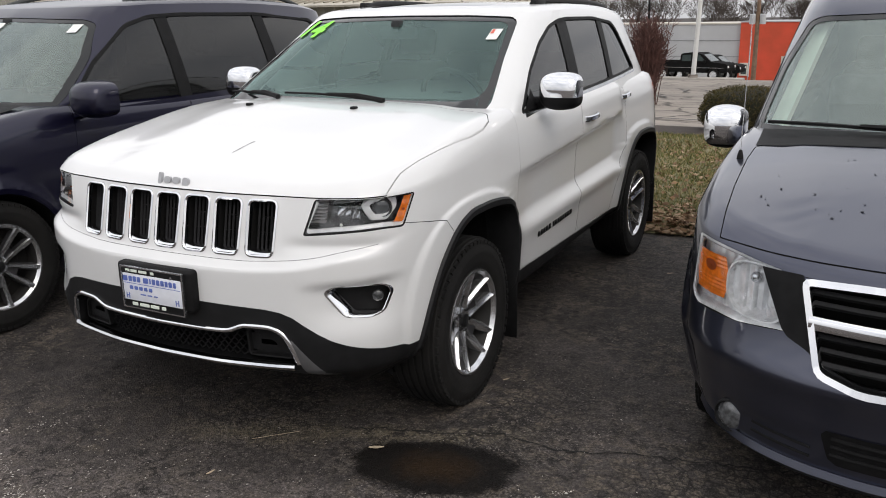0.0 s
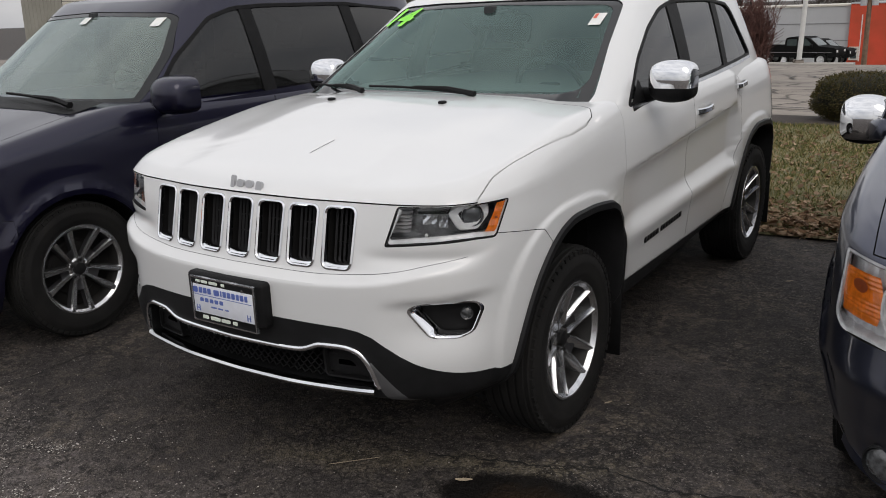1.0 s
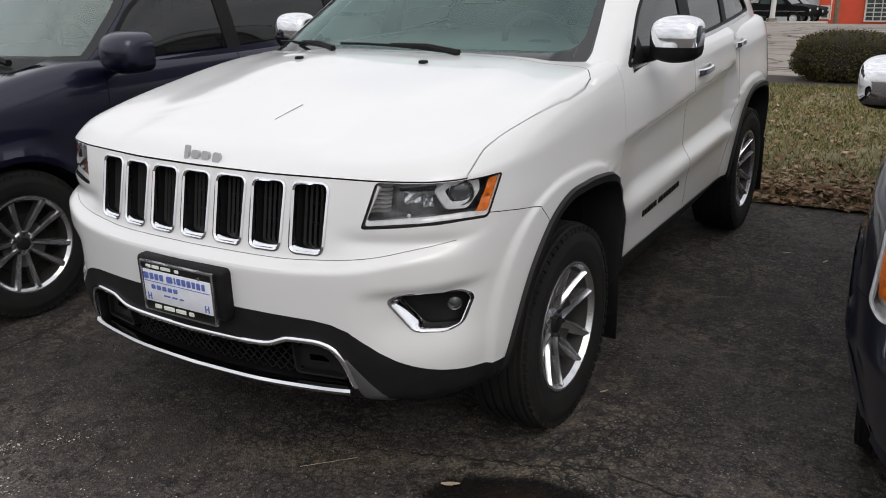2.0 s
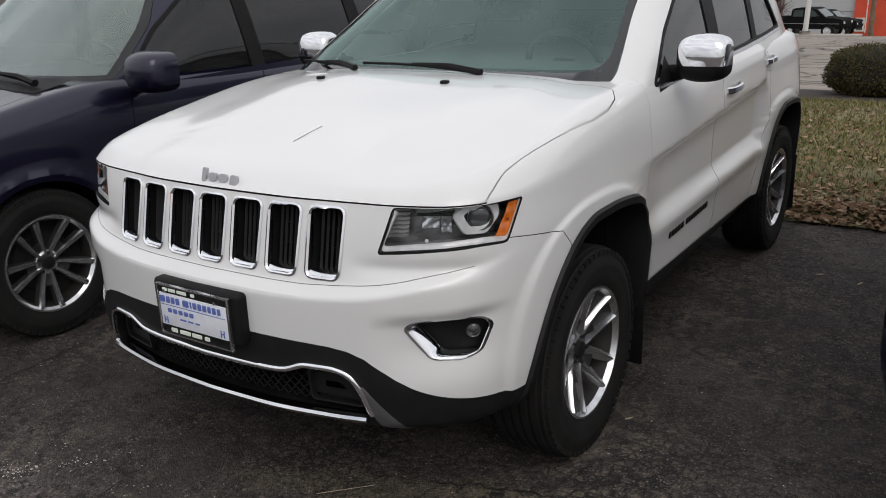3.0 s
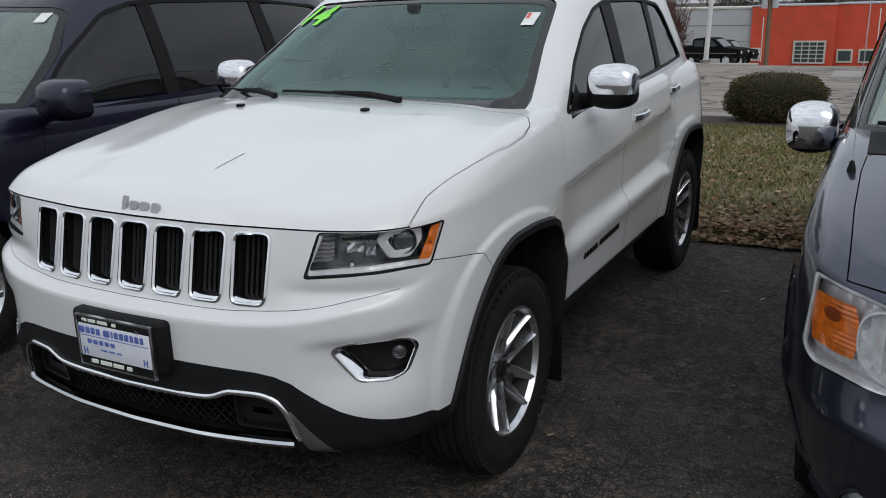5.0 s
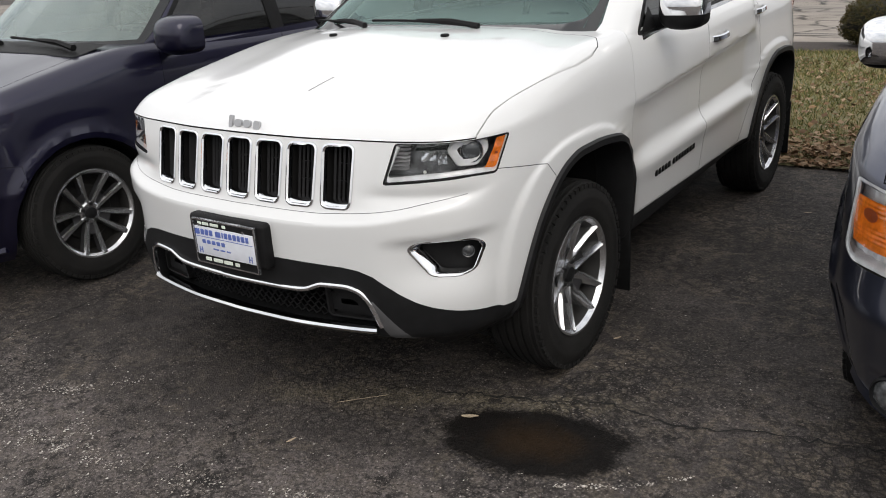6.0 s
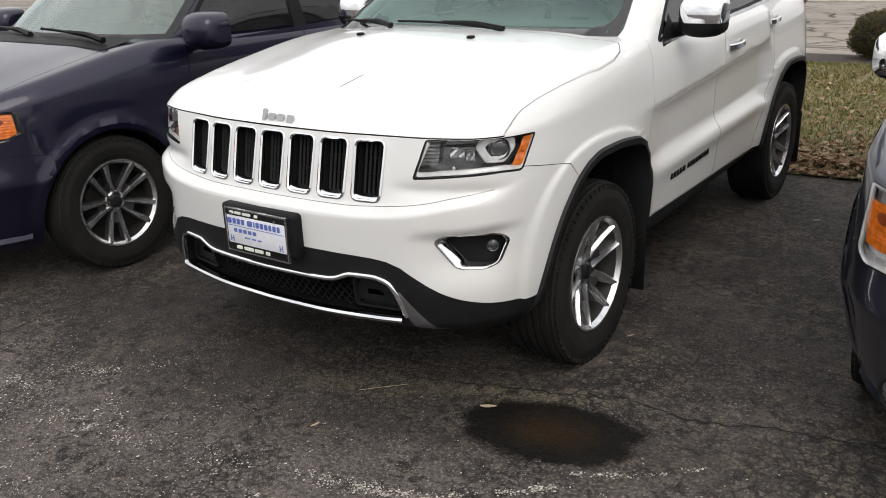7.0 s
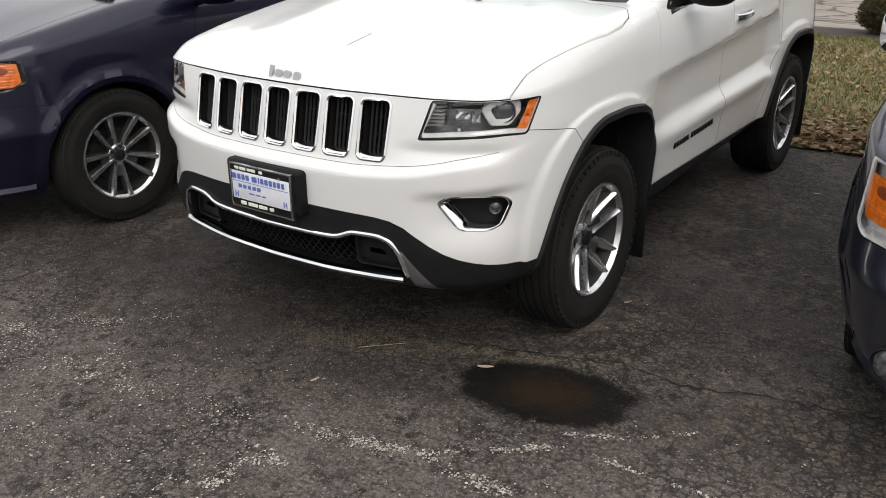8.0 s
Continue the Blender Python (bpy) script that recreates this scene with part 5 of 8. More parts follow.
    part("dry_stalk", bm, M_GREYP, car, "thin grey mark on the bonnet")
    wiper(car, (0.30, 0.335, 1.335), (-0.36, 0.405, 1.352), cab_tree)
    wiper(car, (-0.36, 0.345, 1.335), (-0.86, 0.56, 1.335), cab_tree)
    bm = bmesh.new()
    rows = []
    for x in np.linspace(-0.58, 0.58, 25):
        rows.append([(x, 0.30 + 0.11 * x * x, 1.315 - 0.03 * x * x), (x, 0.40 + 0.16 * x * x, 1.318 - 0.03 * x * x)])
    strip(bm, rows)
    part("cowl", bm, M_BLACK, car, "black cowl panel under the wipers")
    # stickers on the windscreen
    def on_screen(x, z, lift=0.004):
        hit = cab_tree.ray_cast(Vector((x, -1, z)), Vector((0, 1, 0)))[0]
        return Vector((x, hit.y - lift - (0.0), z))
    for nm, x0, x1, z0, z1, mt, lb in (("screen_sticker", 0.585, 0.64, 1.615, 1.668, M_PAPER, "small white paper sticker"), ("screen_sticker", 0.590, 0.605, 1.645, 1.666, M_RED, "small red sticker mark"), ("screen_sticker", 0.72, 0.76, 1.292, 1.302, M_PAPER, "small white label")):
        bm = bmesh.new()
        l = 0.004 if mt is not M_RED else 0.007
        strip(bm, [[on_screen(x0, z0, l), on_screen(x1, z0, l)], [on_screen(x0, z1, l), on_screen(x1, z1, l)]])
        part(nm, bm, mt, car, lb, 0)
    fc = bpy.data.curves.new("year", "FONT")
    fc.body, fc.size, fc.extrude, fc.offset = "14", 0.17, 0.001, 0.006
    fc.shear = 0.35
    tmp = new("tmp", fc)
    bpy.context.view_layer.update()
    me = bpy.data.meshes.new_from_object(tmp.evaluated_get(bpy.context.evaluated_depsgraph_get()))
    bpy.data.objects.remove(tmp)
    for v in me.vertices:
        v.co = on_screen(-0.72 + v.co.x * 1.15, 1.632 + v.co.y * 0.72, 0.005 + v.co.z)
    mesh_ob("year_sticker", me, M_GREEN, car, "bright green 14 on the windscreen", 0)
    for y in (0.0, 2.82):
        for s in (1, -1):
            wheel_parts(car, "wheel", s * 0.84, y, 0.380, s, 0.394, 0.26, 0.238,
                        dict(n=5, gap0=0.021, gap1=0.056, w0=0.028, w1=0.064, x0=0.50, x1=0.88, ridge=True), turn=12)
    return car


M_RED = mat("red_print", (0.6, 0.12, 0.08), rough=0.7)
M_GREEN = mat("fluorescent_green_vinyl", (0.22, 0.85, 0.02), rough=0.4, vary=0.1, scale=20)
SUV = white_suv()
# ---------------------------------------------------------------- the two minivans
def van_dent(x, y, z):
    out = 0
    for cy in (0.0, 3.05):
        rr = np.hypot(y - cy, z - 0.36)
        out = out - 0.022 * np.exp(-((rr - 0.435) / 0.035) ** 2) * (x > 0.8) * (z > 0.30)
    return out + 0.03 * np.exp(-((z - 0.345) / 0.03) ** 2) * 0.4 * smooth01((x - 0.4) / 0.06) * smooth01((0.84 - x) / 0.06) * (y < -0.4)


VAN = dict(
    plan=[(0, -0.985), (0.22, -0.975), (0.42, -0.935), (0.58, -0.87), (0.72, -0.775), (0.83, -0.66), (0.91, -0.50), (0.95, -0.32), (0.965, -0.1), (0.97, 0.2),
          (0.97, 1.0), (0.97, 2.8), (0.965, 3.4), (0.94, 3.8), (0.85, 4.0), (0.5, 4.08), (0, 4.1)],
    levels=[0.19, 0.22, 0.25, 0.28, 0.31, 0.34, 0.37, 0.40, 0.44, 0.48, 0.52, 0.55, 0.562, 0.570, 0.575, 0.580, 0.588, 0.60, 0.62, 0.64, 0.68, 0.71, 0.74, 0.77, 0.80, 0.83, 0.86, 0.89, 0.92, 0.95, 0.97, 0.99],
    front=pchip([0.19, 0.24, 0.30, 0.38, 0.5, 0.571, 0.580, 0.66, 0.72, 0.82, 0.92, 0.97], [-0.12, -0.072, -0.060, -0.050, -0.022, 0.006, 0.004, -0.038, -0.058, -0.083, -0.118, -0.15]),
    side=pchip([0.19, 0.25, 0.34, 0.5, 0.571, 0.7, 0.9, 1.0, 1.1, 1.2], [-0.13, -0.085, -0.055, -0.016, 0.002, 0, -0.004, -0.012, -0.03, -0.06]),
    side_door=pchip([0.19, 0.25, 0.34, 0.5, 0.7, 0.9, 1.0, 1.1, 1.2], [-0.12, -0.05, -0.022, -0.010, -0.004, -0.003, -0.012, -0.03, -0.06]),
    rear=pchip([0.2, 0.4, 0.8, 1.2], [-0.08, 0, 0, -0.04]),
    dent=van_dent, z_bend=0.80, door=(0.6, 2.5), spine=(-0.1, 3.5), dense=0.4,
    ztop=pchip([-1, -0.8, -0.6, -0.3, 0, 0.3, 0.6, 1.5, 4.0], [0.93, 0.94, 0.955, 1.0, 1.05, 1.10, 1.13, 1.14, 1.16]),
    crown=pchip([-1, -0.9, -0.8, -0.6, -0.3, 0.0, 0.2, 0.45, 0.9, 4.1], [0.92, 0.95, 0.985, 1.045, 1.125, 1.19, 1.225, 1.25, 1.24, 1.22]),
    bulge=lambda x, y: 0.010 * (1 - smooth01((np.abs(x) - 0.50 - 0.1 * smooth01(y + 0.8)) / 0.06)) * smooth01((0.5 - y) / 0.2) * smooth01((y + 0.9) / 0.2),
    cab_low=[(0, 0.02), (0.4, 0.05), (0.65, 0.13), (0.82, 0.25), (0.90, 0.42), (0.935, 0.7), (0.945, 1.5), (0.94, 3.0), (0.91, 3.6), (0.80, 3.9), (0.4, 3.98), (0, 4.0)],
    cab_high=[(0, 1.06), (0.35, 1.08), (0.55, 1.12), (0.66, 1.19), (0.715, 1.32), (0.745, 1.7), (0.75, 2.6), (0.735, 3.2), (0.68, 3.55), (0.5, 3.72), (0, 3.76)],
    cab_z=1.02, cab_bow=0.018,
    roof_edge=pchip([1.0, 1.3, 1.6, 2.4, 3.2, 3.8], [1.79, 1.80, 1.815, 1.825, 1.80, 1.74]),
    roof=pchip([1.0, 1.25, 1.6, 2.2, 3.0, 3.8], [1.80, 1.83, 1.862, 1.885, 1.865, 1.79]),
    roof_spine=(1.5, 3.2), dash_y=0.40, dash_z=1.20, mirror_in=(0.0, 0.98, 1.66), floor_end=3.7,
)
VARCH = [(0.425, 0.22), (0.43, 0.36)] + [(0.43 * math.cos(a), 0.36 + 0.415 * math.sin(a)) for a in np.linspace(0.2, math.pi - 0.2, 15)] + [(-0.43, 0.36), (-0.425, 0.22)]


LAMP_B = dict(poly=[(0.520, 0.716), (0.70, 0.695), (0.875, 0.690), (0.905, 0.715), (0.885, 0.945), (0.80, 0.940), (0.560, 0.905)], bowl=(0.648, 0.810, 0.105, 0.092), amber=(0.764, 0.876, 0.748, 0.892))
LAMP_A = dict(poly=[(0.53, 0.770), (0.70, 0.772), (0.885, 0.798), (0.918, 0.83), (0.905, 0.950), (0.80, 0.952), (0.568, 0.922)], bowl=(0.660, 0.850, 0.085, 0.068), amber=(0.790, 0.900, 0.815, 0.935))


def minivan(place, rz, colour, label, mirror_mat, near, liner, tyre=0.350, track=0.80, mirror=((0.935, 0.82, 1.125), (0.215, 0.13, 0.205)), lamps=LAMP_B):
    """A parked minivan. near: the side that faces the SUV, +1 or -1."""
    car = thing("minivan", label, "car", place, rz, "minivans beside the SUV")
    S = VAN
    body = lower_body(S, 0.0, 130)
    tree = surface_of(body)
    hole = ring_of(VARCH, -0.004)
    arches = [prism([(cy + y, z) for y, z in [(hole[0][0], -0.2)] + hole + [(hole[-1][0], -0.2)]], "x", 0.5, 1.3, M_VOID, True) for cy in (0.0, 3.05)]
    right = [(0.79, -1.2), (0.80, -0.58), (0.81, -0.3), (0.81, 0.0), (0.80, 0.14), (0.76, 0.18), (0.4, 0.11), (0, 0.08)]
    plan = right + [(-x, y) for x, y in right[-2::-1]]
    side_hood = [(-1.3, 0.925), (-0.75, 0.948), (-0.55, 0.957), (0.6, 0.98), (0.6, 1.6), (-1.3, 1.6)]
    hood_out = boolean(prism(plan, "z", 0.5, 1.7), [prism(side_hood, "x", -1.3, 1.3)], "INTERSECT")
    hood_in = boolean(prism(ring_of(plan, -0.004), "z", 0.5, 1.7), [prism(ring_of(side_hood, -0.004), "x", -1.3, 1.3)], "INTERSECT")
    mesh_ob("hood", only(boolean(body.copy(), [hood_in], "INTERSECT"), colour), colour, car, "dusty bonnet")
    lamp = round_poly(lamps["poly"], 0.016, 4)
    bright = lamps is LAMP_B
    grille = round_poly([(-0.50, 0.895), (-0.43, 0.61), (-0.30, 0.578), (0.30, 0.578), (0.43, 0.61), (0.50, 0.895), (0.3, 0.905), (-0.3, 0.905)], 0.03, 3)
    lamp_cut = prism(lamp, "y", -1.3, -0.42, M_VOID, True)
    grille_cut = prism(grille, "y", -1.3, -0.72, M_VOID)
    fdoor = [(0.60, 0.30), (1.60, 0.30), (1.63, 0.6), (1.63, 1.5), (0.70, 1.5), (0.62, 1.10), (0.55, 0.6)]
    rdoor = [(1.635, 0.30), (2.55, 0.30), (2.66, 0.6), (2.72, 0.85), (2.76, 1.5), (1.635, 1.5)]
    nose_poly = [(-1.3, 0.0), (-0.345, 0.0), (-0.345, 0.70), (-0.50, 0.722), (-0.60, 0.722), (-0.60, 0.90), (-1.3, 0.90)]
    rest = boolean(body.copy(), [hood_out] + arches + [lamp_cut, grille_cut])
    bumper = boolean(rest.copy(), [prism(ring_of(nose_poly, -0.0015), "x", -1.3, 1.3)], "INTERSECT")
    mesh_ob("bumper", paint_slots(bumper, colour), colour, car, "painted front bumper", 32)
    rest = boolean(rest, [prism(nose_poly, "x", -1.3, 1.3), prism(fdoor, "x", 0.7, 1.3, M_VOID, True), prism(rdoor, "x", 0.7, 1.3, M_VOID, True)])
    mesh_ob("body", paint_slots(rest, colour), colour, car, "painted body", 32)
    for nm, poly in (("front_door", fdoor), ("sliding_door", rdoor)):
        d = only(boolean(boolean(body.copy(), [prism(ring_of(poly, -0.003), "x", 0.72, 1.3)], "INTERSECT"), arches), colour)
        d2 = mirrored(d)
        mesh_ob(nm, d, colour, car, "", 32)
        mesh_ob(nm, d2, colour, car, "", 32)
    # cab
    outer = upper_body(S)
    cab_tree = surface_of(outer)
    screen = round_poly([(-0.86, 1.10), (0.86, 1.10), (0.850, 1.26), (0.80, 1.48), (0.705, 1.69), (0.64, 1.715), (0, 1.735), (-0.64, 1.715), (-0.705, 1.69), (-0.80, 1.48), (-0.850, 1.26)], 0.05, 4)
    dlo = round_poly([(0.60, 1.155), (3.62, 1.24), (3.60, 1.50), (3.35, 1.70), (2.6, 1.752), (1.75, 1.752), (1.47, 1.738), (1.25, 1.68), (0.91, 1.45)], 0.05, 4)
    shell = boolean(outer.copy(), [hollow(outer, S["cab_z"])])
    shell = boolean(shell, [prism(dlo, "x", 0.62, 1.3, M_VOID, True)])
    shell = boolean(shell, [prism(screen, "y", -0.3, 1.25, M_VOID)])
    mesh_ob("cab", paint_slots(shell, colour), colour, car, "painted roof and pillars", 32)
    part("windscreen", pane_grid(cab_tree, [inset(screen, 0.004)], on_front, -0.010, 1, 20, 30), M_VGLASS, car, "pale green tinted windscreen").visible_shadow = False
    bm = bmesh.new()
    fine = dense(screen)
    band = [[on_front(cab_tree, x, z, -0.006) for x, z in ring_of(fine, -g)] for g in (0.003, 0.010, 0.018)] + [[on_front(cab_tree, x, max(z, 1.245 - 0.02 * x * x), -0.006) for x, z in ring_of(fine, -0.026)]]
    closed_strip(bm, band)
    part("screen_border", bm, M_FRIT, car, "black border of the windscreen")
    win = [[(0.78, 1.0), (1.58, 1.0), (1.56, 1.4), (1.51, 1.9), (0.78, 1.9)], [(1.69, 1.0), (2.66, 1.0), (2.62, 1.4), (2.53, 1.9), (1.61, 1.9), (1.66, 1.4)], [(2.78, 1.0), (3.8, 1.0), (3.8, 1.9), (2.64, 1.9), (2.74, 1.4)]]
    for w in win:
        for sx in (1, -1):
            part("side_window", pane_grid(cab_tree, [inset(dlo, 0.003), w], on_side, -0.010, sx, 18, 20), M_SGLASS, car, "dark side window").visible_shadow = False
    for sx in (1, -1):
        for lo, hi in (((0.60, 0.785), (0.60, 0.785)), ((1.58, 1.69), (1.51, 1.61)), ((2.66, 2.78), (2.53, 2.64))):
            bm = bmesh.new()
            rows = []
            top = 1.335 if lo[0] < 1 else 1.75
            for f in np.linspace(0, 1, 9):
                z = 1.165 + (top - 1.165) * f
                k = (z - 1.0) / 0.9
                y0, y1 = lo[0] + (hi[0] - lo[0]) * k, lo[1] + (hi[1] - lo[1]) * k
                if lo[0] < 1:
                    y0 = 0.615 + max(0, (z - 1.17)) * 1.02
                    y1 = max(y1, y0 + 0.01)
                rows.append([on_side(cab_tree, y0 - 0.004, z, -0.03, sx), on_side(cab_tree, y0 - 0.004, z, -0.003, sx), on_side(cab_tree, y1 + 0.004, z, -0.003, sx), on_side(cab_tree, y1 + 0.004, z, -0.03, sx)])
            strip(bm, rows)
            part("pillar_trim", bm, M_BLACK, car, "matt black pillar trim")
        bm = bmesh.new()
        closed_strip(bm, [[on_side(cab_tree, y, z, l, sx) for y, z in ring_of(dlo, g)] for g, l in ((-0.02, -0.012), (-0.018, 0.001), (0.004, 0.004), (0.006, 0.0))])
        part("window_seal", bm, M_BLACK, car, "black seal round the side windows")
        bm = bmesh.new()
        pts = []
        for f in np.linspace(0, 1, 21):
            q = on_top(cab_tree, sx * (0.60 + 0.02 * math.sin(math.pi * f)), 1.42 + 2.0 * f)
            pts.append((q.x, q.y, q.z - 0.010 + 0.045 * min(1, 6 * f, 6 * (1 - f)) ** 0.7))
        tube(bm, pts, 0.017, 8)
        part("roof_rail", bm, M_TRIM, car, "low grey roof rail")
        handle(car, tree, sx, 1.36, 1.02, colour, 0.19, "painted door handle")
        handle(car, tree, sx, 1.72, 1.03, colour, 0.19, "painted door handle")
        door_mirror(car, sx, mirror_mat, M_BLACK if mirror_mat is M_CHROME else mirror_mat, *mirror, "rounded door mirror", 0.12)
        bm = bmesh.new()
        mid = [(y, z) for y, z in VARCH]
        rows = []
        for (y, z), (y2, z2) in zip(mid, ring_of(mid, 0.028)):
            a = on_side(tree, y, max(z, 0.25), 0.004, sx)
            rows.append([Vector((a.x - sx * 0.10, a.y, a.z)), a, on_side(tree, y2, max(z2, 0.25), 0.003, sx)])
        strip(bm, rows)
        part("arch_lip", bm, colour, car, "")
        # headlamp
        bm = bmesh.new()
        closed_strip(bm, draped_frame(tree, lamp, on_front, [(-0.020, -0.09), (-0.017, -0.018), (-0.010, -0.005), (-0.001, -0.002), (0.003, -0.02)], sx))
        hl = part("headlamp", bm, M_BEZEL if bright else M_FRIT, car, "large clear headlamp with an amber corner")

        def pt(x, z, deep):
            p = on_front(tree, sx * x, z)
            return Vector((p.x, p.y + deep, p.z))
        bm = bmesh.new()
        strip(bm, [[pt(x, z, 0.075 - 0.03 * math.exp(-((x - 0.70) / 0.07) ** 2) + 0.006 * math.sin(x * 500)) for z in np.linspace(0.69, 0.955, 12)] for x in np.linspace(0.515, 0.91, 44)])
        part("reflector", bm, M_REFL, hl, "bright ribbed reflector")
        bm = bmesh.new()
        bx, bz, brx, brz = lamps["bowl"]
        ring = [(bx + brx * math.copysign(abs(math.cos(a)) ** 0.75, math.cos(a)), bz + brz * math.copysign(abs(math.sin(a)) ** 0.75, math.sin(a)) - 0.10 * (bx - 0.7) * math.cos(a)) for a in np.linspace(0, 2 * math.pi, 48, endpoint=False)]
        closed_strip(bm, [[pt(bx + (x - bx) * k, bz + (z - bz) * k, d + (0.007 * (i % 2) if k < 0.9 else 0)) for i, (x, z) in enumerate(ring)] for k, d in ((1.06, 0.05), (1.04, 0.014), (0.99, 0.014), (0.95, 0.034), (0.72, 0.062), (0.40, 0.085), (0.16, 0.095))])
        part("reflector_bowl", bm, M_REFL, hl, "", 15)
        bm = bmesh.new()
        bmesh.ops.create_uvsphere(bm, u_segments=16, v_segments=10, radius=0.020)
        bmesh.ops.translate(bm, vec=pt(bx + 0.005, bz + 0.04, 0.045), verts=bm.verts)
        part("bulb_cap", bm, M_SATIN, hl)
        ax0, ax1, az0, az1 = lamps["amber"]
        bm = bmesh.new()
        strip(bm, [[pt(x, z, 0.018 + 0.0015 * math.sin(z * 420) + 0.001 * math.sin(x * 300)) for x in np.linspace(ax0 - 0.012 + 0.02 * ((z - bz) / brz) ** 2, ax1 + 0.015 * (z - az0) / (az1 - az0), 12)] for z in np.linspace(az0, az1, 22)])
        part("turn_signal", bm, M_AMBER, hl, "amber corner lamp", 20)
        bm = bmesh.new()
        mx, mz = ax0 * 0.45 + ax1 * 0.55, az0 * 0.3 + az1 * 0.7
        strip(bm, [[pt(mx + k * 0.024 * math.cos(a), mz + k * 0.020 * math.sin(a), 0.0135 - 0.003 * (1 - k)) for a in np.linspace(0, 2 * math.pi, 15)] for k in (1.0, 0.6, 0.05)])
        part("bulb_shade", bm, bpy.data.materials["amber_shadow"], hl)
        cov = boolean(lower_body(S, -0.003, 130), [prism(ring_of(lamp, -0.003), "y", -1.3, -0.42)], "INTERSECT")
        cov = only(keep_faces(cov, (0.5, -1, 0.1), 0.35), M_CLEAR)
        mesh_ob("cover", cov if sx > 0 else mirrored(cov), M_CLEAR, hl, "clear plastic lamp cover").visible_shadow = False
        # fog lamp
        out = Vector((sx * 0.35, -0.93, 0)).normalized()
        rot = out.to_track_quat("X", "Z").to_matrix().to_4x4()
        rot.translation = pt(0.70, 0.318, -0.006)
        bm = bmesh.new()
        lathe(bm, [(-0.04, 0.066), (0.004, 0.064), (0.010, 0.058), (0.0, 0.053)], seg=32)
        bm.transform(rot)
        fl = part("fog_lamp", bm, M_DARK, car, "round fog lamp in the bumper")
        bm = bmesh.new()
        lathe(bm, [(0.0, 0.054), (0.010, 0.042), (0.016, 0.02), (0.018, 0.0005)], seg=32)
        bm.transform(rot)
        part("fog_lens", bm, M_FOGV, fl, "clear fog lamp lens", 60)
        for z in (0.315, 0.345):
            bm = bmesh.new()
            pts = [on_front(tree, sx * x, z - (0.70 - x) * 0.05, 0.002) for x in np.linspace(0.42, 0.62, 10)]
            sweep(bm, pts, [(-0.004, -0.006), (-0.004, 0.004), (0.004, 0.004), (0.004, -0.006)], [(p.x * 0.4, -1, 0) for p in pts])
            part("bumper_rib", bm, M_DARK, car)
    # lower lip and intake
    bm = bmesh.new()
    pts = [on_front(tree, x, 0.245 + 0.02 * (abs(x) / 0.85) ** 4, 0.004) for x in np.linspace(-0.84, 0.84, 40)]
    sweep(bm, pts, [(-0.020, -0.03), (-0.020, 0.012), (0.006, 0.020), (0.014, 0.006), (0.016, -0.03)], [(p.x * 0.5, -1, 0) for p in pts])
    part("lower_lip", bm, colour, car, "")
    panel = round_poly([(-0.36, 0.295), (0.36, 0.295), (0.40, 0.42), (-0.40, 0.42)], 0.03, 3)
    bm = pane_grid(tree, [panel], on_front, 0.004, 1, 8, 30)
    part("lower_intake", bm, M_BLACK, car, "black lower air intake")
    for z in (0.335, 0.365, 0.395):
        bm = bmesh.new()
        pts = [on_front(tree, x, z, 0.006) for x in np.linspace(-0.36, 0.36, 16)]
        sweep(bm, pts, [(-0.005, -0.004), (-0.005, 0.004), (0.005, 0.004), (0.005, -0.004)], [(p.x * 0.4, -1, 0) for p in pts])
        part("intake_slat", bm, M_DARK, car)
    # grille: bright frame with a cross and black slats
    bm = bmesh.new()
    closed_strip(bm, draped_frame(tree, grille, on_front, [(0.003, -0.004), (0.003, 0.008), (-0.018, 0.010), (-0.026, -0.004), (-0.026, -0.04)]))
    gr = part("grille", bm, M_CHROME, car, "grille with a bright frame and cross bars")
    bm = bmesh.new()
    pts = [on_front(tree, x, 0.765, 0.004) for x in np.linspace(-0.465, 0.465, 24)]
    sweep(bm, pts, [(-0.022, -0.02), (-0.022, 0.004), (-0.016, 0.008), (0.016, 0.008), (0.022, 0.004), (0.022, -0.02)], [(p.x * 0.4, -1, 0.2) for p in pts])
    part("cross_bar", bm, M_CHROME, gr)
    bm = bmesh.new()
    pts = [on_front(tree, 0.0, z, 0.004) for z in np.linspace(0.59, 0.895, 8)]
    sweep(bm, pts, [(-0.022, -0.02), (-0.022, 0.004), (0.022, 0.004), (0.022, -0.02)], [(0, -1, 0.2)] * len(pts))
    part("upright_bar", bm, M_CHROME, gr)
    # black patch stands for the shade in the body-coloured recess beside the grille
    for sx in (1, -1):
        bm = bmesh.new()
        strip(bm, [[on_front(tree, sx * x, z, 0.003) for x in np.linspace(0.412 + (z - 0.650) * 0.34, 0.430 + (z - 0.650) * 0.46 + 0.085 * smooth01((z - 0.655) / 0.06), 5)] for z in np.linspace(0.655, 0.905, 12)])
        part("fascia_panel", bm, M_BLACK, car, "shade of the recess between lamp and grille, laid on in black")
    for z in (0.635, 0.675, 0.715, 0.815, 0.85, 0.88):
        bm = bmesh.new()
        w = 0.42 + (z - 0.61) * 0.2
        pts = [on_front(tree, x, z, -0.03) for x in np.linspace(-w, w, 20)]
        sweep(bm, pts, [(-0.010, -0.02), (-0.012, 0.006), (0.0, 0.014), (0.010, 0.0), (0.008, -0.02)], [(p.x * 0.4, -1, 0.2) for p in pts])
        part("slat", bm, M_DARK, gr)
    cabin(car, S, liner)
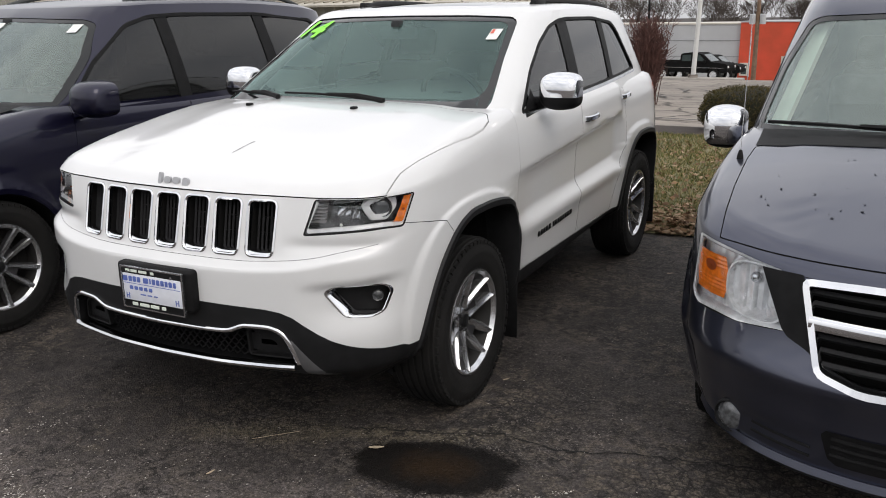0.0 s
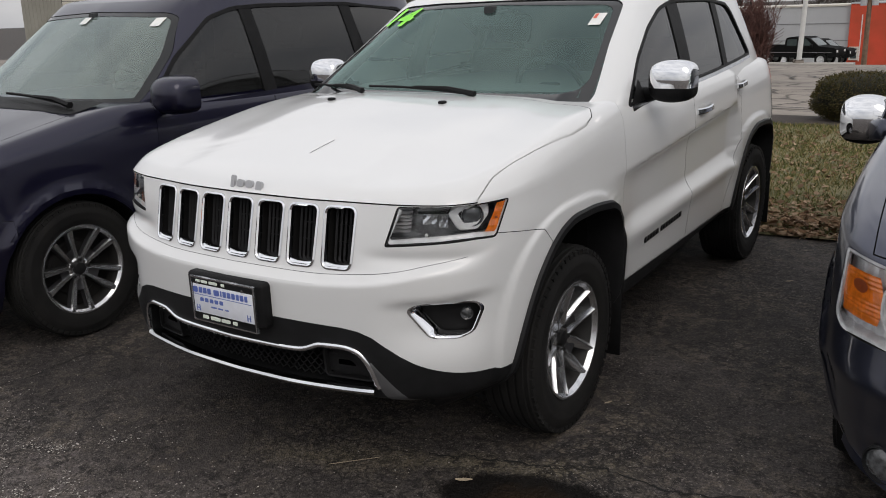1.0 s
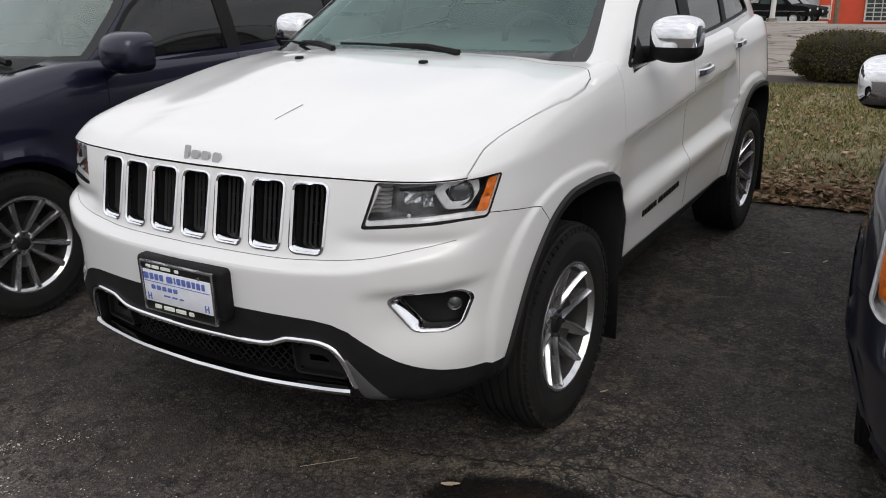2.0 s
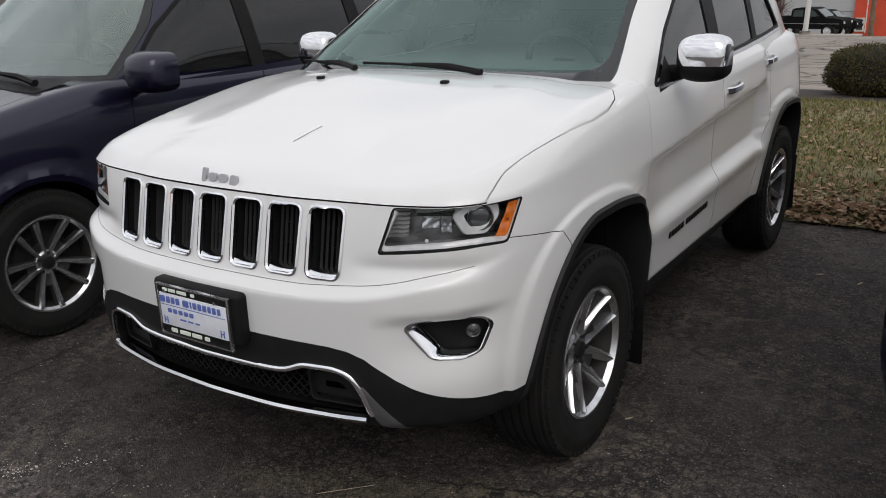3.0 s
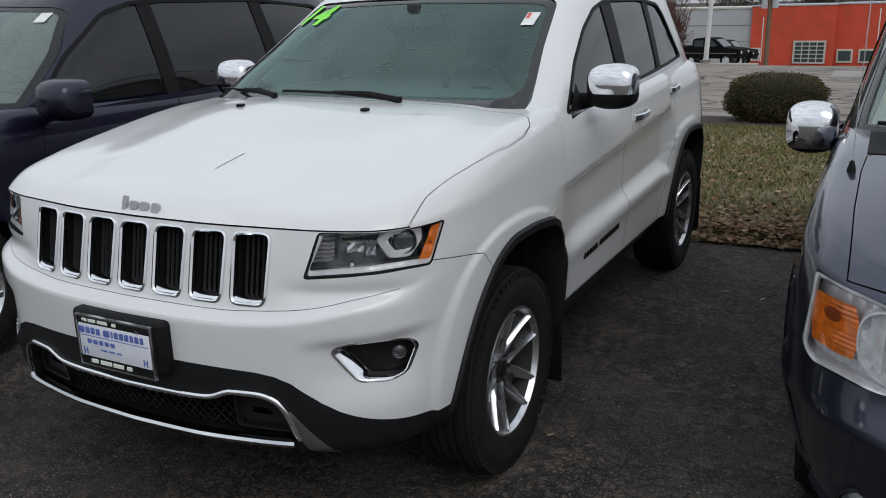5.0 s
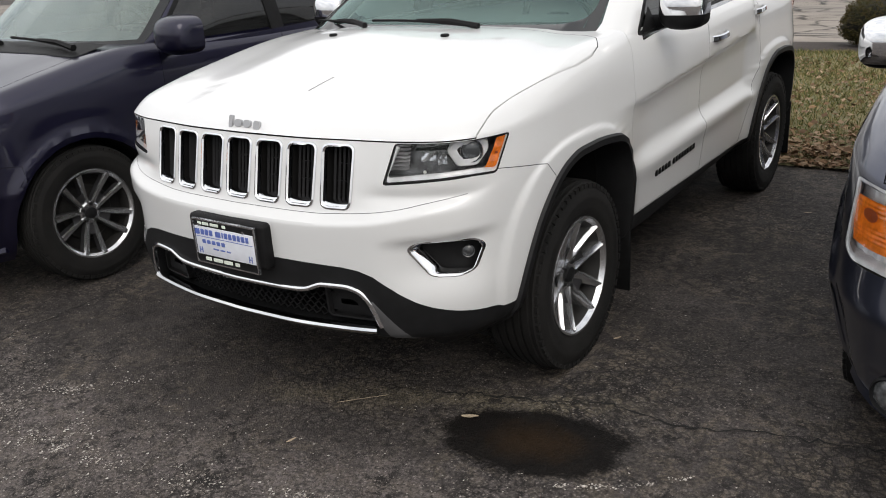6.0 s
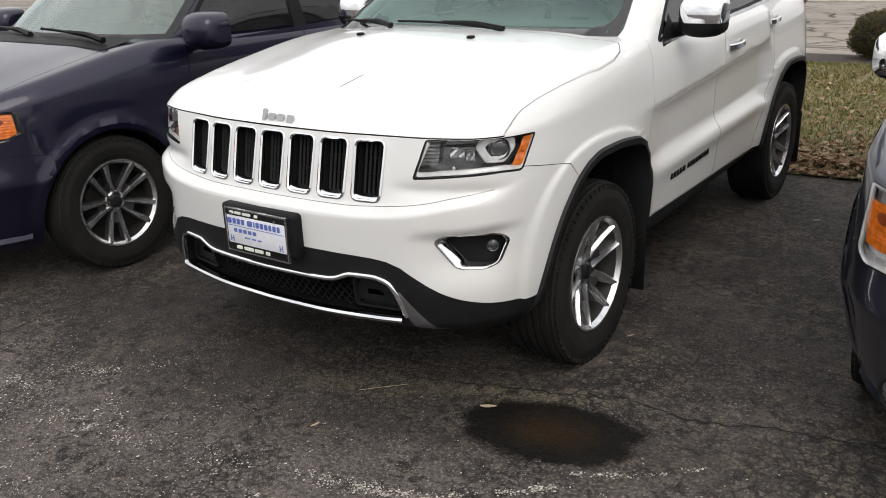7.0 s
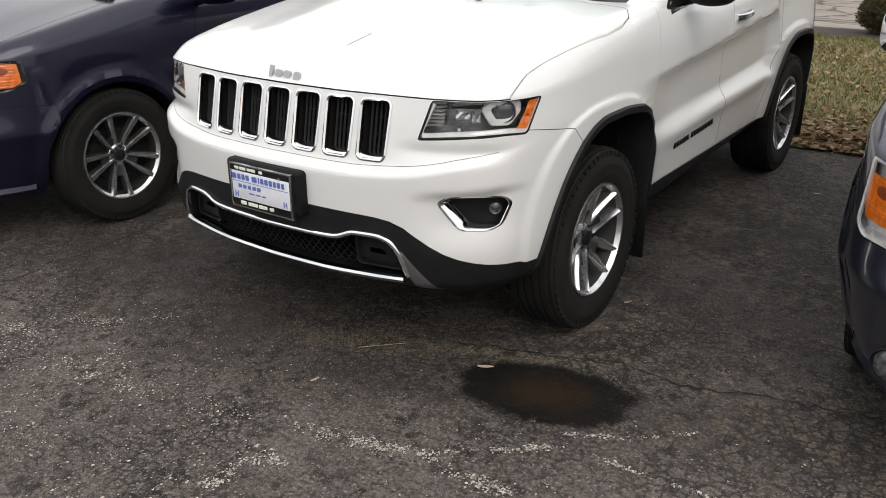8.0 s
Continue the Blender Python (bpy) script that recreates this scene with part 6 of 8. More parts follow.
    if liner is M_PALE:
        for sx in (1, -1):
            bm = bmesh.new()
            rows = []
            for f in np.linspace(0, 1, 8):
                z = 1.22 + 0.50 * f
                k = (z - 1.02) / 0.78
                x = 0.86 - 0.215 * k
                y = 0.38 + 0.84 * k
                rows.append([(sx * (x - 0.085), y + 0.05, z), (sx * (x - 0.07), y - 0.005, z), (sx * x, y + 0.06, z), (sx * x, y + 0.14, z)])
            strip(bm, rows)
            part("pillar_lining", bm, M_PALE, car, "pale pillar lining")
            bm = bmesh.new()
            tube(bm, [(sx * 0.735, 0.98, 1.42), (sx * 0.70, 0.98, 1.45), (sx * 0.665, 1.06, 1.56), (sx * 0.685, 1.10, 1.60)], 0.014, 8)
            part("grab_handle", bm, M_PALE, car, "pale grab handle")
    wiper(car, (0.05, 0.17, 1.245), (-0.78, 0.36, 1.262), cab_tree, fat=1.35)
    wiper(car, (0.72, 0.22, 1.225), (0.08, 0.23, 1.275), cab_tree, fat=1.35)
    bm = bmesh.new()
    strip(bm, [[(x, 0.06 + 0.16 * x * x, on_top(tree, x, 0.06 + 0.16 * x * x).z + 0.003), (x, 0.15 + 0.16 * x * x, on_top(tree, x, 0.15 + 0.16 * x * x).z + 0.006), (x, 0.285 + 0.16 * x * x, 1.246 - 0.03 * x * x)] for x in np.linspace(-0.80, 0.80, 25)])
    part("cowl", bm, M_BLACK, car, "black cowl panel under the wipers")
    for y in (0.0, 3.05):
        for s in (1, -1):
            wheel_parts(car, "wheel", s * track, y, tyre - place[2], s, tyre, 0.215, tyre * 0.636, dict(n=5, gap0=0.018, gap1=0.058, w0=0.015, w1=0.030, x0=0.50, x1=0.88), turn=26)
    return car, tree, cab_tree


# pale film lends this screen reflected brightness as plain colour, besides dust
M_VGLASS = glass("green_tinted_windscreen", (0.84, 0.94, 0.89), gloss=(0.9, 1, 0.98), dust_sheen=0.22, film=(0.46, 0.55, 0.52))
M_REFL = mat("lamp_reflector", (0.86, 0.87, 0.88), rough=0.15, metal=0.25, vary=0.25, scale=30)
van_a, tree_a, cabt_a = minivan((-2.82, -0.345, 0.035), 0, M_NAVY, "navy blue minivan with twin-spoke alloy wheels on asphalt", M_NAVY, 1, M_TRIM, 0.382, 0.865, ((0.935, 0.70, 1.135), (0.26, 0.16, 0.225)), LAMP_A)
van_b, tree_b, cabt_b = minivan((2.845, 0.38, 0), 0, M_SLATE, "slate blue minivan with chrome mirrors parked on asphalt", M_CHROME, -1, M_PALE, 0.350, 0.80, ((0.900, 0.82, 1.072), (0.20, 0.13, 0.215)))
# aerial on the slate van, stickers on the navy van
bm = bmesh.new()
p = on_top(tree_b, -0.838, 0.0)
lathe(bm, [(-0.01, 0.015), (0.010, 0.013), (0.034, 0.007), (0.038, 0.0005)], seg=16)
bm.transform(Matrix.Translation(p) @ pose(0, 0, 0, 0, -90, 0))
aer = part("aerial", bm, M_BLACK, van_b, "thin black aerial with a rubber foot")
bm = bmesh.new()
tube(bm, [p + Vector((0, 0, 0.02)), p + Vector((0.002, 0.02, 0.45)), p + Vector((0.004, 0.04, 0.85))], 0.0018, 6)
part("mast", bm, M_SATIN, aer)
for x0, x1, z0, z1 in ((0.60, 0.655, 1.635, 1.685), (-0.05, 0.02, 1.66, 1.70)):
    bm = bmesh.new()
    rows = []
    for z in (z0, z1):
        rows.append([Vector((x, cabt_a.ray_cast(Vector((x, -1, z)), Vector((0, 1, 0)))[0].y - 0.004, z)) for x in (x0, x1)])
    strip(bm, rows)
    part("screen_sticker", bm, M_PAPER, van_a, "small white paper sticker", 0)

# specks of leaf litter on the slate bonnet
r4 = random.Random(4)
specks = []
for k in range(46):
    x, y = r4.uniform(-0.72, 0.55), r4.uniform(-0.55, 0.0)
    c = on_top(tree_b, x, y, 0.003)
    s, a = r4.uniform(0.004, 0.009), r4.uniform(0, 6.28)
    u, w = Vector((math.cos(a), math.sin(a), 0)) * s, Vector((-math.sin(a), math.cos(a), 0)) * s * 0.5
    specks.append([c - u, c + w, c + u, c - w])
bm = bmesh.new()
for q in specks:
    bm.faces.new([bm.verts.new(p) for p in q])
tagged(part("bud_litter", bm, M_BLACK, van_b, "dark bud scales lying on the bonnet", 0), kind="stuff")
# ---------------------------------------------------------------- ground
LAND = pchip([-400, 3.4, 10, 58, 95, 140, 400, 3000], [0, 0, -0.30, -2.7, -5.3, -6.6, -8.5, -12])


def land(y):
    return float(LAND(min(max(y, -400), 3000)))


def node_mat(name):
    m = bpy.data.materials.new(name)
    m.use_nodes = True
    nt = m.node_tree
    return m, nt, nt.nodes["Principled BSDF"]


def noise_node(nt, co, scale, detail=6.0, rough=0.6, dist=0.0):
    n = nt.nodes.new("ShaderNodeTexNoise")
    n.inputs["Scale"].default_value, n.inputs["Detail"].default_value = scale, detail
    n.inputs["Roughness"].default_value, n.inputs["Distortion"].default_value = rough, dist
    nt.links.new(co, n.inputs["Vector"])
    return n.outputs[0]


def ramp(nt, fac, a, b, ca, cb):
    r = nt.nodes.new("ShaderNodeValToRGB")
    r.color_ramp.elements[0].position, r.color_ramp.elements[1].position = a, b
    r.color_ramp.elements[0].color, r.color_ramp.elements[1].color = (*ca, 1), (*cb, 1)
    nt.links.new(fac, r.inputs[0])
    return r.outputs[0]


def mix(nt, fac, a, b, mode="MIX"):
    x = nt.nodes.new("ShaderNodeMixRGB")
    x.blend_type = mode
    if isinstance(fac, float):
        x.inputs[0].default_value = fac
    else:
        nt.links.new(fac, x.inputs[0])
    for i, v in ((1, a), (2, b)):
        if isinstance(v, tuple):
            x.inputs[i].default_value = (*v, 1)
        else:
            nt.links.new(v, x.inputs[i])
    return x.outputs[0]


def asphalt_material():
    m, nt, b = node_mat("worn_asphalt")
    co = nt.nodes.new("ShaderNodeTexCoord").outputs["Object"]

    def math_node(op, a, c=None, clamp=False):
        n = nt.nodes.new("ShaderNodeMath")
        n.operation, n.use_clamp = op, clamp
        for k, v in ((0, a), (1, c)):
            if v is None:
                continue
            if isinstance(v, (int, float)):
                n.inputs[k].default_value = v
            else:
                nt.links.new(v, n.inputs[k])
        return n.outputs[0]

    def black_white(fac, a, c, lo=0.0, hi=1.0):
        return ramp(nt, fac, a, c, (lo, lo, lo), (hi, hi, hi))

    def both(a, c):
        return mix(nt, 1.0, a, c, "MULTIPLY")
    xyz = nt.nodes.new("ShaderNodeSeparateXYZ")
    nt.links.new(co, xyz.inputs[0])
    X, Y = xyz.outputs["X"], xyz.outputs["Y"]
    big = noise_node(nt, co, 0.9, 5, 0.6, 0.4)
    mid = noise_node(nt, co, 5.0, 8, 0.7, 0.6)
    blotch = noise_node(nt, co, 2.3, 9, 0.75, 1.2)
    fine = noise_node(nt, co, 70.0, 5, 0.75)
    # the aisle is worn to pale stone; the ground is darker towards the parking bays
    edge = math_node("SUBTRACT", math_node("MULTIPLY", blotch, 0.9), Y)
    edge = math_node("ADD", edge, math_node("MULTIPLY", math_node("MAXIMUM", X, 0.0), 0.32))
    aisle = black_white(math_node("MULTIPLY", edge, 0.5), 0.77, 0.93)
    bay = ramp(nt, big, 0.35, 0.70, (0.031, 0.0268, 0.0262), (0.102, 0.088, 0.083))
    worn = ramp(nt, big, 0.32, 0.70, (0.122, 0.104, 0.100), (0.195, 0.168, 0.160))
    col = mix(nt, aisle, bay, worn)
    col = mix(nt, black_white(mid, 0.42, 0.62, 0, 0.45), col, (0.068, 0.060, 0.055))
    # sandy brown film left in broad, ragged patches
    crust = black_white(noise_node(nt, co, 11.0, 10, 0.72, 0.8), 0.46, 0.55)
    moss = black_white(noise_node(nt, co, 1.5, 6, 0.65, 0.8), 0.42, 0.62, 0.14, 0.95)
    moss = mix(nt, aisle, moss, (0.35, 0.35, 0.35))
    col = mix(nt, both(crust, moss), col, (0.150, 0.125, 0.098))
    # a drift of sand along the front of the bay
    line = math_node("SUBTRACT", Y, math_node("MULTIPLY", X, 0.42))
    drift = math_node("ABSOLUTE", math_node("ADD", line, 0.815))
    drift = math_node("ADD", math_node("MULTIPLY", drift, 3.2), math_node("MULTIPLY", noise_node(nt, co, 6.0, 8, 0.7, 0.5), 1.3))
    drift = black_white(drift, 0.74, 1.0, 0.75, 0.0)
    inside = black_white(math_node("ABSOLUTE", math_node("SUBTRACT", X, 0.62)), 0.45, 0.80, 1.0, 0.0)
    col = mix(nt, both(drift, inside), col, (0.170, 0.145, 0.100))
    # black chips where the seal coat is left
    chips = black_white(noise_node(nt, co, 19.0, 9, 0.75, 0.6), 0.48, 0.55)
    dark = black_white(blotch, 0.42, 0.58, 0.10, 0.95)
    col = mix(nt, both(chips, dark), col, (0.013, 0.0115, 0.011))
    # crazing of the old surface, in patches
    cell = nt.nodes.new("ShaderNodeTexVoronoi")
    cell.feature = "DISTANCE_TO_EDGE"
    cell.inputs["Scale"].default_value = 22
    wob = nt.nodes.new("ShaderNodeVectorMath")
    wob.operation = "MULTIPLY_ADD"
    wn2 = nt.nodes.new("ShaderNodeTexNoise")
    wn2.inputs["Scale"].default_value = 14
    wn2.inputs["Detail"].default_value = 6
    nt.links.new(co, wn2.inputs["Vector"])
    nt.links.new(wn2.outputs["Color"], wob.inputs[0])
    wob.inputs[1].default_value = (0.07, 0.07, 0.07)
    nt.links.new(co, wob.inputs[2])
    nt.links.new(wob.outputs[0], cell.inputs["Vector"])
    lines = black_white(cell.outputs["Distance"], 0.03, 0.16, 1.0, 0.0)
    where = black_white(noise_node(nt, co, 1.3, 6, 0.7, 0.6), 0.44, 0.58, 0.0, 0.85)
    col = mix(nt, both(lines, where), col, (0.012, 0.0105, 0.010))
    # stones in the surface, in two sizes, pale where the binder has gone
    patch = black_white(noise_node(nt, co, 1.1, 4), 0.40, 0.62, 0.22, 0.75)
    patch = mix(nt, aisle, patch, (0.95, 0.95, 0.95))
    heights = []
    for scale, lo, hi, tint in ((75, 0.62, 0.90, (0.25, 0.22, 0.20)), (150, 0.58, 0.92, (0.21, 0.188, 0.172))):
        v = nt.nodes.new("ShaderNodeTexVoronoi")
        v.inputs["Scale"].default_value = scale
        nt.links.new(co, v.inputs["Vector"])
        sep = nt.nodes.new("ShaderNodeSeparateColor")
        nt.links.new(v.outputs["Color"], sep.inputs[0])
        stone = both(black_white(sep.outputs[0], lo, hi), black_white(v.outputs["Distance"], 0.28, 0.45, 1.0, 0.0))
        col = mix(nt, both(stone, patch), col, tint)
        heights.append(v.outputs["Distance"])
    col = mix(nt, black_white(fine, 0.36, 0.58, 0.85, 0.0), col, (0.015, 0.0135, 0.0125))
    # a wet, oily patch with a feathered edge and a rusty middle
    ca, sa = math.cos(0.27), math.sin(0.27)
    dx, dy = math_node("SUBTRACT", X, 1.075), math_node("SUBTRACT", Y, -0.640)
    u = math_node("DIVIDE", math_node("ADD", math_node("MULTIPLY", dx, ca), math_node("MULTIPLY", dy, sa)), 0.335)
    w = math_node("DIVIDE", math_node("SUBTRACT", math_node("MULTIPLY", dy, ca), math_node("MULTIPLY", dx, sa)), 0.205)
    far = math_node("SQRT", math_node("ADD", math_node("POWER", math_node("ABSOLUTE", u), 2.4), math_node("POWER", math_node("ABSOLUTE", w), 2.4)))
    far = math_node("ADD", far, math_node("MULTIPLY", math_node("SUBTRACT", noise_node(nt, co, 6.0, 9, 0.75, 0.8), 0.5), 1.25))
    far = math_node("ADD", far, math_node("MULTIPLY", math_node("SUBTRACT", fine, 0.5), 0.55))
    wet = black_white(math_node("MULTIPLY", far, 0.5), 0.43, 0.56, 0.94, 0.0)
    rust = black_white(math_node("MULTIPLY", far, 0.5), 0.06, 0.32, 1.0, 0.0)
    oil = mix(nt, rust, (0.0060, 0.0052, 0.0048), (0.020, 0.0115, 0.0055))
    col = mix(nt, wet, col, oil)
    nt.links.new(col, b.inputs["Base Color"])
    rr = nt.nodes.new("ShaderNodeMapRange")
    rr.inputs["To Min"].default_value, rr.inputs["To Max"].default_value = 0.60, 0.95
    nt.links.new(mid, rr.inputs[0])
    gloss = mix(nt, wet, rr.outputs[0], (0.58, 0.58, 0.58))
    nt.links.new(gloss, b.inputs["Roughness"])
    nt.links.new(mix(nt, wet, (0.22, 0.22, 0.22), (0.07, 0.07, 0.07)), b.inputs["Specular IOR Level"])
    bp = nt.nodes.new("ShaderNodeBump")
    bp.inputs["Strength"].default_value, bp.inputs["Distance"].default_value = 1.0, 0.010
    nt.links.new(mix(nt, 0.4, mix(nt, 0.5, fine, heights[0]), heights[1]), bp.inputs["Height"])
    nt.links.new(bp.outputs[0], b.inputs["Normal"])
    return m


M_ASPHALT = asphalt_material()
xs = np.r_[-2500, -600, -200, np.linspace(-60, 60, 25), 200, 600, 2500]
ys = np.r_[-2500, -600, -150, -40, -12, -4, 0, 3.4, np.linspace(4, 10, 7), np.linspace(14, 58, 12), np.linspace(65, 140, 14), 200, 400, 1000, 3000]
bm = bmesh.new()
strip(bm, [[(x, y, land(y)) for x in xs] for y in ys])
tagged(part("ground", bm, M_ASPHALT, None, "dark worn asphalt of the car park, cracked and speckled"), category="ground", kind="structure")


def sheet(name, x0, x1, y0, y1, lift, material, label, nx=30, ny=12, wobble=0.0, kind="structure", category="ground"):
    bm = bmesh.new()
    rows = []
    for j, y in enumerate(np.linspace(y0, y1, ny)):
        row = []
        for i, x in enumerate(np.linspace(x0, x1, nx)):
            w = wobble * noise.noise(Vector((x * 1.3, y, 2))) if j in (0, ny - 1) else 0
            e = -0.03 if j in (0, ny - 1) else 0
            row.append((x, y + w, land(y) + lift + e + 0.02 * noise.noise(Vector((x * 0.7, y * 0.7, 0)))))
        rows.append(row)
    strip(bm, rows)
    return tagged(part(name, bm, material, None, label), category=category, kind=kind)


def soil_mat(name, a, b2, c, scale):
    m, nt, b = node_mat(name)
    co = nt.nodes.new("ShaderNodeTexCoord").outputs["Object"]
    col = ramp(nt, noise_node(nt, co, scale, 8, 0.7), 0.35, 0.65, a, b2)
    col = mix(nt, ramp(nt, noise_node(nt, co, scale * 0.12, 5), 0.45, 0.65, (0, 0, 0), (0.8, 0.8, 0.8)), col, c)
    nt.links.new(col, b.inputs["Base Color"])
    b.inputs["Roughness"].default_value = 0.95
    bp = nt.nodes.new("ShaderNodeBump")
    bp.inputs["Strength"].default_value = 0.8
    nt.links.new(noise_node(nt, co, scale * 4, 5), bp.inputs["Height"])
    nt.links.new(bp.outputs[0], b.inputs["Normal"])
    return m


M_TURF = soil_mat("winter_turf", (0.050, 0.052, 0.018), (0.135, 0.118, 0.052), (0.20, 0.165, 0.082), 18)
M_MULCH = soil_mat("dark_mulch", (0.020, 0.014, 0.011), (0.045, 0.032, 0.025), (0.030, 0.021, 0.016), 30)
M_LOT = soil_mat("pale_worn_paving", (0.20, 0.175, 0.15), (0.29, 0.255, 0.22), (0.15, 0.135, 0.12), 1.2)
nt = M_LOT.node_tree
b_lot = nt.nodes["Principled BSDF"]
old = b_lot.inputs["Base Color"].links[0].from_socket
co = nt.nodes.new("ShaderNodeTexCoord").outputs["Object"]
cell = nt.nodes.new("ShaderNodeTexVoronoi")
cell.feature = "DISTANCE_TO_EDGE"
cell.inputs["Scale"].default_value = 0.42
wob = nt.nodes.new("ShaderNodeVectorMath")
wob.operation = "MULTIPLY_ADD"
wn2 = nt.nodes.new("ShaderNodeTexNoise")
wn2.inputs["Scale"].default_value = 0.9
wn2.inputs["Detail"].default_value = 6
nt.links.new(co, wn2.inputs["Vector"])
nt.links.new(wn2.outputs["Color"], wob.inputs[0])
wob.inputs[1].default_value = (1.6, 1.6, 0)
nt.links.new(co, wob.inputs[2])
nt.links.new(wob.outputs[0], cell.inputs["Vector"])
lines = ramp(nt, cell.outputs["Distance"], 0.010, 0.045, (0.85, 0.85, 0.85), (0, 0, 0))
nt.links.new(mix(nt, lines, old, (0.045, 0.038, 0.033)), b_lot.inputs["Base Color"])
sheet("lawn", -40, 40, 3.42, 12.3, 0.035, M_TURF, "winter grass strip, yellow and green", 90, 24, 0.10)
sheet("mulch_bed", -40, 40, 12.2, 14.3, 0.055, M_MULCH, "bed of dark brown mulch", 60, 6, 0.06)
sheet("far_lot", -120, 120, 14.25, 150, 0.03, M_LOT, "pale cracked paving of the neighbouring car park", 30, 60)


def scatter_mesh(name, polys, material, label, category):
    """Many small flat pieces joined into one."""
    verts, faces = [], []
    for p in polys:
        faces.append(tuple(range(len(verts), len(verts) + len(p))))
        verts.extend(p)
    me = bpy.data.meshes.new(name)
    me.from_pydata(verts, [], faces)
    me.update()
    ob = new(name, me)
    me.materials.append(material)
    return tagged(ob, label, category, kind="stuff")


def island_mat(name, colours, rough=0.9):
    """One of several colours for each loose piece."""
    m, nt, b = node_mat(name)
    g = nt.nodes.new("ShaderNodeNewGeometry")
    r = nt.nodes.new("ShaderNodeValToRGB")
    r.color_ramp.interpolation = "LINEAR"
    el = r.color_ramp.elements
    while len(el) < len(colours):
        el.new(0.5)
    for i, c in enumerate(colours):
        el[i].position = i / (len(colours) - 1)
        el[i].color = (*c, 1)
    nt.links.new(g.outputs["Random Per Island"], r.inputs[0])
    nt.links.new(r.outputs[0], b.inputs["Base Color"])
    b.inputs["Roughness"].default_value = rough
    b.inputs["Specular IOR Level"].default_value = 0.2
    return m


rng = random.Random(7)
# grass blades, thicker near the camera
blades = []
for k in range(64000):
    y = 3.5 + 8.8 * rng.random() ** 1.5
    x = rng.uniform(-1.5, 5.5) + (y - 3.5) * rng.uniform(-0.30, 0.15)
    if noise.noise(Vector((x * 1.1, y * 1.1, 5))) < -0.38 and rng.random() < 0.6:
        continue
    if y < 4.3 and rng.random() < 0.75 - (y - 3.5) * 0.6:
        continue
    z = land(y) + 0.03
    h, w, a = rng.uniform(0.025, 0.075), rng.uniform(0.003, 0.006) * (1 + (y - 3.5) * 0.12), rng.uniform(0, 6.28)
    lx, ly = rng.uniform(-0.05, 0.05), rng.uniform(-0.05, 0.05)
    dx, dy = w * math.cos(a), w * math.sin(a)
    blades.append([(x - dx, y - dy, z), (x + dx, y + dy, z), (x + lx, y + ly, z + h)])
M_BLADE = island_mat("grass_blades", [(0.050, 0.072, 0.020), (0.085, 0.105, 0.030), (0.17, 0.145, 0.060), (0.30, 0.24, 0.12), (0.070, 0.085, 0.026)])
scatter_mesh("grass", blades, M_BLADE, "short winter grass, tan and green", "grass")
# fallen leaves: thick along the edge of the asphalt, thinner on the grass
leaves = []
for k in range(9500):
    if rng.random() < 0.58:
        y = 3.42 + abs(rng.gauss(0, 0.42))
        x = rng.uniform(-1.5, 5.0)
    else:
        y = 3.5 + 7.5 * rng.random() ** 1.4
        x = rng.uniform(-2.5, 5.0)
    z = land(y) + (0.045 if y > 3.55 else 0.012) + rng.uniform(0, 0.035)
    s, a = rng.uniform(0.018, 0.042), rng.uniform(0, 6.28)
    c, d = math.cos(a) * s, math.sin(a) * s
    t1, t2 = rng.uniform(-0.02, 0.025), rng.uniform(-0.02, 0.025)
    leaves.append([(x - c, y - d, z), (x - d * 0.5, y + c * 0.5, z + t1), (x + c, y + d, z + 0.006), (x + d * 0.5, y - c * 0.5, z + t2)])
M_LEAF = island_mat("dead_leaves", [(0.08, 0.045, 0.025), (0.20, 0.12, 0.07), (0.38, 0.28, 0.19), (0.13, 0.08, 0.05), (0.26, 0.16, 0.09)])
scatter_mesh("fallen_leaves", leaves, M_LEAF, "dry brown leaves along the edge of the lawn", "leaves")
# single leaves and twigs on the asphalt
for i, (x, y, s, a) in enumerate(((1.012, 0.245, 0.017, 0.7), (0.796, -0.620, 0.033, 0.33), (1.55, 2.3, 0.02, 1.0), (1.33, 2.36, 0.02, 0.2), (0.31, -1.08, 0.018, 1.1))):
    bm = bmesh.new()
    rows = []
    for f in np.linspace(0, 1, 6):
        w = s * 0.32 * math.sin(math.pi * min(max(f, 0.04), 0.96)) ** 0.7
        rows.append([(s * (f - 0.5) * 2, -w, 0.006 + 0.008 * f * f), (s * (f - 0.5) * 2, 0, 0.004 + 0.006 * f), (s * (f - 0.5) * 2, w, 0.008 + 0.006 * f * f)])
    strip(bm, rows)
    bm.transform(pose(x, y, 0, 0, 0, math.degrees(a)))
    tagged(part("leaf", bm, M_DRYLEAF if i else mat("dry_leaf", (0.42, 0.34, 0.24), 0.85, vary=0.3, scale=60), None, "pale dry leaf lying on the asphalt"), category="leaf", group="leaves on the asphalt")
    M_DRYLEAF = bpy.data.materials["dry_leaf"]
bm = bmesh.new()
tube(bm, [(0.272, -0.785, 0.004), (0.34, -0.72, 0.006), (0.415, -0.640, 0.004)], 0.0013, 5)
tagged(part("straw", bm, M_DRYLEAF, None, "pale straw lying on the asphalt"), category="straw")


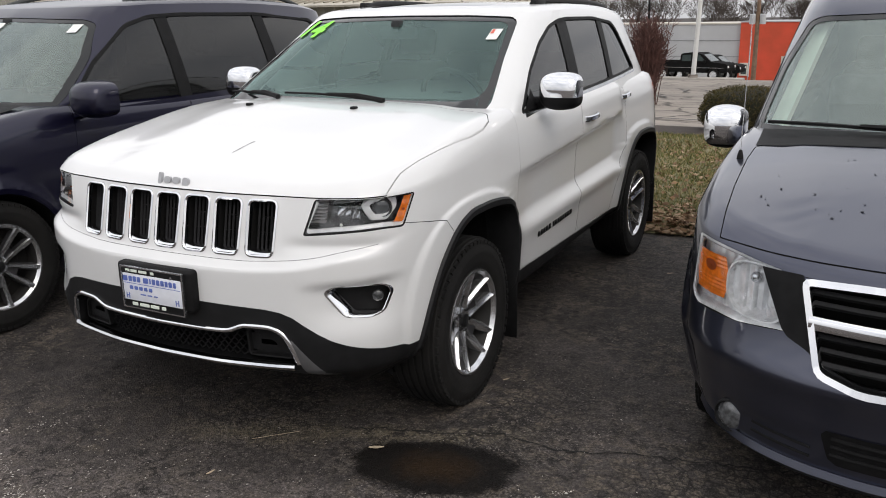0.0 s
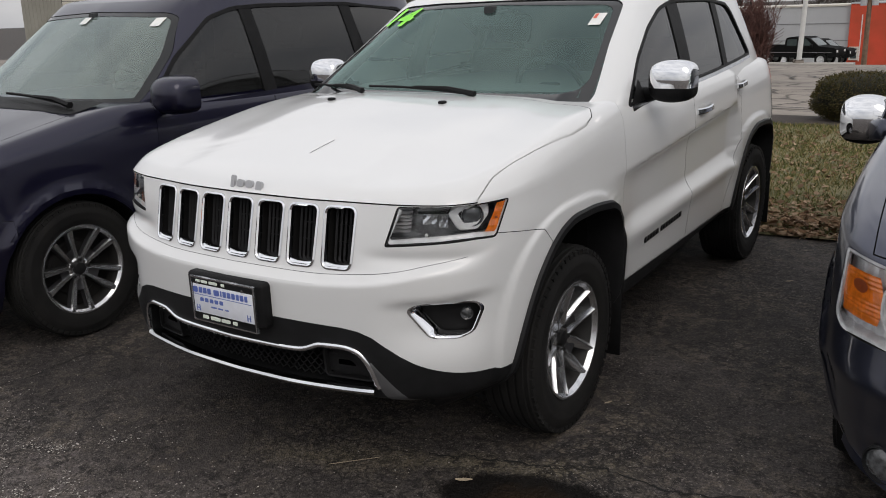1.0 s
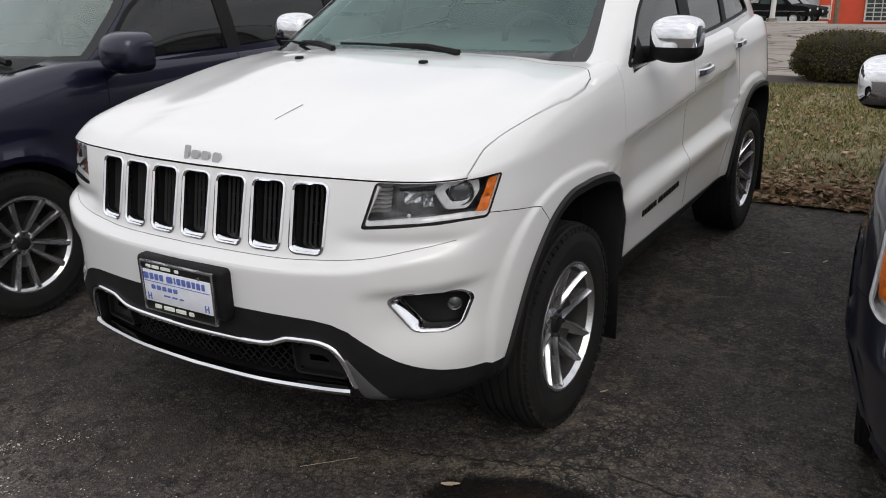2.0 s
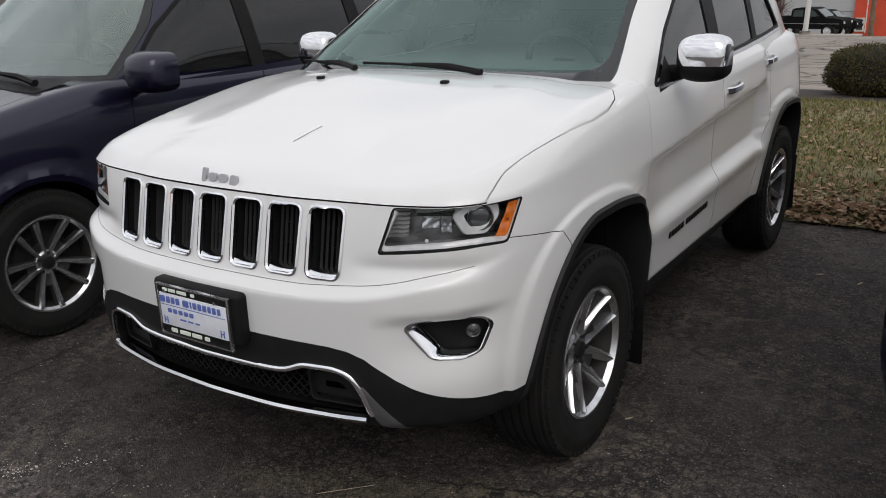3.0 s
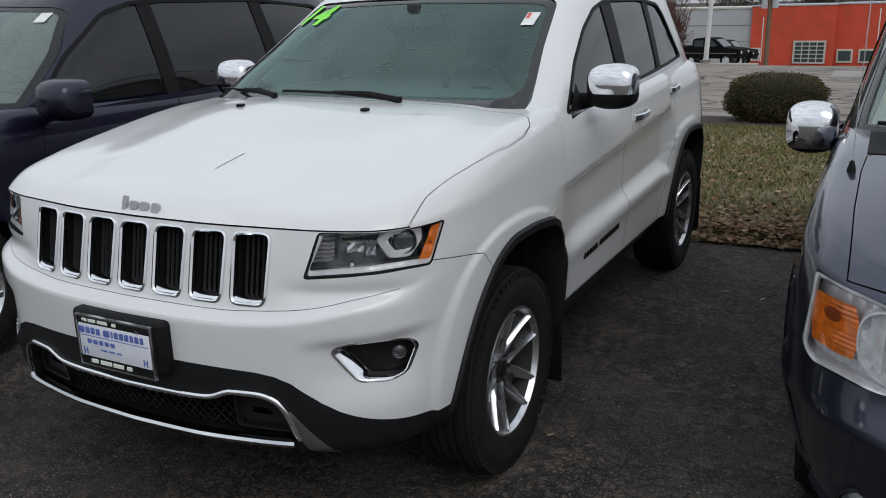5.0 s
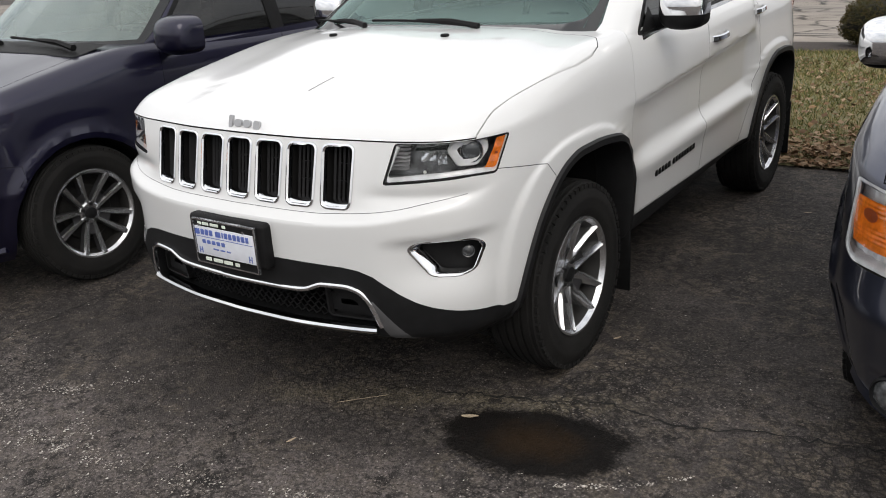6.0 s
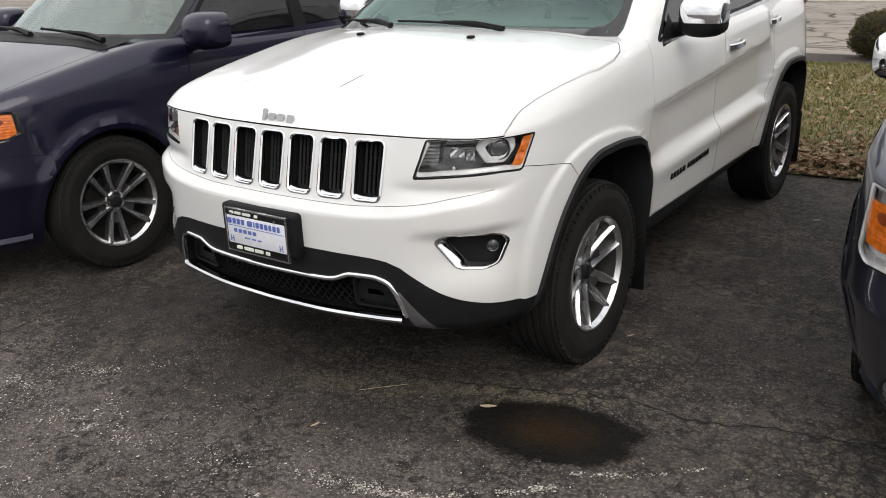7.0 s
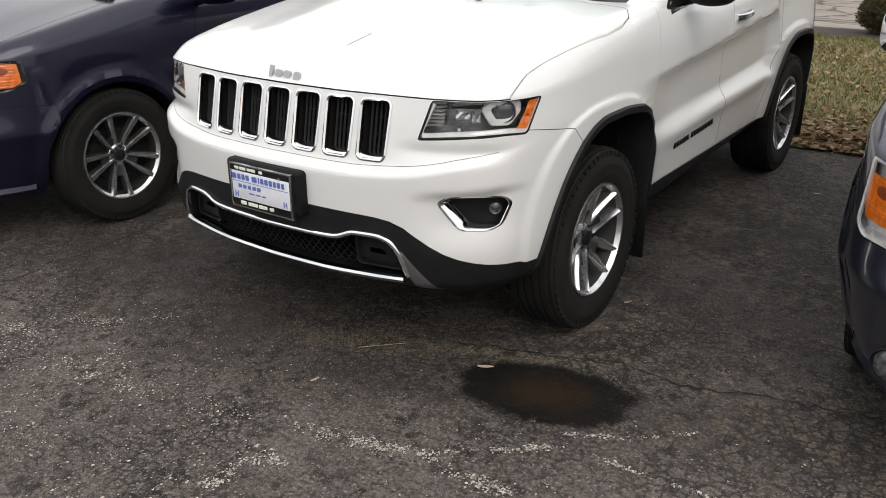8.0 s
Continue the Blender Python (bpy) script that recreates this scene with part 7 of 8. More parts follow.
# ---------------------------------------------------------------- marks on the asphalt
def crack(name, path, width, seed, material, label):
    """A ragged open crack: a thin sunken-looking band along a broken line."""
    r = random.Random(seed)
    pts = []
    for (x0, y0), (x1, y1) in zip(path, path[1:]):
        n = max(2, int(math.hypot(x1 - x0, y1 - y0) / 0.022))
        for k in range(n):
            f = k / n
            pts.append((x0 + (x1 - x0) * f + r.gauss(0, 0.009), y0 + (y1 - y0) * f + r.gauss(0, 0.009)))
    bm = bmesh.new()
    rows = []
    for i, (x, y) in enumerate(pts):
        x1, y1 = pts[min(i + 1, len(pts) - 1)]
        x0, y0 = pts[max(i - 1, 0)]
        d = Vector((y0 - y1, x1 - x0)).normalized() if (x1, y1) != (x0, y0) else Vector((1, 0))
        w = width * r.uniform(0.15, 1.0)
        rows.append([(x - d.x * w, y - d.y * w, 0.0025), (x + d.x * w, y + d.y * w, 0.0025)])
    strip(bm, rows)
    return tagged(part(name, bm, material, None, label, 0), category="crack", kind="structure")


M_CRACK = mat("crack_dirt", (0.008, 0.008, 0.007), 0.95, vary=0.4, scale=40)
crack("crack_1", [(0.55, -0.52), (0.80, -0.44), (1.084, -0.345), (1.195, -0.276), (1.297, -0.286), (1.394, -0.297), (1.463, -0.299), (1.568, -0.285), (1.656, -0.228), (1.817, -0.188), (2.0, -0.155), (2.5, -0.05)], 0.006, 1, M_CRACK, "dark ragged crack in the asphalt")
crack("crack_2", [(-1.45, -1.6), (-1.579, -1.287), (-1.593, -1.105), (-1.612, -0.939), (-1.613, -0.741), (-1.634, -0.568), (-1.70, -0.2)], 0.007, 2, M_CRACK, "dark ragged crack in the asphalt")
crack("crack_3", [(-1.634, -0.568), (-1.508, -0.495), (-1.245, -0.436), (-0.9, -0.40)], 0.003, 3, M_CRACK, "fine crack in the asphalt")


# flakes of old white paint and pale stones, along the lines where paint has worn away
flakes = []


def flake(x, y, s):
    a, n = rng.uniform(0, 6.28), rng.randint(4, 6)
    z = 0.0026 + 0.0034 * rng.random()
    flakes.append([(x + s * rng.uniform(0.5, 1.1) * math.cos(a + 6.283 * k / n), y + s * rng.uniform(0.35, 1.2) * math.sin(a + 6.283 * k / n), z) for k in range(n)])


# rows of worn paint: from, to, spread, count
LINES = [((-1.20, -1.53), (-0.84, -1.46), 0.04, 260), ((-1.01, -1.354), (-0.77, -1.232), 0.03, 150), ((-0.77, -1.232), (-0.578, -0.984), 0.03, 150), ((-0.614, -1.365), (-0.39, -1.49), 0.035, 150),
         ((-0.39, -1.49), (-0.443, -1.581), 0.03, 90), ((-0.658, -1.569), (-0.315, -1.542), 0.05, 240), ((-0.315, -1.542), (-0.086, -1.481), 0.05, 170), ((-1.3, -1.66), (-0.66, -1.60), 0.08, 280),
         ((0.409, -1.508), (0.584, -1.52), 0.022, 110), ((0.584, -1.52), (0.45, -1.596), 0.022, 90), ((0.477, -1.595), (0.50, -1.688), 0.022, 100), ((0.50, -1.688), (0.454, -1.762), 0.022, 90),
         ((0.412, -1.352), (0.601, -1.292), 0.020, 170), ((0.60, -1.33), (0.741, -1.275), 0.028, 230), ((0.741, -1.275), (0.919, -1.221), 0.022, 220), ((0.919, -1.221), (1.156, -1.031), 0.012, 230),
         ((1.156, -1.031), (1.301, -0.902), 0.014, 170), ((0.919, -1.221), (1.068, -1.235), 0.016, 130), ((1.068, -1.235), (1.277, -1.227), 0.024, 260), ((1.27, -0.843), (1.488, -0.723), 0.010, 150),
         ((1.488, -0.723), (1.642, -0.574), 0.008, 110), ((1.405, -0.899), (1.622, -0.899), 0.008, 120), ((1.622, -0.899), (1.80, -0.885), 0.008, 100), ((0.05, -1.48), (0.45, -1.40), 0.06, 220),
         ((0.2, -2.1), (0.485, -1.77), 0.06, 220), ((-1.9, -1.9), (-0.9, -1.75), 0.14, 420), ((-0.6, -1.9), (0.5, -1.9), 0.16, 520)]
for (x0, y0), (x1, y1), spread, count in LINES:
    for k in range(count * 2):
        f = rng.random()
        x, y = x0 + (x1 - x0) * f + rng.gauss(0, spread * 0.8), y0 + (y1 - y0) * f + rng.gauss(0, spread * 0.8)
        if 0.6 * noise.noise(Vector((x * 6, y * 6, 1))) + 0.7 * noise.noise(Vector((x * 27, y * 27, 1))) > rng.uniform(-0.25, 0.35):
            flake(x, y, 0.0013 + 0.0056 * rng.random() ** 2.6)
for k in range(26000):
    x, y = rng.uniform(-3.2, 3.4), rng.uniform(-2.8, 1.2)
    keep = 0.10 if y > -0.5 else 0.30 if y > -0.95 else 0.9
    if abs(x - 1.07) < 0.33 and abs(y + 0.65) < 0.2:
        keep = 0.06
    if rng.random() < keep and noise.noise(Vector((x * 2.5, y * 2.5, 4))) + 0.6 * noise.noise(Vector((x * 8, y * 8, 4))) > rng.uniform(-0.5, 0.35):
        flake(x, y, 0.0012 + 0.0042 * rng.random() ** 2.8)
scatter_mesh("paint_flakes", flakes, island_mat("worn_white_paint", [(0.30, 0.28, 0.25), (0.56, 0.53, 0.49), (0.20, 0.18, 0.16), (0.42, 0.38, 0.33)]), "flakes of worn white paint and pale stones", "paint flakes")


# ---------------------------------------------------------------- bushes and trees
def shrub(name, x, y, rx, ry, h, count, label, colours, seed):
    r = random.Random(seed)
    ob = thing(name, label, "bush", (x, y, land(y) + 0.02))

    def skin(d, q):
        """The clipped outline: a flattened dome above, nearly upright sides below."""
        c = Vector((math.copysign(abs(d.x) ** 0.85, d.x), math.copysign(abs(d.y) ** 0.85, d.y), math.copysign(abs(d.z) ** 0.75, d.z)))
        side = 1.0
        if d.z < 0:
            side = (1 - 0.30 * abs(c.z) ** 2.5) / max(0.30, math.hypot(c.x, c.y)) * min(1.0, math.hypot(c.x, c.y) * 1.25 + 0.1)
            side = min(side, 1.9)
        return Vector((c.x * rx * q * side, c.y * ry * q * side, max(0.0, h * 0.46 + c.z * h * (0.54 if d.z > 0 else 0.46) * q)))
    # core coloured near-black in place of the shade between the leaves
    bm = bmesh.new()
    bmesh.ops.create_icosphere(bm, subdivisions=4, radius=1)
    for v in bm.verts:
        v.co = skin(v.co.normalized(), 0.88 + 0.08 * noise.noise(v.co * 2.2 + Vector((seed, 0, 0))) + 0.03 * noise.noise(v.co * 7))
    part("core", bm, mat(name + "_shaded_core", (0.012, 0.012, 0.006), 0.95, vary=0.5, scale=9), ob, "near-black core, the shade between the leaves put into its colour")
    polys = []
    for k in range(count):
        d = Vector((r.gauss(0, 1), r.gauss(0, 1), r.gauss(0, 1) * 0.9)).normalized()
        p = skin(d, (0.90 + 0.09 * noise.noise(d * 2.2 + Vector((seed, 0, 0))) + 0.05 * noise.noise(d * 7)) * r.uniform(0.90, 1.05))
        p.z = max(p.z, 0.02)
        s = r.uniform(0.010, 0.024) * (rx / 0.95)
        t = Vector((r.gauss(0, 1), r.gauss(0, 1), r.gauss(0, 1))).normalized()
        u = (d + t * 0.8).normalized()
        w = u.cross(t).normalized() * s * 0.45
        polys.append([tuple(p - w), tuple(p + w), tuple(p + u * s * 2.2)])
    lf = scatter_mesh("foliage", polys, island_mat(name + "_leaves", colours), "small clipped leaves", "")
    lf.parent = ob
    if "category" in lf:
        del lf["category"]
    return ob


shrub("bush", 0.235, 13.45, 0.905, 0.85, 0.89, 26000, "clipped dark green bush standing in the mulch", [(0.022, 0.026, 0.008), (0.055, 0.052, 0.017), (0.105, 0.075, 0.028), (0.034, 0.034, 0.012)], 3)
shrub("small_bush", 2.3, 35.2, 1.2, 0.9, 0.9, 5000, "low dark bush on the paved island", [(0.02, 0.025, 0.010), (0.05, 0.05, 0.02)], 5)


def bare_tree_mesh(name, height, seed, twigs=4, spread=0.55, r0=0.02, levels=5, thin=0.006):
    """A leafless tree: a tapered trunk, limbs and fine twigs."""
    r = random.Random(seed)
    bm_t, bm_c = bmesh.new(), bmesh.new()

    def grow(bm, p, d, length, rad, level):
        pts, rr = [p], [rad]
        q, dd = p, d
        n = 4 if level < 2 else 3
        for k in range(n):
            dd = (dd + Vector((r.gauss(0, 0.13), r.gauss(0, 0.13), r.gauss(0.05, 0.08)))).normalized()
            q = q + dd * length / n
            pts.append(q)
            rr.append(max(thin, rad * (1 - 0.55 * (k + 1) / n)))
        tube(bm, pts, rad, 6 if level < 2 else 3, radii=rr)
        if level >= levels:
            return
        kids = 5 if level == 0 else twigs
        for k in range(kids):
            f = r.uniform(0.45, 1.0) if level else r.uniform(0.6, 1.0)
            i = min(int(f * n), n - 1)
            o = pts[i].lerp(pts[i + 1], f * n - i)
            a = r.uniform(0, 6.283)
            side = Vector((math.cos(a), math.sin(a), r.uniform(-0.1, 0.5)))
            nd = (dd * (1 - spread) + side * spread).normalized()
            grow(bm_c, o, nd, length * r.uniform(0.55, 0.75), rr[i] * 0.62, level + 1)
    grow(bm_t, Vector((0, 0, -0.3)), Vector((0, 0, 1)), height * 0.42, height * r0, 0)
    return bm_t, bm_c


M_BARK = mat("grey_brown_bark", (0.075, 0.062, 0.050), 0.95, vary=0.4, scale=5)
M_BARKFAR = mat("pale_brown_bark", (0.085, 0.070, 0.060), 0.95, vary=0.3, scale=3)
kinds = []
for i, sd in enumerate((11, 12, 13)):
    tr = thing("bare_tree", "leafless tree behind the far buildings", "tree", (0, 0, 0), 0, "far bare trees")
    a, c = bare_tree_mesh("tree", 14.0, sd, 4, 0.40, 0.020, 5, 0.017)
    part("trunk", a, M_BARKFAR, tr, "")
    part("crown", c, M_BARKFAR, tr, "bare branches and twigs", 0)
    kinds.append(tr)
spots = [(-29, 118, 0.95), (-24.2, 120, 0.92), (-18.8, 120.5, 0.90), (-14.2, 121, 0.92), (-8.8, 122, 0.84), (-4.4, 122, 0.86), (-0.6, 123, 0.92), (3.5, 121, 1.0), (-45, 114, 1.0), (-37.4, 116, 0.98), (-41, 120, 0.9), (-33, 121, 0.9), (-21.5, 126, 0.88), (-11.5, 127, 0.90), (-6.5, 128, 0.88), (8, 120, 1.0)]
for i, (x, y, s) in enumerate(spots):
    m = pose(x, y, land(y), 0, 0, i * 67) @ Matrix.Scale(s, 4)
    if i < 3:
        kinds[i].matrix_basis = m
    else:
        t = copy_thing(kinds[i % 3], m)
        t.matrix_basis = m
near = thing("bare_tree", "leafless tree with spreading branches beside the far lot", "tree", (3.0, 43, land(43)))
a, c = bare_tree_mesh("tree", 10.0, 21, 3, 0.58, 0.014, 6, 0.008)
part("trunk", a, M_BARK, near, "")
part("crown", c, M_BARK, near, "bare branches and twigs", 0)
# reddish twiggy shrub behind the SUV
red = thing("red_shrub", "tall leafless reddish brown shrub", "bush", (-3.75, 21.6, land(21.6)))
bm = bmesh.new()
r9 = random.Random(5)
for k in range(330):
    a, b2 = r9.uniform(0, 6.283), r9.uniform(0.05, 0.5)
    p = Vector((r9.gauss(0, 0.12), r9.gauss(0, 0.12), 0))
    L = r9.uniform(1.6, 2.55)
    d = Vector((math.cos(a) * b2 * 0.55, math.sin(a) * b2 * 0.55, 1)).normalized()
    tube(bm, [p, p + d * L * 0.5 + Vector((0, 0, 0.05)), p + d * L], 0.012, 3, radii=[0.014, 0.010, 0.005])
    for j in range(9):
        o = p + d * L * r9.uniform(0.3, 1.0)
        e = (d * 0.6 + Vector((r9.gauss(0, 0.7), r9.gauss(0, 0.7), 0.2))).normalized()
        tube(bm, [o, o + e * r9.uniform(0.15, 0.40)], 0.006, 3, radii=[0.009, 0.006])
part("crown", bm, mat("reddish_twigs", (0.12, 0.055, 0.045), 0.9, vary=0.4, scale=4), red, "", 0)


# ---------------------------------------------------------------- far buildings
def corrugated(bm, p0, p1, z0, z1, pitch=0.3, depth=0.035):
    """A ribbed metal wall between two plan points."""
    a, b2 = Vector((*p0, 0)), Vector((*p1, 0))
    d = (b2 - a)
    n = max(2, int(d.length / pitch))
    u = d.normalized()
    o = Vector((u.y, -u.x, 0))
    lo, hi = [], []
    for k in range(n):
        for f, w in ((0.0, 0), (0.62, 0), (0.70, 1), (0.92, 1)):
            q = a + u * (k + f) * d.length / n + o * depth * w
            lo.append((q.x, q.y, z0))
            hi.append((q.x, q.y, z1))
    lo.append((b2.x, b2.y, z0))
    hi.append((b2.x, b2.y, z1))
    strip(bm, [lo, hi])


def seam_roof(parent, material, label, q, ribs=28, h=0.06):
    """A roof plane with standing seams as pieces of their own: corners eave left, eave right, ridge right, ridge left."""
    bm = bmesh.new()
    A, B, C, D = (Vector(v) for v in q)
    nrm = (B - A).cross(D - A).normalized()
    if nrm.z < 0:
        nrm = -nrm
    vs = [bm.verts.new(v) for v in (A, B, C, D)]
    bm.faces.new(vs if C != D else [v for v in vs if v is not vs[3]])
    if C == D:
        bm.verts.remove(vs[3])
    plane = part("roof", bm, material, parent, label, 0)
    for k in range(ribs + 1):
        f = k / ribs
        lo, hi = A.lerp(B, f), D.lerp(C, f)
        if C == D:
            f0 = (C - A).dot(B - A) / (B - A).length_squared
            hi = lo + (C - A.lerp(B, f0)) * (f / f0 if f < f0 else (1 - f) / (1 - f0))
        if (lo - hi).length < 0.2:
            continue
        s = (B - A).normalized() * 0.045
        bm = bmesh.new()
        strip(bm, [[lo - s, hi - s], [lo - s * 0.6 + nrm * h, hi - s * 0.6 + nrm * h], [lo + s * 0.6 + nrm * h, hi + s * 0.6 + nrm * h], [lo + s, hi + s]])
        part("seam", bm, M_SEAM if material is M_ROOF else M_SEAM2, plane, "", 0)


M_STEEL = mat("olive_grey_steel", (0.27, 0.262, 0.225), 0.6, vary=0.15, scale=0.6)
M_STEELB = mat("blue_grey_steel", (0.30, 0.335, 0.355), 0.6, vary=0.15, scale=0.6)
M_ROOF = mat("weathered_metal_roof", (0.38, 0.36, 0.315), 0.6, vary=0.28, scale=0.5, spec=0.3)
# both seam colours are their roof's, darkened for the shade along each rib
M_SEAM = mat("shade_toned_roof_seam", (0.22, 0.21, 0.185), 0.6, vary=0.3, scale=0.8)
M_ROOF2 = mat("tan_metal_roof", (0.42, 0.385, 0.31), 0.55, vary=0.18, scale=0.7, spec=0.3)
M_SEAM2 = mat("tan_roof_seam", (0.27, 0.24, 0.19), 0.6, vary=0.2, scale=0.8)
M_OFFW = mat("off_white_door", (0.55, 0.52, 0.46), 0.6, vary=0.1, scale=1.0)
shed = thing("metal_shed", "grey ribbed metal workshop with white overhead doors", "building")
C1 = Vector((-29.6, 42.2))
U, Wd = Vector((-0.954, -0.30)), Vector((-0.30, 0.954))
zg, ze, zr = land(42) - 0.5, 4.25, 7.05
L, D2 = 25.6, 13.3


def sp(l, w):
    v = C1 + U * l + Wd * w
    return (v.x, v.y)


bm = bmesh.new()
corrugated(bm, sp(L + 4, 0), sp(0, 0), zg, ze, 0.32)
part("wall", bm, M_STEEL, shed, "ribbed olive grey wall", 0)
bm = bmesh.new()
corrugated(bm, sp(0, 0), sp(0, 2 * D2), zg, ze, 0.32)
g = [(*sp(0, 0), ze), (*sp(0, 2 * D2), ze), (*sp(0, D2), zr)]
bm.faces.new([bm.verts.new(v) for v in g])
part("gable_wall", bm, M_STEELB, shed, "blue-grey gable wall", 0)
ov = 0.5
seam_roof(shed, M_ROOF, "standing-seam metal roof", [(*sp(L + 4, -ov), ze - 0.05), (*sp(-ov, -ov), ze - 0.05), (*sp(-ov, D2), zr), (*sp(L, D2), zr)], 50)
seam_roof(shed, M_ROOF, "standing-seam metal roof", [(*sp(-ov, 2 * D2 + ov), ze - 0.05), (*sp(L, 2 * D2 + ov), ze - 0.05), (*sp(L, D2), zr), (*sp(-ov, D2), zr)], 50)
bm = bmesh.new()
tube(bm, [(*sp(L + 4, -ov - 0.05), ze - 0.12), (*sp(-ov, -ov - 0.05), ze - 0.12)], 0.11, 6)
part("gutter", bm, M_DARK, shed, "dark gutter")
for l0 in (3.7, 11.6):
    bm = bmesh.new()
    c = sp(l0, -0.14)
    tube(bm, [(*c, ze - 0.15), (*c, zg)], 0.07, 6)
    part("downspout", bm, M_DARK, shed, "dark downspout")
for l0 in (7.6, 12.8, 17.8, 22.8):
    p0, p1 = sp(l0, -0.10), sp(l0 + 3.2, -0.10)
    n = 6
    bm = bmesh.new()
    q0, q1 = sp(l0 - 0.08, -0.06), sp(l0 + 3.28, -0.06)
    strip(bm, [[(*q0, zg), (*q1, zg)], [(*q0, ze - 0.72), (*q1, ze - 0.72)]])
    door = part("overhead_door", bm, M_DARK, shed, "off-white overhead door", 0)
    for k in range(n):
        bm = bmesh.new()
        za, zb2 = zg + (ze - 0.80 - zg) * k / n, zg + (ze - 0.80 - zg) * (k + 0.97) / n
        strip(bm, [[(*p0, za), (*p1, za)], [(*p0, zb2), (*p1, zb2)]])
        part("panel", bm, M_OFFW, door, "off-white door panel", 0)
    bm = bmesh.new()
    c = sp(l0 + 1.7, -0.2)
    box(bm, c[0] - 0.2, c[0] + 0.2, c[1] - 0.15, c[1] + 0.15, ze - 0.62, ze - 0.34, 0.05)
    part("wall_lamp", bm, M_DARK, shed, "dark wall lamp")
for l0, w0, h in ((7.2, 7.0, 0.7), (8.4, 2.0, 0.4)):
    bm = bmesh.new()
    c = sp(l0, w0)
    z = ze + (zr - ze) * w0 / D2
    tube(bm, [(c[0], c[1], z - 0.1), (c[0], c[1], z + h)], 0.09, 8)
    part("vent_pipe", bm, M_DARK, shed, "dark roof vent pipe")

# the workshop follows the slope of its yard
tip = Matrix.Rotation(math.radians(1.4), 4, Vector((Wd.x, Wd.y, 0)))
if (tip @ Vector((U.x, U.y, 0))).z < 0:
    tip.invert()
shed.matrix_basis = Matrix.Translation((C1.x, C1.y, ze)) @ tip @ Matrix.Translation((-C1.x, -C1.y, -ze))

hip = thing("hip_roof_building", "low building with a tan standing-seam hip roof", "building")
ax, ay, az = -12.9, 26.7, 3.32
A, B, Cc, Dd = (-16.9, 20.6), (-9.0, 20.2), (-8.7, 32.5), (-17.0, 33.0)
ze2 = 2.22
for i, (p, q) in enumerate(((A, B), (B, Cc), (Cc, Dd), (Dd, A))):
    seam_roof(hip, M_ROOF2, "tan standing-seam roof slope", [(*p, ze2), (*q, ze2), (ax, ay, az), (ax, ay, az)], 20, 0.05)
    pi, qi = [(v[0] + (ax - v[0]) * 0.08, v[1] + (ay - v[1]) * 0.08) for v in (p, q)]
    bm = bmesh.new()
    corrugated(bm, pi, qi, land(24) - 0.4, ze2, 0.35)
    part("wall", bm, M_STEEL, hip, "ribbed grey wall", 0)
    bm = bmesh.new()
    tube(bm, [(*p, ze2 - 0.05), (*q, ze2 - 0.05)], 0.07, 6)
    part("gutter", bm, M_OFFW, hip, "pale gutter")

# orange and grey blocks across the far lot
M_ORANGE = mat("orange_render", (0.57, 0.066, 0.029), 0.75, vary=0.14, scale=0.6, colour2=(0.44, 0.058, 0.023))
M_GREYW = mat("pale_grey_cladding", (0.40, 0.41, 0.42), 0.7, vary=0.08, scale=0.4)
M_JOINT = mat("grey_cladding_joint", (0.20, 0.205, 0.21), 0.8, vary=0.15, scale=1.0)
M_PANE = mat("dark_window_pane", (0.05, 0.07, 0.07), 0.15, vary=0.3, scale=1.5)
zb = land(94) - 0.3
orange = thing("orange_building", "orange rendered building with white-framed windows", "building")
for x0, x1, y0, top in ((-12.0, -3.9, 93.6, 0.80), (-3.9, 0.4, 94.3, 0.86)):
    bm = bmesh.new()
    box(bm, x0, x1, y0, y0 + 14, zb, top)
    part("wall", bm, M_ORANGE, orange, "orange rendered wall", 0)
    bm = bmesh.new()
    box(bm, x0 - 0.05, x1 + 0.05, y0 - 0.08, y0 + 14, top + 0.004, top + 0.14)
    part("coping", bm, M_GREYW, orange, "pale wall coping", 0)
for nm, x0, x1, z0, z1, y0, nx, nz in (("roll_door", -7.6, -4.75, -4.83, -2.78, 93.5, 4, 5), ("window", -3.5, -2.25, -4.75, -3.66, 94.2, 1, 1), ("window", -1.48, -0.25, -4.77, -3.64, 94.2, 1, 1), ("window", -11.7, -11.05, -4.60, -3.5, 93.5, 1, 1)):
    bm = bmesh.new()
    box(bm, x0 - 0.12, x1 + 0.12, y0 - 0.06, y0 + 0.15, z0 - 0.12, z1 + 0.12)
    fr = part(nm, bm, M_OFFW, orange, "white-framed opening", 0)
    for i in range(nx):
        for j in range(nz):
            bm = bmesh.new()
            w, h = (x1 - x0) / nx, (z1 - z0) / nz
            box(bm, x0 + i * w + 0.05, x0 + (i + 1) * w - 0.05, y0 - 0.09, y0 - 0.05, z0 + j * h + 0.05, z0 + (j + 1) * h - 0.05)
            part("pane", bm, M_PANE, fr, "", 0)
grey = thing("grey_building", "long pale grey clad building", "building")
bm = bmesh.new()
box(bm, -34, -12.01, 94.0, 108, zb, 0.62)
part("wall", bm, M_GREYW, grey, "pale grey cladding", 0)
bm = bmesh.new()
box(bm, -34.1, -12.01, 93.9, 108, 0.624, 0.78)
part("coping", bm, M_OFFW, grey, "pale coping", 0)
for z in (-1.1, -2.8):
    bm = bmesh.new()
    box(bm, -34, -12.02, 93.96, 93.99, z, z + 0.06)
    part("joint", bm, M_JOINT, grey, "", 0)

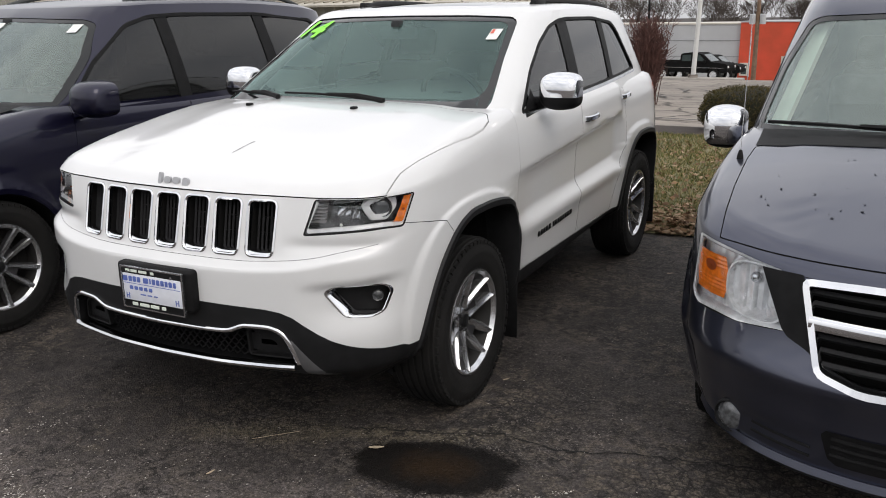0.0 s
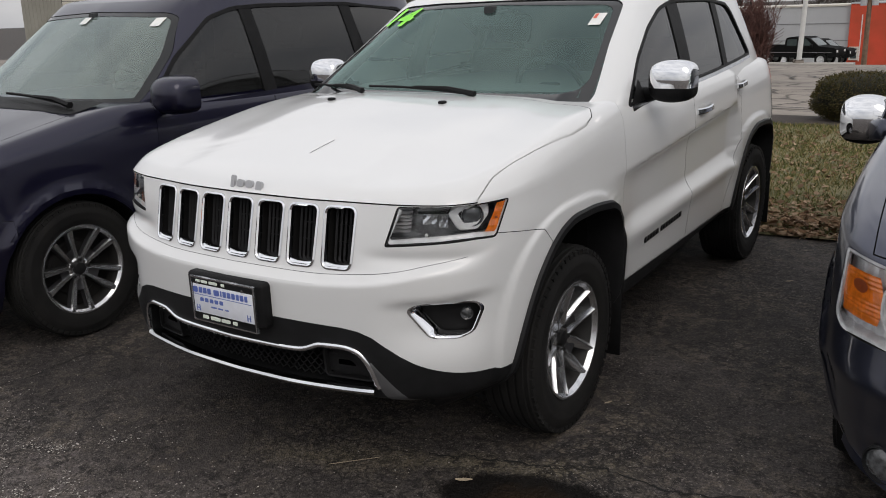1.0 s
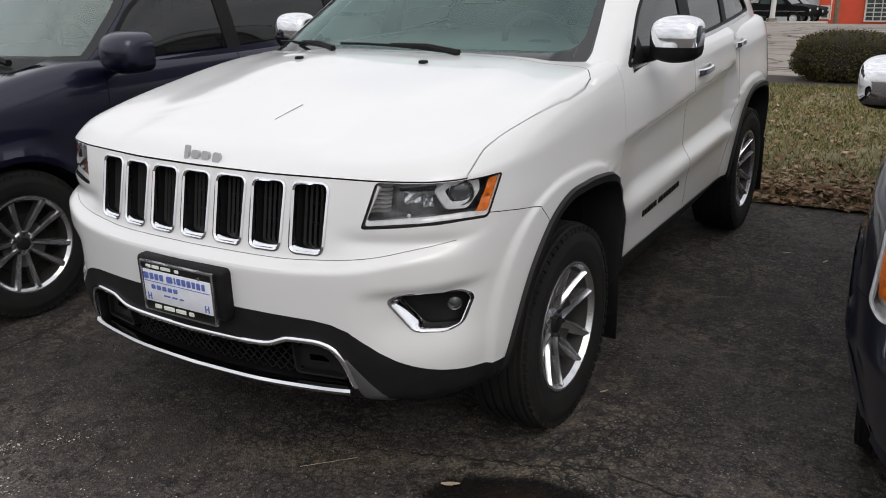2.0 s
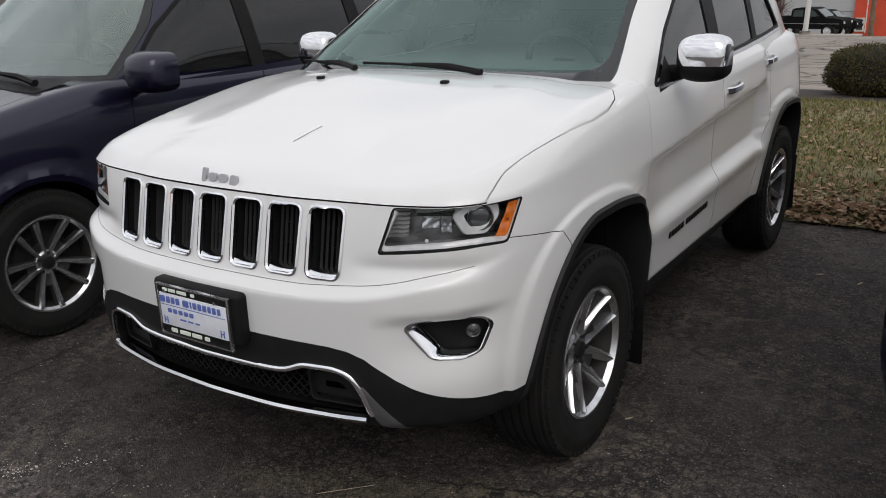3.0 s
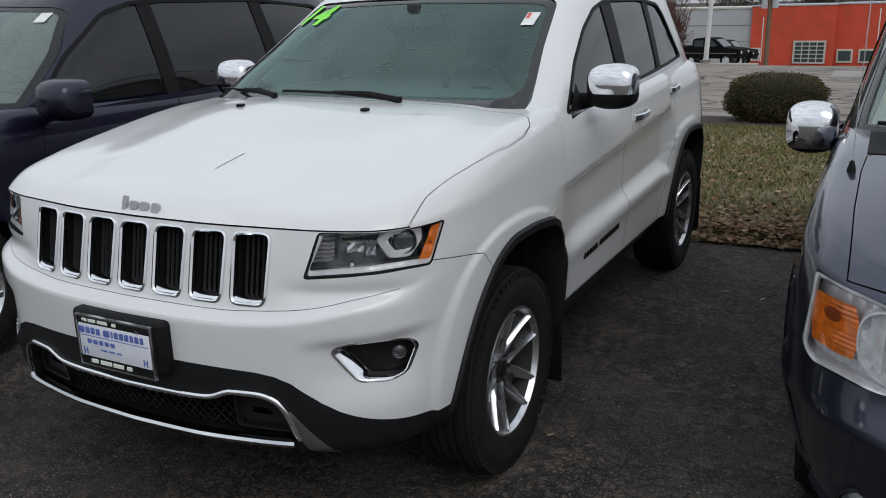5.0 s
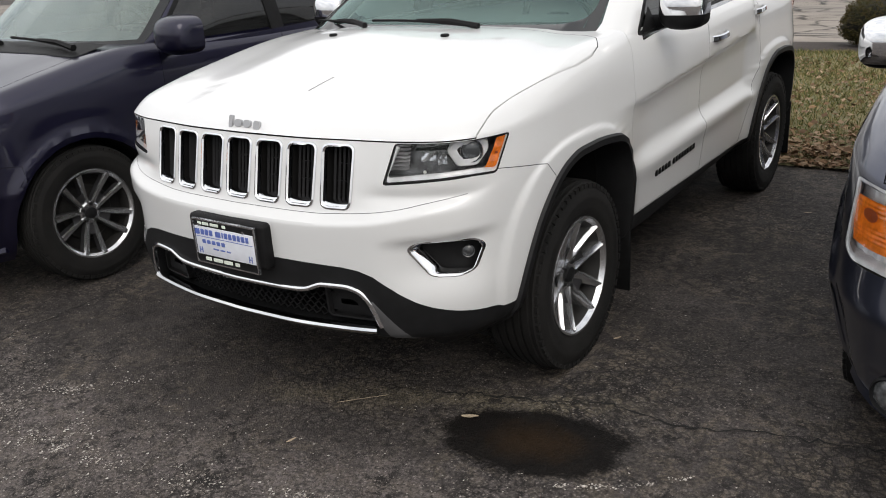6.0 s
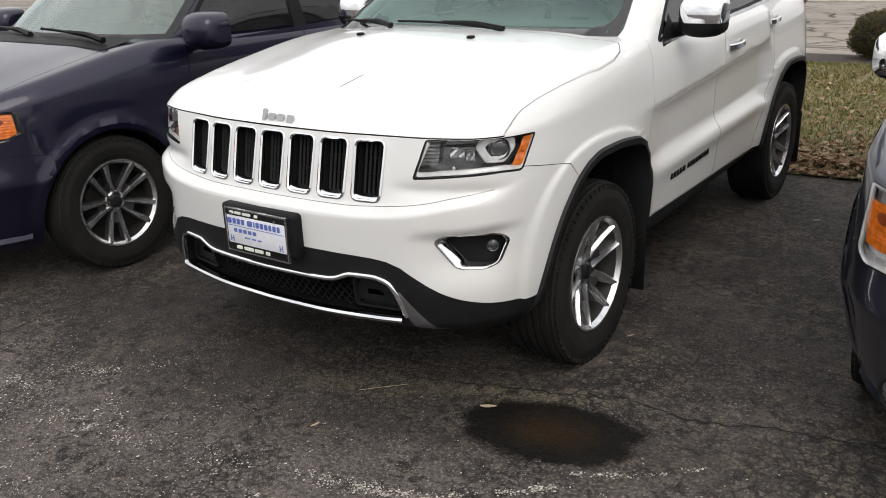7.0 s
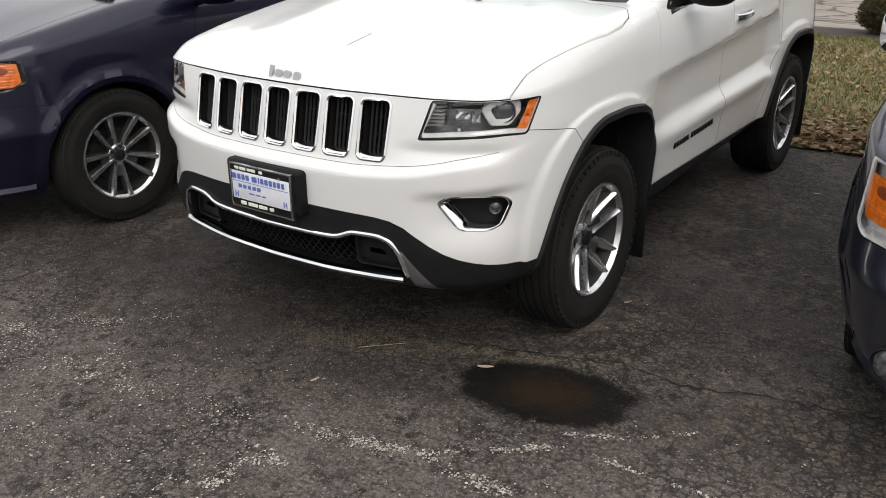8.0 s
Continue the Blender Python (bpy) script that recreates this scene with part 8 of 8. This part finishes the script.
# poles
M_POLEW = mat("white_painted_steel", (0.62, 0.62, 0.60), 0.5, vary=0.1, scale=2)
M_WOOD = mat("weathered_pole_timber", (0.20, 0.13, 0.085), 0.9, vary=0.35, scale=3)
pl = thing("light_pole", "tall white painted steel pole on a concrete foot", "pole", (-9.55, 57.6, land(57.6)))
bm = bmesh.new()
tube(bm, [(0, 0, -0.3), (0.25, 0, 6.5), (0.52, 0, 13.5)], 0.15, 12, radii=[0.17, 0.14, 0.10])
part("mast", bm, M_POLEW, pl)
bm = bmesh.new()
lathe(bm, [(-0.3, 0.36), (0.35, 0.34), (0.38, 0.30), (0.38, 0.01)], seg=20)
bm.transform(pose(0, 0, 0, 0, -90, 0))
part("foot", bm, M_LOT, pl, "concrete foot")
ll = thing("lamp_post", "dark lamp post with two floodlights", "lamp post", (-15.95, 70.1, land(70.1)))
bm = bmesh.new()
tube(bm, [(0, 0, -0.3), (0, 0, 3.75 - land(70.1))], 0.09, 8)
part("mast", bm, M_DARK, ll)
for s in (-1, 1):
    bm = bmesh.new()
    tube(bm, [(0, 0, 3.6 - land(70.1)), (s * 0.35, 0, 3.7 - land(70.1))], 0.04, 6)
    box(bm, min(s * 0.3, s * 0.62), max(s * 0.3, s * 0.62), -0.15, 0.15, 3.62 - land(70.1), 3.86 - land(70.1), 0.04)
    part("floodlight", bm, M_DARK, ll)
up = thing("utility_pole", "brown timber utility pole with grey transformers", "pole", (-8.75, 81.5, land(81.5)))
bm = bmesh.new()
tube(bm, [(0, 0, -0.3), (0, 0, 2.9 - land(81.5))], 0.2, 10, radii=[0.24, 0.17])
part("mast", bm, M_WOOD, up)
bm = bmesh.new()
tube(bm, [(-0.45, -0.1, 0.0 - land(81.5)), (-0.45, -0.1, 0.3 - land(81.5) - 4.3)], 0.05, 6)
part("conduit", bm, M_POLEW, up)
for s in (-0.45, 0.45):
    bm = bmesh.new()
    lathe(bm, [(0, 0.001), (0, 0.27), (0.85, 0.27), (0.92, 0.2), (0.92, 0.001)], seg=14)
    bm.transform(Matrix.Translation((s, -0.1, 0.75 - land(81.5))) @ pose(0, 0, 0, 0, -90, 0))
    part("transformer", bm, M_GREYW, up, "grey transformer can")
tp = thing("thin_pole", "thin pale pole beside the far lot", "pole", (0.3, 80, land(80)))
bm = bmesh.new()
tube(bm, [(0, 0, -0.2), (0, 0, 0.6 - land(80))], 0.05, 6)
part("mast", bm, M_POLEW, tp)
M_KERB = mat("concrete_kerb", (0.33, 0.31, 0.28), 0.85, vary=0.2, scale=3)
for nm, x0, x1, y0, y1 in (("kerb_1", -13.2, -6.2, 57.0, 58.4), ("kerb_2", -0.3, 9.0, 35.0, 38.0)):
    bm = bmesh.new()
    zk = land((y0 + y1) / 2)
    box(bm, x0, x1, y0, y1, zk - 0.4, zk + 0.17, 0.06)
    tagged(part(nm, bm, M_KERB, None, "pale concrete kerb of a traffic island"), category="kerb", kind="structure")
# tar lines on the far lot
M_TAR = mat("tar_seal", (0.05, 0.047, 0.043), 0.8, vary=0.3, scale=3)
r3 = random.Random(8)
for k in range(26):
    x, y = r3.uniform(-6, 5), r3.uniform(15.5, 46)
    pts = [(x, y)]
    a = r3.choice((0.0, 0.15, 1.4, 1.7)) + r3.uniform(-0.2, 0.2)
    for j in range(9):
        a += r3.gauss(0, 0.22)
        pts.append((pts[-1][0] + math.cos(a) * 0.7, pts[-1][1] + math.sin(a) * 0.7))
    bm = bmesh.new()
    rows = []
    for i, (px, py) in enumerate(pts):
        w = 0.035 + 0.02 * r3.random()
        rows.append([(px - w, py - w, land(py) + 0.062), (px + w, py + w, land(py) + 0.062)])
    strip(bm, rows)
    tagged(part("seal_" + str(k + 1), bm, M_TAR, None, "dark sealed crack in the far lot", 0), category="crack", kind="structure")


# ---------------------------------------------------------------- pickup trucks on the far lot
def pickup(x, y, rz, material, label, scale=1.0):
    ob = thing("pickup_truck", label, "truck", (x, y, land(y) + 0.03), rz, "pickups on the far lot")
    side = [(-2.9, 0.55), (2.75, 0.55), (2.9, 0.75), (2.88, 1.06), (2.7, 1.18), (1.75, 1.26), (1.08, 1.80), (0.82, 1.88), (-0.25, 1.88), (-0.46, 1.80), (-0.52, 1.30), (-2.9, 1.30)]
    me = boolean(prism(round_poly(side, 0.10, 3), "y", -0.98, 0.98), [prism(arch_poly(cx, 0.40, 0.50), "y", -1.2, 1.2, M_VOID) for cx in (1.9, -1.75)] + [prism([(-2.75, 0.95), (-0.66, 0.95), (-0.66, 1.6), (-2.75, 1.6)], "y", -0.85, 0.85, M_VOID)])
    mesh_ob("body", paint_slots(me, material), material, ob, "dark painted body and bed", 30)
    for w in ([(1.34, 1.32), (0.38, 1.32), (0.38, 1.77), (0.80, 1.79), (0.94, 1.73)], [(0.28, 1.32), (-0.38, 1.32), (-0.34, 1.73), (0.28, 1.77)]):
        for s in (-1, 1):
            bm = bmesh.new()
            bm.faces.new([bm.verts.new((u, s * 0.986, v)) for u, v in w])
            part("window", bm, M_PANE, ob, "", 0)
    bm = bmesh.new()
    strip(bm, [[(1.70, -0.86, 1.315), (1.70, 0.86, 1.315)], [(1.12, -0.78, 1.79), (1.12, 0.78, 1.79)]])
    part("windscreen", bm, M_PANE, ob, "", 0)
    bm = bmesh.new()
    box(bm, -2.7, 2.6, -0.992, 0.992, 0.86, 0.885)
    part("side_strip", bm, M_SATIN, ob, "bright side strip", 0)
    for s in (-1, 1):
        bm = bmesh.new()
        box(bm, 2.80, 2.90, min(s * 0.62, s * 0.95), max(s * 0.62, s * 0.95), 0.86, 1.02, 0.03)
        part("headlamp", bm, M_REFL, ob)
        bm = bmesh.new()
        box(bm, 1.20, 1.36, min(s * 1.0, s * 1.18), max(s * 1.0, s * 1.18), 1.20, 1.42, 0.04)
        part("door_mirror", bm, M_BLACK, ob)
        for cx in (1.9, -1.75):
            bm = bmesh.new()
            lathe(bm, [(-0.12, 0.25), (-0.13, 0.37), (-0.10, 0.40), (0.10, 0.40), (0.13, 0.37), (0.13, 0.26)], seg=24)
            bm.transform(pose(cx, s * 0.86, 0.40, 0, 0, 90 * s))
            wh = part("wheel", bm, M_TYRE, ob, "black tyre")
            bm = bmesh.new()
            lathe(bm, [(0.10, 0.26), (0.115, 0.24), (0.06, 0.21), (0.05, 0.12), (0.10, 0.08), (0.11, 0.001)], seg=16)
            bm.transform(pose(cx, s * 0.86, 0.40, 0, 0, 90 * s))
            part("rim", bm, M_REFL, wh)
    return ob


M_TRUCK = paint("black_paint", (0.012, 0.013, 0.014), dirt=0.1)
pickup(-10.2, 60.2, -8, M_TRUCK, "black pickup truck standing beside the light pole")
pickup(-10.4, 66.5, -5, M_TRUCK, "dark pickup truck behind the first one")
